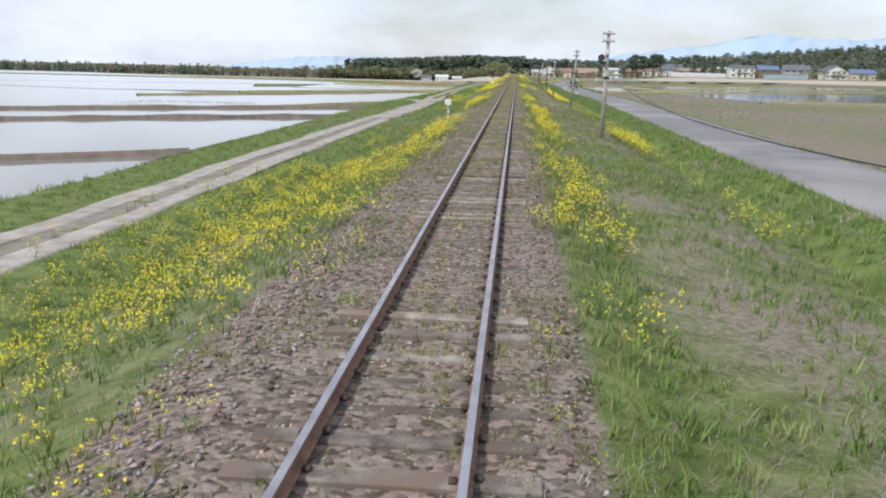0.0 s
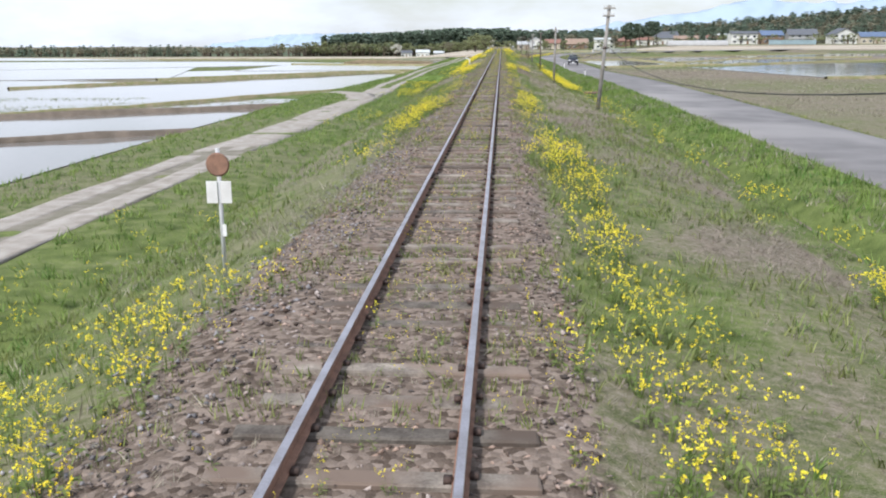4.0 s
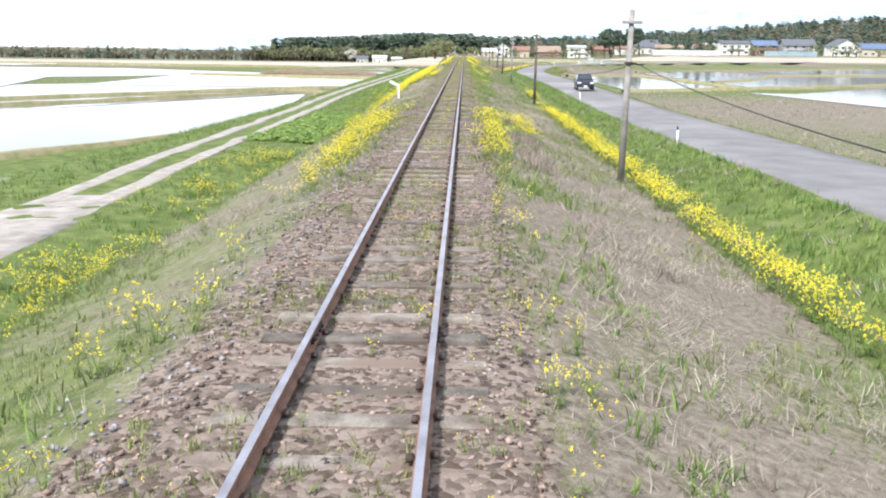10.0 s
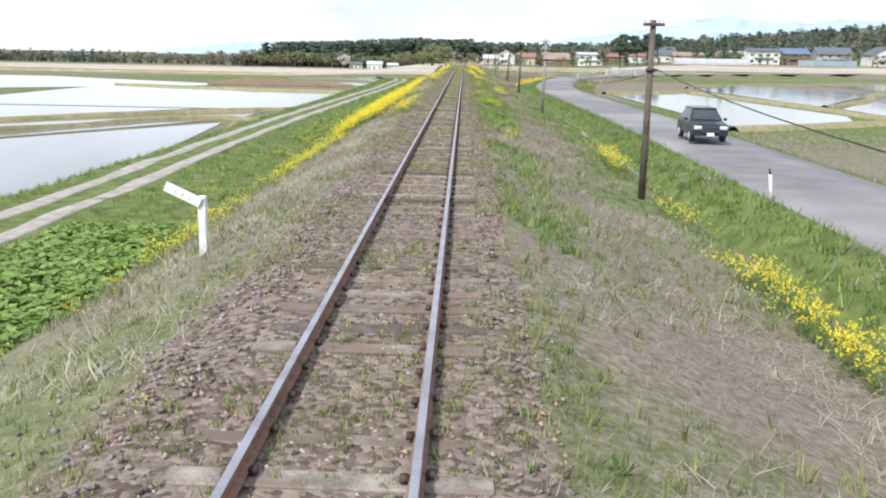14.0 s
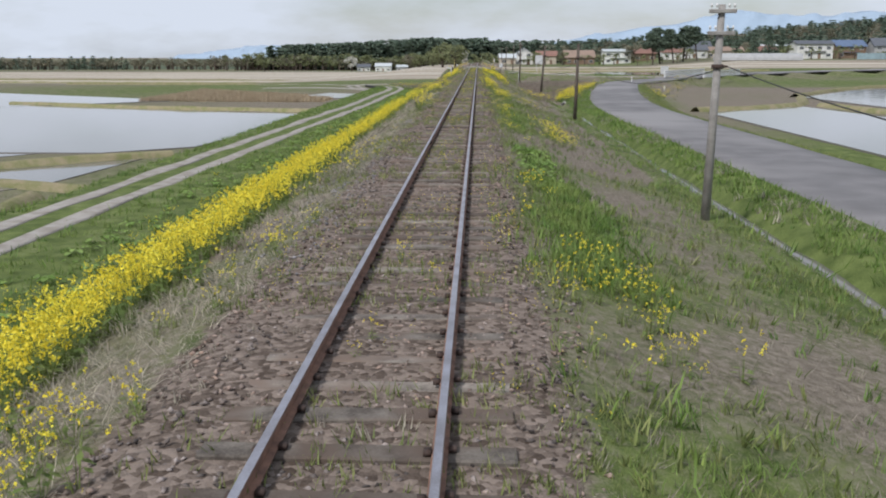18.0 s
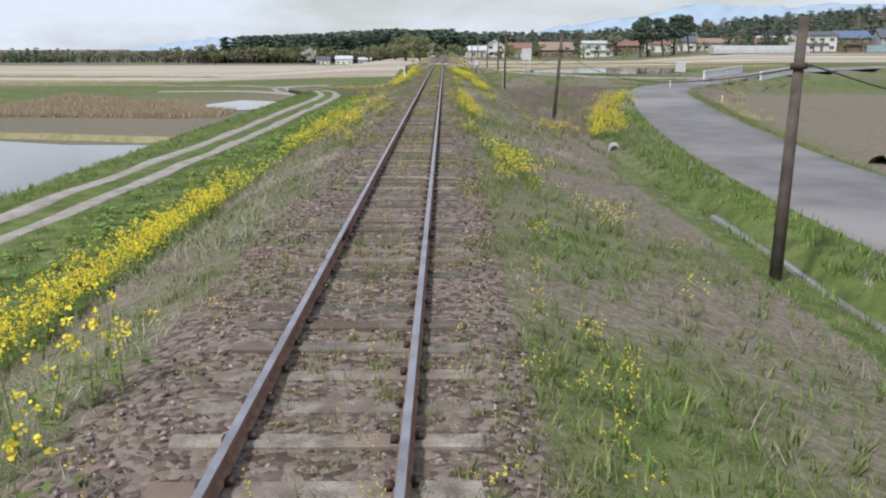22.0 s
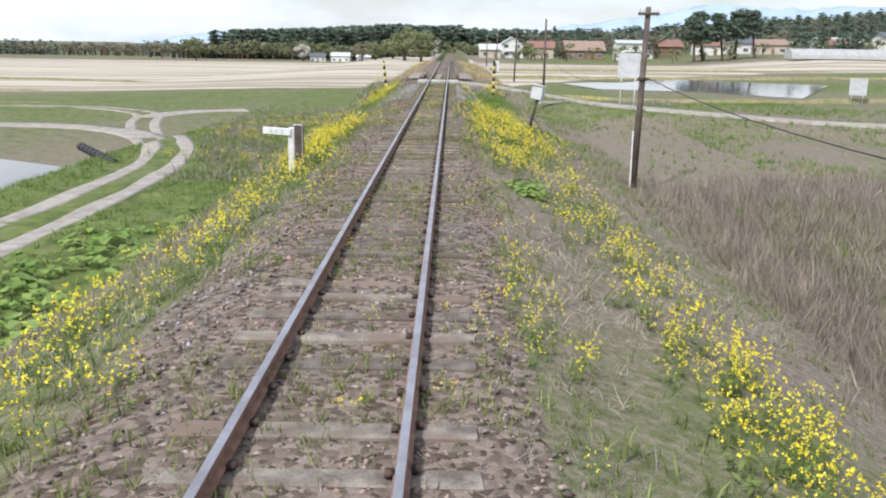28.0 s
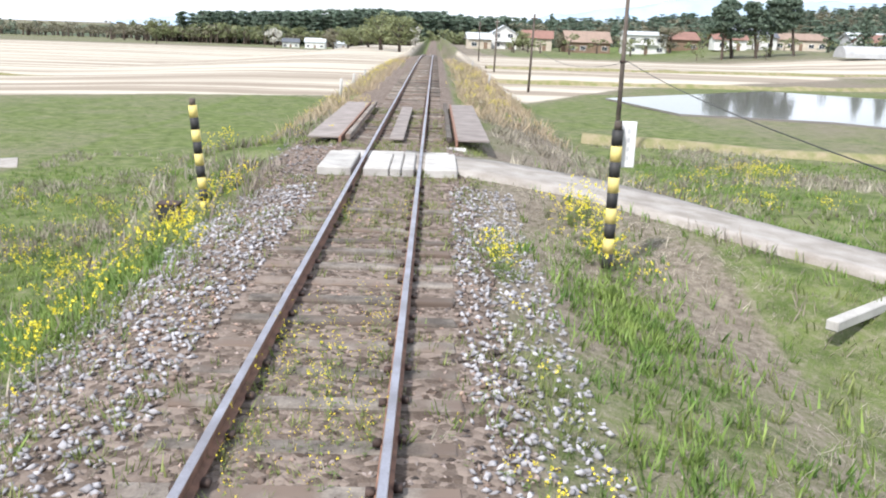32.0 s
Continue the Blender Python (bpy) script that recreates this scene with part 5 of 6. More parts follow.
def tree_shape(kind, seed, detail=1.0, leaf=1.0):
    """Unit tree, 1 m tall: (wood verts, tris), (crown verts, tris)."""
    r = np.random.default_rng(seed)
    wood, crown = [], []
    if kind == "cedar":
        wood.append((*trunk([(0, 0, 0), (0.004, 0, 0.5), (0, 0, 0.97)], [0.016, 0.011, 0.002]), 0))
        for z in np.linspace(0.10, 0.96, max(7, int(11 * detail))):
            v, f = clump(r, int((26 - 18 * z) * detail) + 4, 0.19 * (1.06 - z) + 0.02, 0.036 * leaf, 0.4)
            crown.append((v + [r.normal(0, 0.01), r.normal(0, 0.01), z], f, 0))
    elif kind == "pine":
        bend = r.uniform(-0.05, 0.05, 2)
        wood.append((*trunk([(0, 0, 0), (bend[0], bend[1], 0.5), (bend[0] * 2, bend[1] * 2, 0.9)], [0.02, 0.014, 0.005]), 0))
        for k in range(int(16 * detail)):
            z = r.uniform(0.42, 0.96)
            a = r.uniform(0, 6.28)
            out = 0.20 * (1.2 - z) * r.uniform(0.4, 1.2)
            q = np.array([bend[0] * 2 * z + out * np.cos(a), bend[1] * 2 * z + out * np.sin(a), z])
            wood.append((*trunk([(bend[0] * 1.6 * z, bend[1] * 1.6 * z, z - 0.06), tuple(q)], [0.006, 0.002], 4), 0))
            v, f = clump(r, int(40 * detail), 0.10, 0.028 * leaf, 0.5)
            crown.append((v + q, f, 0))
    else:
        wood.append((*trunk([(0, 0, 0), (0.01, 0, 0.28), (0.0, 0.01, 0.55)], [0.035, 0.025, 0.012]), 0))
        for k in range(int(11 * detail)):
            a, z = r.uniform(0, 6.28), r.uniform(0.28, 0.88)
            out = 0.30 * np.sin(np.pi * (z - 0.1)) * r.uniform(0.5, 1.0)
            q = np.array([out * np.cos(a), out * np.sin(a), z])
            wood.append((*trunk([(0, 0, max(0.2, z - 0.28)), tuple(q)], [0.012, 0.003], 4), 0))
            v, f = clump(r, int(34 * detail), 0.15, 0.032 * leaf, 0.85)
            crown.append((v + q, f, 0))
    return merge(wood), merge(crown)


def tree(kind, x, y, tall, label, leaf, seed, wide=1.0):
    z = float(plain(x, y)) - 0.1
    p = thing("tree", label, "tree", x, y, z, "single trees")
    p.rotation_euler = (0, 0, seed * 1.3)
    (wv, wf, wm), (cv, cf, cm) = tree_shape(kind, seed, 1.6)
    s = np.array([tall * wide, tall * wide, tall])
    obj("trunk", fast_mesh("trunk", wv * s, wf, [M["bark"]]), p)
    obj("crown", fast_mesh("crown", cv * s, cf, [M[leaf]]), p)
    return p


for k, (kind, x, y, tall, label, leaf, wide) in enumerate((
        ("broad", -9, 560, 10, "round pale green tree beside the railway", "broad", 1.5), ("broad", -15, 575, 11, "round pale green tree beside the railway", "broad", 1.6), ("broad", -21, 606, 8.5, "spring-green tree beside the railway", "broad", 1.5), ("broad", -27, 600, 7.5, "spring-green tree beside the railway", "broad", 1.5), ("broad", -5.5, 598, 7.5, "small tree in white blossom beside the track", "blossom", 0.8), ("broad", -33, 612, 7, "budding tree beside the railway", "bare", 1.5),
        ("broad", -95, 850, 12, "tree in white blossom before the farmhouses", "blossom", 1.3), ("broad", -48, 850, 10, "spring-green tree before the wood", "broad", 1.1), ("broad", -150, 800, 14, "lone broad green tree in the fields", "broad", 0.9),
        ("pine", 67, 520, 12.5, "tall dark pine with a bare trunk", "pine", 1.5), ("pine", 70.5, 524, 13.5, "tall dark pine with a bare trunk", "pine", 1.5), ("pine", 74.5, 519, 13, "tall dark pine with a bare trunk", "pine", 1.5), ("pine", 79, 523, 13.5, "tall dark pine with a bare trunk", "pine", 1.5), ("pine", 83.5, 520, 12.5, "tall dark pine with a bare trunk", "pine", 1.4),
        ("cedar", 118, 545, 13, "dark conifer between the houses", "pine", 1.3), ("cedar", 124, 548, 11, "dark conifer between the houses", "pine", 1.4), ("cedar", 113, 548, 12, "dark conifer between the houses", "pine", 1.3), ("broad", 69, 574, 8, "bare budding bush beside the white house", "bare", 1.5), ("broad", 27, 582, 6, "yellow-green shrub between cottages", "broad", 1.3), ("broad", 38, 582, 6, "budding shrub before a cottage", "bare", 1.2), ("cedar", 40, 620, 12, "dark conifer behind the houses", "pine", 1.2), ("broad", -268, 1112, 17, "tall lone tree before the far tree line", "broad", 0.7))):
    tree(kind, x, y, tall, label, leaf, 40 + k, wide)


def wood_stuff(name, label, kinds, spots, tall, leaf, wide=1.0):
    """A far wood, all trees in one mesh."""
    shapes = []
    for k in range(4):
        (wv, wf, wm), (cv, cf, cm) = tree_shape(kinds, 200 + k, 0.42, 1.9)
        shapes.append(merge([(wv, wf, 0), (cv, cf, 1)]))
    n = len(spots)
    size = np.stack([tall * wide, tall * wide, tall], 1)
    v, f, m = scatter(shapes, spots, RNG.uniform(0, 6.28, n), size)
    return obj(name, fast_mesh(name, v, f, [M["bark"], M[leaf]], m), None, label, "woods", "stuff")


def wood_spots(x0, x1, y0, y1, n, ground=None):
    x, y = RNG.uniform(x0, x1, n), RNG.uniform(y0, y1, n)
    z = plain(x, y) - 0.2 if ground is None else ground(x, y)
    return np.stack([x, y, z], 1)


s = wood_spots(-205, 70, 955, 985, 230, lambda x, y: np.maximum(plain(x, y), -15))
wood_stuff("wood_edge", "spring-green and budding trees along the edge of the pine wood", "broad", s, RNG.uniform(8, 16, len(s)), "broad", 1.4)
RISE = [-16, -14, -11.5, -7, -7, -8, -10]
rise = lambda x, y: -16.3 + (np.interp(x, np.linspace(-260, 150, 7), RISE) + 16) * np.sin(np.clip((y - 940) / 110, 0, 1) * np.pi / 2)
s = wood_spots(-192, 10, 990, 1055, 520, rise)
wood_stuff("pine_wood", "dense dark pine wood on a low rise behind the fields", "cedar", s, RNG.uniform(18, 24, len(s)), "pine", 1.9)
s = wood_spots(8, 130, 990, 1055, 300, rise)
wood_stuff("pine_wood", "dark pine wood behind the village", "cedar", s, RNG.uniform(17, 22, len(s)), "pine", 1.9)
s = np.concatenate([wood_spots(-1100, -225, 1080, 1200, 420), wood_spots(-240, -20, 955, 985, 60)])
wood_stuff("hedgerow_wood", "long line of bare and budding trees along the plain", "broad", s, RNG.uniform(9, 14, len(s)), "bare", 1.9)
s = np.concatenate([wood_spots(-1100, -380, 1060, 1200, 200), wood_spots(-900, -600, 1000, 1040, 20)])
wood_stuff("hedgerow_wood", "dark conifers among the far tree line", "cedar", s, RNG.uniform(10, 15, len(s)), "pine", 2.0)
s = np.concatenate([wood_spots(15, 225, 600, 650, 90), wood_spots(20, 215, 545, 600, 70), wood_spots(60, 210, 512, 532, 30)])
wood_stuff("village_shrubs", "shrubs and budding trees between the village houses", "broad", s, RNG.uniform(2.5, 6, len(s)), "broad", 1.5)
s = wood_spots(95, 225, 552, 650, 50)
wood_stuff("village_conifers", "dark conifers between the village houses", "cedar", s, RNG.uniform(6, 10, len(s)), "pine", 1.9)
HILL = [0, 13, 28, 38, 42, 44, 46, 48]
hill_top = lambda x: np.interp(x, np.linspace(60, 1300, 8), HILL)
slope_right = lambda x, y: -4.5 + (hill_top(x) + 4) * np.sin(np.clip((y - 660) / 420, 0, 1) * np.pi / 2)
s = wood_spots(60, 760, 665, 1085, 1000, slope_right)
wood_stuff("hill_wood", "mixed budding wood on the hill behind the village", "broad", s, RNG.uniform(7, 10, len(s)), "bare", 2.8)
s = wood_spots(60, 760, 665, 1085, 1000, slope_right)
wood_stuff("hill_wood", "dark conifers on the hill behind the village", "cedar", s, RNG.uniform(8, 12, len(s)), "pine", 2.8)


def ridge_mesh(name, label, x0, x1, y, base, tops, material, deep, seed, rough):
    xs = np.linspace(x0, x1, 160)
    h = np.interp(np.linspace(0, 1, 160), np.linspace(0, 1, len(tops)), tops) + rough * (bumps(xs, xs * 0, (x1 - x0) / 40, seed) + 0.5 * bumps(xs, xs * 0, (x1 - x0) / 120, seed + 1))
    rows = []
    for k, t in enumerate(np.linspace(0, 1, 9)):
        up = math.sin(t * math.pi / 2 * 1.0)
        rows.append(np.stack([xs, y + deep * t + 0 * xs, base + (h - base) * up * (1 + 0.06 * bumps(xs, xs * 0 + k, (x1 - x0) / 60, seed + 5 + k) * (t < 1))], 1))
    rows.append(np.stack([xs, y + deep * 1.6 + 0 * xs, base + 0 * xs], 1))
    v = np.stack(rows, 0).reshape(-1, 3)
    w = 160
    i = (np.arange(len(rows) - 1)[:, None] * w + np.arange(w - 1)).ravel()
    f = np.concatenate([np.stack([i, i + 1, i + w + 1], 1), np.stack([i, i + w + 1, i + w], 1)])
    mesh = fast_mesh(name, v, f, [M[material]])
    for p in mesh.polygons:
        p.use_smooth = True
    return obj(name, mesh, None, label, "hill", "structure")


ridge_mesh("backdrop_hill", "wooded hill behind the village in light haze", 60, 1300, 660, -4, HILL, "far_hill", 420, 1, 1.0)
ridge_mesh("backdrop_hill", "low rise under the pine wood", -260, 150, 940, -16, RISE, "far_hill", 110, 3, 0.2)
ridge_mesh("backdrop_hill", "low wooded rise beyond the plain", -1500, 150, 1130, -25, [-12, -11, -10, -11, -9, -10, -8, -5, -4, -8], "far_hill", 300, 8, 1.0)
ridge_mesh("backdrop_hill", "far wooded hills", 120, 2200, 1500, -25, [-15, 10, 20, 26, 30, 32, 36, 40], "far_hill", 500, 21, 2)
# the ridges' blue is distance haze held in their material
ridge_mesh("backdrop_mountain", "mountain far behind the plain, coloured haze blue", -1500, -250, 3900, -80, [-50, -12, 6, 26, 34, 36, 38, 28, 0, -40], "mountain", 300, 31, 3)
ridge_mesh("backdrop_mountain", "mountains far behind the village, coloured haze blue", 200, 3000, 3900, -80, [20, 76, 116, 176, 156, 174, 176, 180, 190, 190], "mountain", 300, 41, 5)


# ---- ballast ----
def rock_shape(seed):
    r = np.random.default_rng(seed)
    bm = bmesh.new()
    for co in ((1, 0, 0.1), (-0.1, 1, 0), (-1, 0.1, 0), (0, -1, 0.1), (0.1, 0, 1), (0, 0.1, -1)):
        bm.verts.new(co)
    bm.verts.ensure_lookup_table()
    for i in range(4):
        for k in (4, 5):
            bm.faces.new([bm.verts[q] for q in ((i, (i + 1) % 4, k) if k == 4 else ((i + 1) % 4, i, k))])
    bm.verts.index_update()
    v = np.array([q.co[:] for q in bm.verts]) * r.uniform(0.75, 1.35, (len(bm.verts), 1)) * [1.25, 0.9, 0.55]
    a = r.uniform(0, 6.28)
    v = v @ np.array([[1, 0, 0], [0, np.cos(a), -np.sin(a)], [0, np.sin(a), np.cos(a)]])
    f = np.array([[q.index for q in p.verts] for p in bm.faces])
    bm.free()
    return v, f, np.zeros(len(f), int)


ROCKS = [rock_shape(k) for k in range(7)]


def stones(name, label, material, n, x0, x1, y0, y1, small, big, keep=None):
    x, y = RNG.uniform(x0, x1, n), RNG.uniform(y0, y1, n)
    if keep is not None:
        ok = keep(x, y)
        x, y = x[ok], y[ok]
    z = height(x, y) + RNG.uniform(-0.01, 0.03, len(x))
    between = np.abs(x) < 1.06
    z = np.where(between, np.minimum(z, -0.185), z)
    s = RNG.uniform(small, big, len(x))
    v, f, m = scatter(ROCKS, np.stack([x, y, z], 1), RNG.uniform(0, 6.28, len(x)), s)
    return obj(name, fast_mesh(name, v, f, [M[material]]), None, label, "ballast", "stuff")


shoulder = lambda x, y: (x > -np.interp(y, [0, 60, 100, 300, 320], [2.4, 2.3, 1.9, 1.9, 2.4]) - 0.3 * bumps(x * 0, y, 4, 61)) & (x < 1.62 + 0.25 * bumps(x * 0, y, 3, 62))
stones("ballast", "grey-brown crushed stone ballast between and beside the sleepers", "stone", 112000, -2.6, 1.9, 2, 345, 0.013, 0.034, shoulder)
stones("ballast_shoulder", "paler grey stones along the ballast shoulder", "pale_stone", 14000, -3.0, -1.3, 2, 345, 0.018, 0.036, lambda x, y: (x > -2.75 - 0.2 * bumps(x * 0, y, 4, 63)) & ((y < 60) | (y > 315) | (bumps(x, y, 9, 64) > 0.1)))
stones("ballast_shoulder", "pale fresh stones near the crossing", "fresh_stone", 7000, -2.8, 2.2, 317, 330, 0.02, 0.042, lambda x, y: (np.abs(x) > 1.1))


# ---- grass ----
def tuft_shape(seed, blades=6, spread=0.10, bend=0.5, width=0.012, tall=1.0):
    r = np.random.default_rng(seed)
    vs, fs = [], []
    for k in range(blades):
        a, q = r.uniform(0, 6.28), r.uniform(0, 6.28)
        base = np.array([np.cos(a), np.sin(a), 0]) * spread * r.uniform(0, 1)
        out = np.array([np.cos(q), np.sin(q), 0]) * bend * r.uniform(0.3, 1.0)
        side = np.array([-np.sin(q), np.cos(q), 0]) * width * r.uniform(0.7, 1.4)
        h = tall * r.uniform(0.55, 1.05)
        s = len(vs)
        mid = base + out * 0.35 + [0, 0, h * 0.62]
        vs += [base - side, base + side, mid - side * 0.8, mid + side * 0.8, base + out + [0, 0, h]]
        fs += [(s, s + 1, s + 3), (s, s + 3, s + 2), (s + 2, s + 3, s + 4)]
    return np.array(vs), np.array(fs), np.zeros(len(fs), int)


def blades(seed, n=6, spread=0.6, bend=0.5, width=0.06):
    """A light tuft of single-faced blades for grass farther off."""
    r = np.random.default_rng(seed)
    vs, fs = [], []
    for k in range(n):
        a, q = r.uniform(0, 6.28, 2)
        foot = np.array([np.cos(a), np.sin(a), 0]) * spread * r.uniform(0, 1)
        side = np.array([-np.sin(q), np.cos(q), 0]) * width
        vs += [foot - side, foot + side, foot + np.array([np.cos(q), np.sin(q), 0]) * bend * r.uniform(0.2, 1) + [0, 0, r.uniform(0.5, 1.05)]]
        fs.append((3 * k, 3 * k + 1, 3 * k + 2))
    return np.array(vs), np.array(fs), np.zeros(n, int)


FAR_TUFTS = [blades(90 + k) for k in range(6)]
TUFTS = [tuft_shape(k, 6, 0.5, 0.6, 0.042) for k in range(5)]
STALKS = [tuft_shape(20 + k, 5, 0.60, 0.45, 0.022) for k in range(5)]


def grow(name, label, material, shapes, x, y, low, high, category="grass", lean=0.25):
    clear = away(LANE_LINE, x, y) > 1.12
    x, y = x[clear], y[clear]
    z = height(x, y) - 0.02
    n = len(x)
    size = RNG.uniform(low, high, n)
    v, f, m = scatter(shapes, np.stack([x, y, z], 1), RNG.uniform(0, 6.28, n), size, RNG.normal(0, lean, (n, 2)))
    return obj(name, fast_mesh(name, v, f, [M[material]]), None, label, category, "stuff")


def spread(n, x0, x1, y0, y1, chance):
    x, y = RNG.uniform(x0, x1, n), RNG.uniform(y0, y1, n)
    ok = RNG.uniform(0, 1, n) < chance(x, y)
    return x[ok], y[ok]


patchy = lambda x, y, step, seed, level=0.0, soft=0.5: np.clip((bumps(x, y, step, seed) - level) / soft + 0.5, 0, 1)
off_track = lambda x, y: (away(FARM_LINE, x, y) > 1.35) & (away(FORK_LINE, x, y) > 1.3) & (away(LANE_LINE, x, y) > 1.15)
x, y = spread(24000, -16.5, -6.0, 8, 340, lambda x, y: 0.85 * off_track(x, y))
grow("grass", "fresh green grass on the flat below the left bank", "grass", FAR_TUFTS, x, y, 0.14, 0.32)
x, y = spread(30000, -6.6, -2.1, 4, 340, lambda x, y: patchy(x, y, 4, 71, 0.0, 0.8) * np.interp(y, [0, 60, 150, 180, 300, 340], [1, 0.9, 0.6, 0.4, 0.5, 0.8]))
grow("grass", "meadow grass on the left slope", "meadow", TUFTS, x, y, 0.08, 0.2)
x, y = spread(22000, -6.8, -2.0, 4, 340, lambda x, y: patchy(x, y, 3.4, 72, 0.15, 0.6) * np.interp(y, [0, 40, 70, 150, 300, 340], [0.5, 0.6, 1, 1, 1, 0.6]))
grow("dry_grass", "dry straw-coloured grass on the left slope", "straw", STALKS, x, y, 0.10, 0.24, lean=0.6)
x, y = spread(26000, 7.15, 12.2, 4, 300, lambda x, y: 0.95 * (np.abs(x - 7.72) > 0.42) * (away(ROAD_LINE, x, y) > 2.45) * (x < np.interp(y, ROAD_LINE[:, 1], ROAD_LINE[:, 0])))
grow("grass", "lush green grass on the bank of the road", "grass", FAR_TUFTS, x, y, 0.12, 0.38)
x, y = spread(32000, 1.5, 7.3, 4, 330, lambda x, y: patchy(x, y, 2.2, 73, 0.0, 1.0) * np.interp(y, [0, 60, 100, 165, 175, 240, 262, 330], [0.8, 0.7, 0.6, 0.6, 0.9, 0.5, 0.25, 0.55]))
grow("grass", "meadow grass on the right slope", "meadow", TUFTS, x, y, 0.08, 0.24)
x, y = spread(30000, 1.6, 7.4, 4, 332, lambda x, y: patchy(x, y, 2.2, 73, -0.25, -0.7) * np.interp(y, [0, 60, 100, 165, 175, 240, 262, 330], [0.7, 0.8, 1, 1, 0.6, 0.7, 1, 0.8]))
grow("dry_grass", "matted dry grass on the right slope", "straw", STALKS, x, y, 0.06, 0.15, lean=0.8)
x, y = spread(18000, 6.0, 16, 256, 303, lambda x, y: (away(ROAD_LINE, x, y) > 3.4) * (x < np.interp(y, ROAD_LINE[:, 1], ROAD_LINE[:, 0])) * patchy(x, y, 8, 74, -0.4, 0.8) * (away(LANE_LINE, x, y) > 2.2))
grow("dead_brush", "brown dead brush in the low wet ground", "brush", STALKS, x, y, 0.12, 0.34, "brush", 0.5)
TWIGS = [tuft_shape(120 + k, 9, 0.45, 0.5, 0.007) for k in range(6)]
x, y = spread(11000, 6.2, 17, 262, 304, lambda x, y: (away(ROAD_LINE, x, y) > 4.2) * (x < np.interp(y, ROAD_LINE[:, 1], ROAD_LINE[:, 0])) * patchy(x, y, 5, 174, -0.3, 0.7) * (away(LANE_LINE, x, y) > 3.0) * ease(5.0, 6.6, x))
grow("dead_brush", "waist-high bare brown twigs in the low wet ground", "brush", TWIGS, x, y, 0.3, 0.75, "brush", 0.3)
x, y = spread(14000, 2.2, 30, 304, 352, lambda x, y: np.where((y > 320) | (x > 12), 1.0, 0.25) * patchy(x, y, 6, 75, -0.2, 0.8) * (away(LANE_LINE, x, y) > 1.2) * (away(ROAD_LINE, x, y) > 2.6))
grow("grass", "green grass round the crossing lane", "grass", FAR_TUFTS, x, y, 0.12, 0.30)
x, y = spread(60000, 12.5, 34, 4, 318, lambda x, y: (away(ROAD_LINE, x, y) > 2.4) * (away(ROAD_LINE, x, y) < 5.2) * (x > np.interp(y, ROAD_LINE[:, 1], ROAD_LINE[:, 0])) * 0.9)
grow("grass", "grass along the outer edge of the road", "meadow", FAR_TUFTS, x, y, 0.1, 0.26)
x, y = spread(72000, -2.6, 2.0, 3, 345, lambda x, y: patchy(x, y, 1.3, 76, 0.0, 0.7) * np.interp(y, [0, 60, 120, 180, 260, 330], [0.7, 0.9, 1, 0.9, 1, 1]))
grow("track_weeds", "small green weeds between the rails", "meadow", FAR_TUFTS, x, y, 0.06, 0.17, "weeds")
x, y = spread(30000, -2.7, 2.1, 3, 345, lambda x, y: patchy(x, y, 1.1, 78, 0.1, 0.6) * np.where(np.abs(x) > 1.1, 1, 0.6))
grow("dry_weeds", "dead straw caught in the ballast", "straw", FAR_TUFTS, x, y, 0.05, 0.13, "weeds", 0.6)
x, y = spread(15000, -46, -20, 296, 329, lambda x, y: (y > 297 + 0.1 * np.abs(x + 24)) * (y < 308 + 0.8 * np.maximum(0, -20 - x)) * (np.hypot((x + 20) / 5, (y - 312) / 7) > 1) * 1.0)
grow("reed_bed", "tall pale dry reeds behind the pond", "reed", FAR_TUFTS, x, y, 0.4, 0.8, "reeds", 0.1)
x, y = spread(9000, -16, -2.4, 306, 352, lambda x, y: 0.9 * (away(FARM_LINE, x, y) > 1.4) * (x < -2.4 - 1.2 * (y < 330)))
grow("grass", "lush grass beside the level crossing", "grass", FAR_TUFTS, x, y, 0.1, 0.26)
x, y = spread(5000, -60, -17.4, 110, 140, lambda x, y: patchy(x, y, 7, 77, -0.2, 0.8) * (away(FORK_LINE, x, y) > 1.4))
grow("grass", "rough grass on the fallow field", "meadow", FAR_TUFTS, x, y, 0.15, 0.34)


THATCH = [blades(50 + k, 5, 0.9, 0.9, 0.035) for k in range(6)]
x, y = spread(60000, 1.3, 7.4, 3, 330, lambda x, y: 0.4 + 0.6 * patchy(x, y, 2.2, 83, 0.0, 0.6))
grow("thatch", "short matted grey-brown dead grass on the right slope", "twig", THATCH, x, y, 0.06, 0.14, lean=0.5)
x, y = spread(46000, -6.6, -1.5, 3, 330, lambda x, y: (0.3 + 0.7 * patchy(x, y, 2.2, 84, 0.0, 0.6)) * np.interp(y, [0, 100, 150, 330], [0.5, 0.7, 1, 1]))
grow("thatch", "short matted grey-brown dead grass on the left slope", "straw", THATCH, x, y, 0.06, 0.14, lean=0.5)
x, y = spread(26000, 1.5, 7.3, 3, 330, lambda x, y: patchy(x, y, 2.2, 73, 0.1, 1.0) * np.interp(y, [0, 225, 245, 290, 305], [1, 1, 0.35, 0.35, 0.9]))
grow("grass", "short fresh grass on the right slope", "grass", THATCH, x, y, 0.08, 0.2, lean=0.3)


x, y = spread(16000, 15.5, 50, 96, 205, lambda x, y: (away(ROAD_LINE, x, y) > 3.5) * patchy(x, y, 6, 86, -0.4, 0.8) * np.exp(-(x - 16) / 18))
grow("dry_grass", "rough pale grass on the fallow field beside the road", "straw", FAR_TUFTS, x, y, 0.14, 0.34)

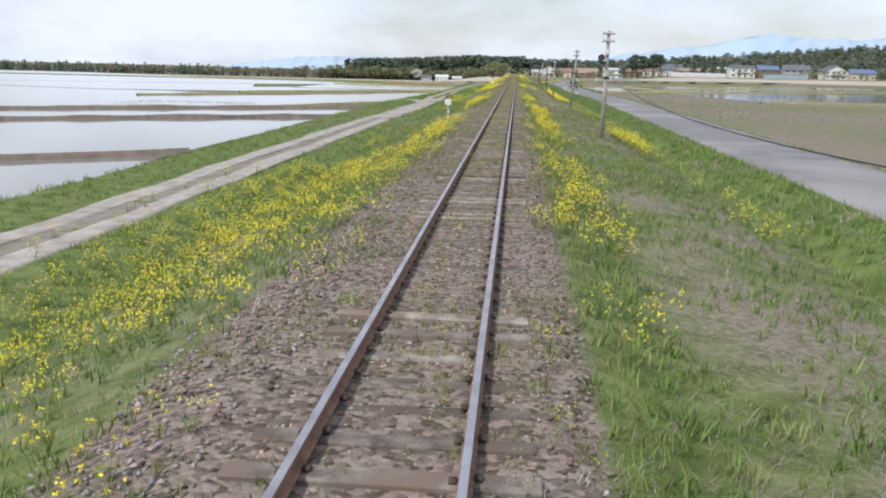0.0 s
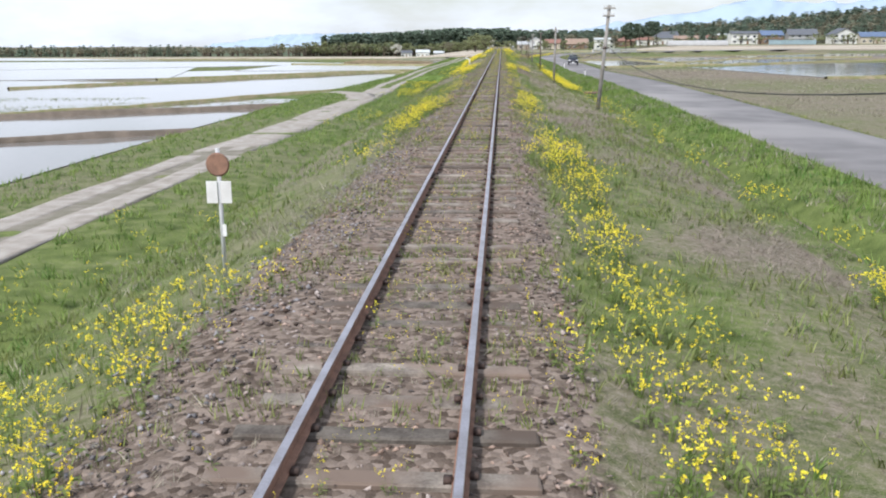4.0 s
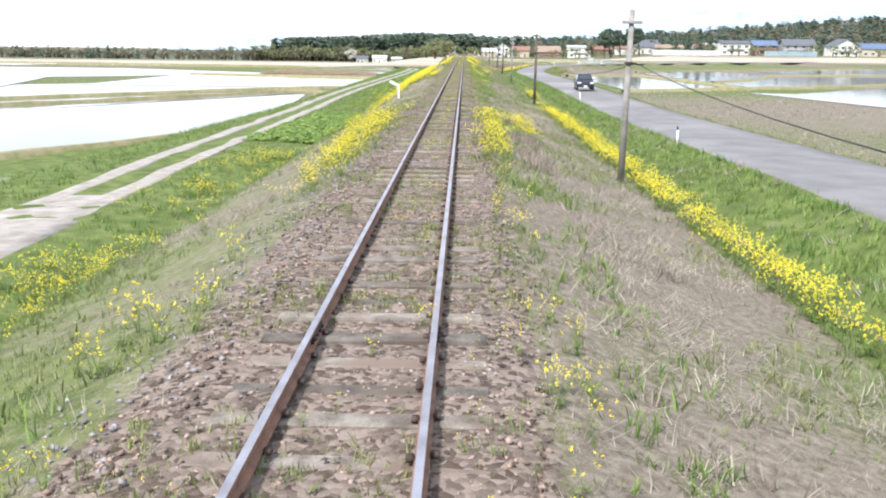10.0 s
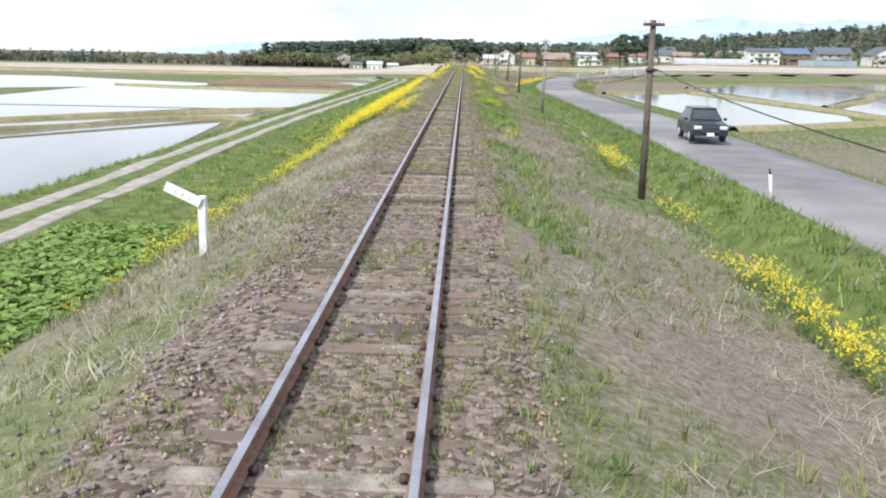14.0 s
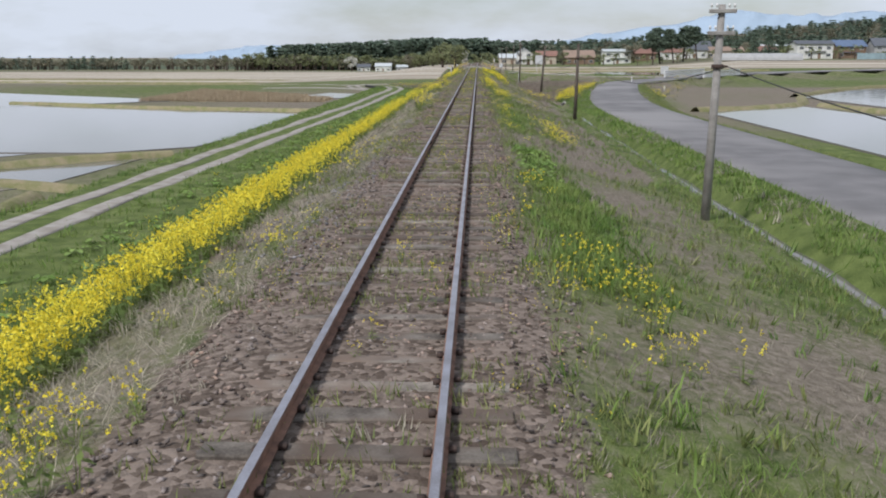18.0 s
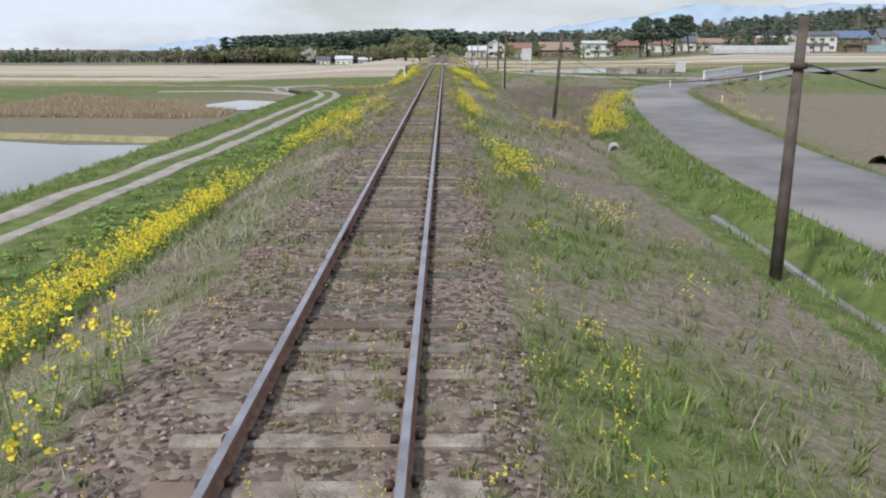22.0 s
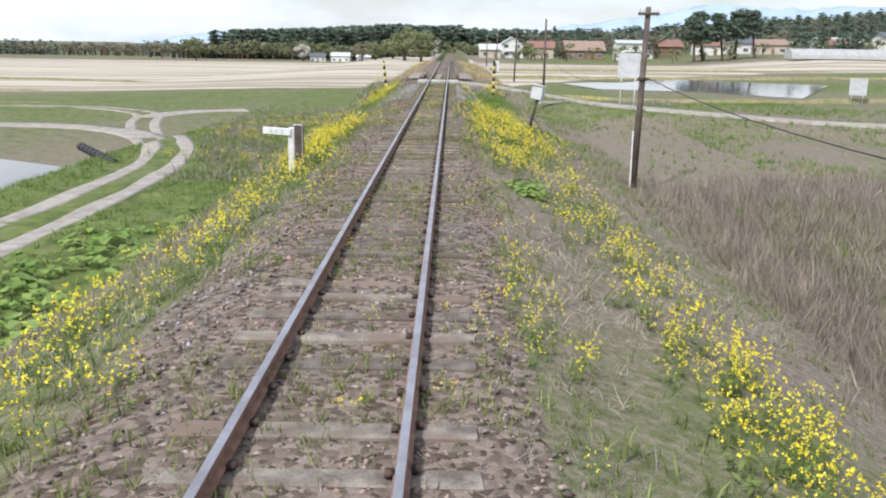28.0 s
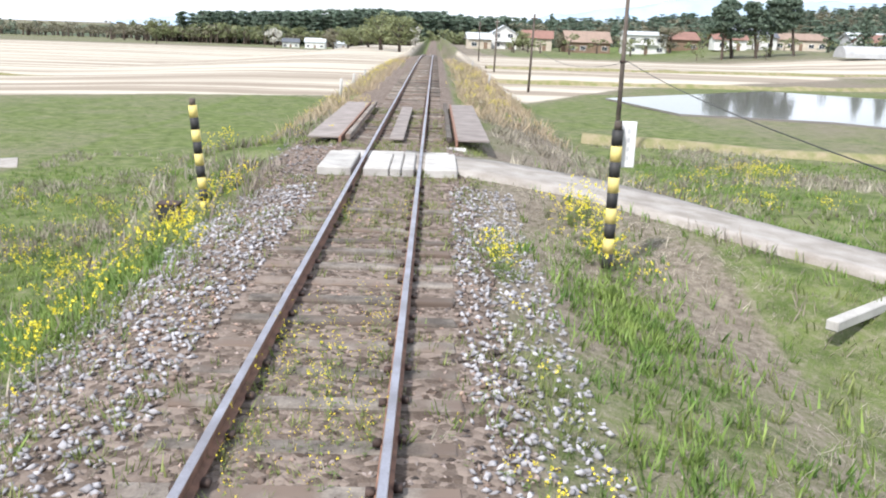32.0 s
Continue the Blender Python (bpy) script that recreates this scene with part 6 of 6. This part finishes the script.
x, y = spread(9000, 2.4, 6.0, 60, 330, lambda x, y: patchy(x, y, 1.5, 87, 0.75, 0.4))
grow("dead_stalks", "reddish-brown dead stalks on the right slope", "brush", STALKS, x, y, 0.12, 0.36, "stalks", 0.35)

x, y = spread(12000, 7.3, 12.2, 4, 300, lambda x, y: (np.abs(x - 7.72) > 0.42) * (away(ROAD_LINE, x, y) > 2.45) * (x < np.interp(y, ROAD_LINE[:, 1], ROAD_LINE[:, 0])) * patchy(x, y, 2.4, 88, 0.1, 0.7))
grow("dry_grass", "pale dead grass among the green on the road bank", "straw", FAR_TUFTS, x, y, 0.12, 0.32, lean=0.5)
x, y = spread(9000, -6.4, -2.4, 150, 330, lambda x, y: patchy(x, y, 1.5, 89, 0.6, 0.5))
grow("dead_stalks", "brown dead stalks on the left slope", "brush", STALKS, x, y, 0.12, 0.34, "stalks", 0.35)

x, y = spread(9000, -16, 16, 331, 356, lambda x, y: (np.abs(x) > 2.6) * patchy(x, y, 2.6, 95, 0.0, 0.8))
grow("dry_grass", "pale dead grass among the green beyond the crossing", "straw", FAR_TUFTS, x, y, 0.15, 0.4, lean=0.4)

x, y = spread(9000, -5.5, 5.5, 345, 405, lambda x, y: (np.abs(x) > 1.9) * patchy(x, y, 2.6, 97, -0.4, 0.8))
grow("dry_grass", "pale yellow dead grass on the bank beyond the bridge", "reed", STALKS, x, y, 0.25, 0.6, lean=0.4)

x, y = spread(1500, 2.4, 3.3, 119, 133, lambda x, y: patchy(x, y, 1.8, 98, -0.2, 0.8))
grow("dead_stalks", "reddish-brown dead stalks beside the flowers", "brush", STALKS, x, y, 0.15, 0.4, "stalks", 0.3)

# long pale straw lying down the slopes
LYING = [tuft_shape(140 + k, 7, 0.8, 1.1, 0.013, 0.55) for k in range(6)]
x, y = spread(9000, 2.2, 6.9, 78, 178, lambda x, y: patchy(x, y, 2.6, 101, -0.1, 0.6))
grow("dry_grass", "long pale straw lying on the right slope", "pale_straw", LYING, x, y, 0.16, 0.36, lean=0.7)
x, y = spread(9000, -4.6, -1.8, 146, 240, lambda x, y: patchy(x, y, 2.4, 102, -0.2, 0.6))
grow("dry_grass", "long pale straw lying on the left slope", "pale_straw", LYING, x, y, 0.14, 0.34, lean=0.7)
x, y = spread(8000, 1.9, 5.6, 236, 332, lambda x, y: patchy(x, y, 2.4, 103, 0.0, 0.6))
grow("dry_grass", "long greyish straw lying on the right slope", "pale_straw", LYING, x, y, 0.14, 0.32, lean=0.7)
x, y = spread(6000, -5.5, -1.8, 240, 332, lambda x, y: patchy(x, y, 2.4, 104, 0.1, 0.6))
grow("dry_grass", "greyish dead stalks on the left slope", "twig", LYING, x, y, 0.16, 0.36, lean=0.6)
x, y = spread(7000, 2.4, 6.8, 3, 78, lambda x, y: patchy(x, y, 2.0, 105, 0.25, 0.5))
grow("dry_grass", "brown dead stalks lying on the right slope", "twig", LYING, x, y, 0.14, 0.34, lean=0.7)
x, y = spread(5000, -13, -2.2, 308, 346, lambda x, y: patchy(x, y, 2.8, 106, 0.0, 0.6) * off_track(x, y))
grow("dead_stalks", "brown twiggy stalks on the bank before the crossing", "twig", STALKS, x, y, 0.2, 0.5, "stalks", 0.4)

LUSH_A = (
    (1.9, 2.7, 4, 15, 260),
    (1.8, 4.2, 298, 328, 1500),
    (-4.4, -2.2, 296, 330, 1300),
    (1.9, 3.2, 176, 222, 1300),
    (2.0, 3.2, 60, 128, 1200),
    (1.75, 3.3, 190, 199.5, 1500),
    (-3.6, -2.5, 317, 327, 900),
    (2.5, 3.7, 317, 326, 900),
    (1.9, 3.6, 130, 141, 420),
    (4.6, 6.6, 26, 34, 260),
)
LUSH_B = (
    (2.0, 3.0, 36, 44, 200),
    (1.9, 3.0, 152, 168, 420),
    (4.5, 7.0, 176, 232, 900),
    (2.0, 3.4, 222, 245, 520),
    (5.5, 7.4, 64, 110, 520),
    (-4.0, -2.6, 84, 104, 380),
    (2.0, 2.9, 298, 316, 300),
    (4.0, 9.5, 326.5, 331, 420),
    (-6.5, -4.2, 20, 60, 700),
    (3.6, 6.6, 306, 314, 300),
    (-5.6, -2.4, 4, 26, 900),
    (-6.0, -2.4, 60, 92, 1100),
    (3.6, 6.8, 6, 32, 1300),
)
LUSH = LUSH_A + LUSH_B
for x0, x1, y0, y1, n in LUSH:
    x = RNG.normal((x0 + x1) / 2, (x1 - x0) / 3.2, n)
    y = RNG.uniform(y0, y1, n)
    ok = patchy(x, y, 2.0, int(y0) + 7, -0.3, 0.8) > RNG.uniform(0, 1, n)
    grow("grass_patch", "lush bright green grass patch on the railway bank", "grass", TUFTS, x[ok], y[ok], 0.10, 0.24)


# ---- broad-leaved plants ----
def leaf_shape(seed, leaves=6):
    r = np.random.default_rng(seed)
    vs, fs = [], []
    for k in range(leaves):
        a = r.uniform(0, 6.28)
        d = np.array([np.cos(a), np.sin(a), 0])
        s = np.array([-np.sin(a), np.cos(a), 0])
        q, h, w = d * r.uniform(0.15, 0.9), r.uniform(0.5, 1.0), r.uniform(0.35, 0.6)
        up = np.array([0, 0, 1.0])
        b = len(vs)
        vs += [q + up * h, q + d * w * 0.3 + s * w * 0.8 + up * (h + 0.05), q + d * w * 1.2 + s * w * 0.5 + up * (h - 0.12), q + d * w * 1.45 + up * (h - 0.22), q + d * w * 1.2 - s * w * 0.5 + up * (h - 0.12), q + d * w * 0.3 - s * w * 0.8 + up * (h + 0.05), q * 0.2 + s * 0.03, q * 0.2 - s * 0.03]
        fs += [(b, b + 1, b + 2), (b, b + 2, b + 3), (b, b + 3, b + 4), (b, b + 4, b + 5), (b, b + 6, b + 7)]
    return np.array(vs), np.array(fs), np.zeros(len(fs), int)


LEAVES = [leaf_shape(k) for k in range(5)]
for n, x0, x1, y0, y1, low, high, label in ((2600, -10.2, -6.6, 140, 163, 0.14, 0.26, "dense bed of broad butterbur leaves below the bank"), (500, -10, -6.2, 190, 262, 0.14, 0.26, "butterbur leaves among grass below the bank"), (260, 2.0, 3.3, 175.6, 181.5, 0.07, 0.15, "broad green leaves on the right slope"), (110, 1.9, 2.8, 199.5, 206, 0.09, 0.18, "broad green leaves along the ballast edge"), (60, 2.1, 2.7, 292.6, 293.9, 0.08, 0.2, "broad leaves beside the track"), (40, 1.9, 3.0, 128, 134, 0.1, 0.18, "broad leaves beside the track"), (300, -9, -6, 262, 300, 0.2, 0.4, "butterbur leaves below the bank")):
    x, y = RNG.uniform(x0, x1, n), RNG.uniform(y0, y1, n)
    grow("butterbur", label, "leaf", LEAVES, x, y, low, high, "plants", 0.1)


# ---- rape flowers ----
def rape_shape(seed, stems=9, heads=6):
    r = np.random.default_rng(seed)
    vs, fs, ms = [], [], []
    for k in range(stems):
        a = r.uniform(0, 6.28)
        foot = np.array([np.cos(a), np.sin(a), 0]) * 0.1 * r.uniform(0, 1)
        top = foot + np.array([np.cos(a), np.sin(a), 0]) * r.uniform(0.02, 0.34) + [0, 0, r.uniform(0.55, 1.0)]
        s = np.array([-np.sin(a), np.cos(a), 0]) * 0.008
        b = len(vs)
        vs += [foot - s, foot + s, top]
        fs.append((b, b + 1, b + 2))
        ms.append(0)
        t = r.uniform(0.08, 0.6)
        q = foot + (top - foot) * t
        d = r.normal(0, 1, 3) * [1, 1, 0.3]
        d /= np.linalg.norm(d)
        w = np.cross(d, [0, 0, 1]) * 0.04
        b = len(vs)
        vs += [q, q + d * 0.08 + w, q + d * 0.19 - [0, 0, 0.03], q + d * 0.08 - w]
        fs += [(b, b + 1, b + 2), (b, b + 2, b + 3)]
        ms += [0, 0]
        for j in range(heads):
            q = top + r.normal(0, 1, 3) * [0.019, 0.019, 0.024]
            n1, n2 = r.normal(0, 1, 3), r.normal(0, 1, 3)
            n1 /= np.linalg.norm(n1)
            n2 = np.cross(n1, n2)
            n2 /= np.linalg.norm(n2)
            e = 0.020 * r.uniform(0.7, 1.2)
            b = len(vs)
            vs += [q - n1 * e, q + n2 * e, q + n1 * e, q - n2 * e + np.cross(n1, n2) * e * 0.7]
            fs += [(b, b + 1, b + 2), (b, b + 2, b + 3)]
            ms += [1, 1]
    return np.array(vs), np.array(fs), np.array(ms)


RAPES = [rape_shape(k) for k in range(6)]
WEEDS = [rape_shape(70 + k, 4, 4) for k in range(5)]
# bands: middle x at the start and the end, half width, y from, to, plants a metre
SCATTERED, ALONG, THIN, DENSE = "scattered rape in bloom among meadow grass", "rape in bloom along the ballast edge", "thin rape in bloom beside the track", "dense yellow rape in bloom on the railway bank"
CLUMP = "clump of tall rape in bloom beside the ballast"
DITCH, GOLD, BEND = "yellow rape in bloom along the ditch", "dense golden band of rape in bloom below the left bank", "yellow rape in bloom below the road bend"
BANDS_A = (
    (-5.9, -6.0, 2.2, 4, 36, 19, SCATTERED),
    (-3.3, -3.0, 0.9, 9, 18, 8, SCATTERED),
    (-2.3, -2.4, 0.4, 8, 18, 7, ALONG),
    (-2.4, -2.6, 0.55, 20, 32, 13, ALONG),
    (-2.8, -2.7, 0.7, 32, 47, 24, DENSE),
    (-2.1, -1.9, 0.3, 34, 47, 4, THIN),
    (-7.6, -7.4, 0.9, 40, 60, 2.5, SCATTERED),
    (-2.3, -2.3, 0.5, 58, 66, 12, ALONG),
    (-2.4, -2.3, 0.4, 64, 71, 12, ALONG),
    (-2.3, -2.2, 0.5, 70.5, 75.5, 26, DENSE),
    (-1.7, -1.8, 0.3, 73, 90, 5, THIN),
    (-2.6, -2.0, 0.4, 77, 86, 7, ALONG),
    (-6.8, -6.6, 1.0, 76, 90, 3, SCATTERED),
)
BANDS_B = (
    (-2.1, -2.0, 0.4, 90, 104, 3, THIN),
    (-6.7, -7.0, 1.0, 104, 134, 8, SCATTERED),
    (-2.4, -2.3, 0.45, 104, 117, 9, ALONG),
    (-2.5, -2.6, 0.65, 117, 132, 30, DENSE),
    (-3.2, -4.6, 0.8, 132, 143, 13, DENSE),
    (-1.6, -1.6, 0.25, 134, 142, 3, THIN),
    (-5.0, -5.0, 0.8, 150, 171, 6, SCATTERED),
    (-5.2, -5.2, 1.0, 171, 178.5, 24, DENSE),
    (-7.6, -7.6, 1.2, 168, 215, 4, SCATTERED),
    (-4.8, -4.8, 0.5, 178.5, 183, 8, GOLD),
    (-4.6, -4.7, 1.0, 183, 208, 60, GOLD),
    (-2.2, -2.1, 0.45, 179, 186, 18, DENSE),
    (-2.1, -2.0, 0.35, 186, 193, 8, THIN),
    (-2.1, -2.0, 0.4, 199, 206, 9, ALONG),
)
BANDS_C = (
    (-4.8, -4.8, 0.65, 208, 240, 26, GOLD),
    (-7.2, -7.2, 1.1, 225, 250, 4, SCATTERED),
    (-1.9, -1.9, 0.35, 221.5, 225, 14, CLUMP),
    (-1.9, -1.9, 0.35, 239, 244, 9, ALONG),
    (-5.0, -5.2, 0.5, 240, 282, 6, GOLD),
    (-2.9, -2.7, 0.6, 244, 264, 14, DENSE),
    (-1.8, -1.8, 0.25, 246, 262, 4, THIN),
    (-2.6, -2.6, 0.5, 270, 281, 5, ALONG),
    (-2.6, -2.6, 0.55, 281, 299, 17, DENSE),
    (-2.75, -2.65, 0.65, 299, 305.5, 46, DENSE),
    (-1.6, -1.5, 0.3, 289, 312, 5, THIN),
    (-3.0, -2.9, 0.5, 316, 331, 14, ALONG),
    (-8.5, -10, 3.4, 312, 345, 9, SCATTERED),
)
BANDS_D = (
    (2.3, 2.3, 0.5, 4, 14, 5, ALONG),
    (2.2, 2.3, 0.5, 14, 28, 16, DENSE),
    (1.5, 1.5, 0.25, 14, 46, 4, THIN),
    (2.6, 2.4, 0.5, 30, 37, 5, ALONG),
    (2.3, 2.3, 0.5, 37, 56, 15, DENSE),
    (2.3, 2.3, 0.55, 56, 62, 22, DENSE),
    (2.0, 1.9, 0.4, 62, 72, 7, ALONG),
    (1.8, 2.0, 0.4, 72, 81, 14, ALONG),
    (1.6, 1.7, 0.35, 88, 118, 5, THIN),
    (1.7, 1.9, 0.4, 118, 134, 13, ALONG),
    (3.0, 3.3, 0.4, 126, 136, 7, SCATTERED),
    (2.4, 2.4, 0.5, 164, 172, 5, ALONG),
    (2.4, 2.0, 0.7, 185, 198, 3, SCATTERED),
)
BANDS_E = (
    (3.9, 3.8, 0.4, 210, 217, 15, DENSE),
    (2.0, 2.1, 0.3, 203, 231, 4, THIN),
    (3.7, 3.9, 0.5, 228, 234, 9, ALONG),
    (2.4, 2.4, 0.45, 235, 241, 18, DENSE),
    (1.8, 1.8, 0.35, 241, 251, 7, ALONG),
    (1.85, 1.8, 0.35, 251, 262, 14, ALONG),
    (1.6, 1.7, 0.3, 262, 290, 9, THIN),
    (3.3, 3.4, 0.5, 268, 281, 12, DENSE),
    (3.5, 3.5, 0.5, 281, 285, 34, DENSE),
    (3.4, 3.4, 0.45, 285, 296, 14, DENSE),
    (2.3, 2.4, 0.55, 294, 300, 15, DENSE),
    (2.4, 2.5, 0.75, 300, 312, 26, DENSE),
    (3.4, 3.2, 0.5, 299, 308, 14, DENSE),
    (4.3, 4.4, 0.4, 299, 306, 5, SCATTERED),
)
BANDS_F = (
    (1.6, 1.6, 0.3, 298, 312, 8, THIN),
    (1.65, 1.6, 0.2, 319, 326, 9, THIN),
    (3.3, 3.2, 0.3, 325, 330, 7, SCATTERED),
    (6.5, 6.5, 0.45, 18, 40, 6, DITCH),
    (6.6, 6.6, 0.5, 40, 50, 20, DITCH),
    (6.5, 6.5, 0.45, 50, 76, 8, DITCH),
    (6.5, 6.5, 0.5, 78, 90, 6, DITCH),
    (6.6, 6.6, 0.4, 96, 108, 3, DITCH),
    (6.6, 6.6, 0.45, 108, 156, 20, DITCH),
    (6.7, 6.7, 0.4, 156, 171, 5, DITCH),
    (6.7, 6.7, 0.4, 171, 177, 14, DITCH),
    (8.6, 10.4, 0.9, 259, 271, 30, BEND),
    (10.6, 14.6, 0.8, 271, 289, 18, BEND),
)
BANDS_G = (
    (5.4, 7.4, 0.8, 256, 262, 8, BEND),
    (18.5, 23.5, 0.9, 268, 288, 5, BEND),
    (25, 32, 1.2, 292, 314, 6, BEND),
    (-6, -7, 2.6, 334, 352, 6, SCATTERED),
    (7, 14, 1.6, 334, 350, 7, SCATTERED),
    (-3.4, -3.2, 0.9, 346, 400, 9, DENSE),
    (3.2, 3.2, 0.9, 346, 400, 8, DENSE),
)
BANDS = BANDS_A + BANDS_B + BANDS_C + BANDS_D + BANDS_E + BANDS_F + BANDS_G
SHARE = {SCATTERED: 2.2, ALONG: 0.75, THIN: 0.85, DENSE: 0.68, DITCH: 0.8, GOLD: 1.0, BEND: 0.7, CLUMP: 0.5}
TALLEST = {SCATTERED: 0.6, ALONG: 0.6, THIN: 0.42, DENSE: 0.62, DITCH: 0.7, GOLD: 0.95, BEND: 0.8, CLUMP: 0.95}
for a, b, half, y0, y1, dense, label in BANDS:
    n = int((y1 - y0) * dense * SHARE[label])
    y = RNG.uniform(y0, y1, n)
    x = np.interp(y, [y0, y1], [a, b]) + np.where(RNG.uniform(0, 1, n) < 0.7, RNG.uniform(-1, 1, n), RNG.normal(0, 1.1, n).clip(-2, 2)) * half
    ok = (patchy(x, y, 2.6, int(y0) + 90, 0.25, 0.5) > RNG.uniform(0, 0.8, n)) | ((dense > 12) & (RNG.uniform(0, 1, n) < 0.8)) | (RNG.uniform(0, 1, n) < 0.12)
    x, y = x[ok], y[ok]
    z = height(x, y) - 0.03
    v, f, m = scatter(RAPES, np.stack([x, y, z], 1), RNG.uniform(0, 6.28, len(x)), RNG.uniform(0.26 if TALLEST[label] < 0.65 else 0.42, TALLEST[label], len(x)), RNG.normal(0, 0.12, (len(x), 2)))
    obj("rape_flowers", fast_mesh("rape_flowers", v, f, [M["stem"], M["petal"]], m), None, label, "flowers", "stuff")

# low flowering weeds on the track bed: middle x, half width, y from, to, plants a metre
for a, half, y0, y1, dense in ((0, 0.42, 5, 70, 9), (0, 0.42, 70, 240, 9), (0, 0.44, 240, 312, 14), (0, 0.5, 312, 328, 34), (1.15, 0.4, 5, 120, 5), (-1.4, 0.5, 5, 90, 5), (-1.3, 0.5, 90, 300, 4.0), (1.3, 0.45, 120, 326, 6), (-1.6, 0.5, 300, 328, 6)):
    n = int((y1 - y0) * dense)
    y = RNG.uniform(y0, y1, n)
    x = a + RNG.uniform(-1, 1, n) * half
    ok = patchy(x, y, 3.1, int(y0) + 55, 0.0, 0.7) > RNG.uniform(0, 0.9, n)
    x, y = x[ok], y[ok]
    v, f, m = scatter(WEEDS, np.stack([x, y, np.minimum(height(x, y), -0.17) - 0.01], 1), RNG.uniform(0, 6.28, len(x)), RNG.uniform(0.10, 0.27, len(x)), RNG.normal(0, 0.15, (len(x), 2)))
    obj("flowering_weeds", fast_mesh("flowering_weeds", v, f, [M["stem"], M["petal"]], m), None, "small yellow-flowering weeds in the track bed", "weeds", "stuff")

# single plants between the rails and on the ballast
singles = []
for k, (v, f, m) in enumerate(RAPES):
    p = thing("rape_plant", "small rape plant in yellow bloom among the ballast", "flower", 0, 0, -50, "single rape plants")
    obj("stem", fast_mesh("stem", v, f[m == 0], [M["stem"]]), p)
    obj("blossom", fast_mesh("blossom", v, f[m == 1], [M["petal"]]), p)
    singles.append(p)
R2 = random.Random(11)
placed = 0
for k in range(290):
    y = R2.uniform(6, 322)
    x = R2.choice((R2.uniform(-0.4, 0.4), R2.uniform(-0.45, 0.45), R2.uniform(0.75, 1.7), R2.uniform(-2.3, -1.2)))
    src = singles[k % len(singles)]
    m = pose(x, y, lift((x, y)) - 0.03, 0, 0, R2.uniform(0, 360))
    s = R2.uniform(0.16, 0.34)
    if placed < len(singles):
        q = singles[placed]
        q.location, q.rotation_euler = m.translation, (0, 0, R2.uniform(0, 6))
    else:
        q = copy_thing(src, m)
    q.scale = (s, s, s)
    placed += 1
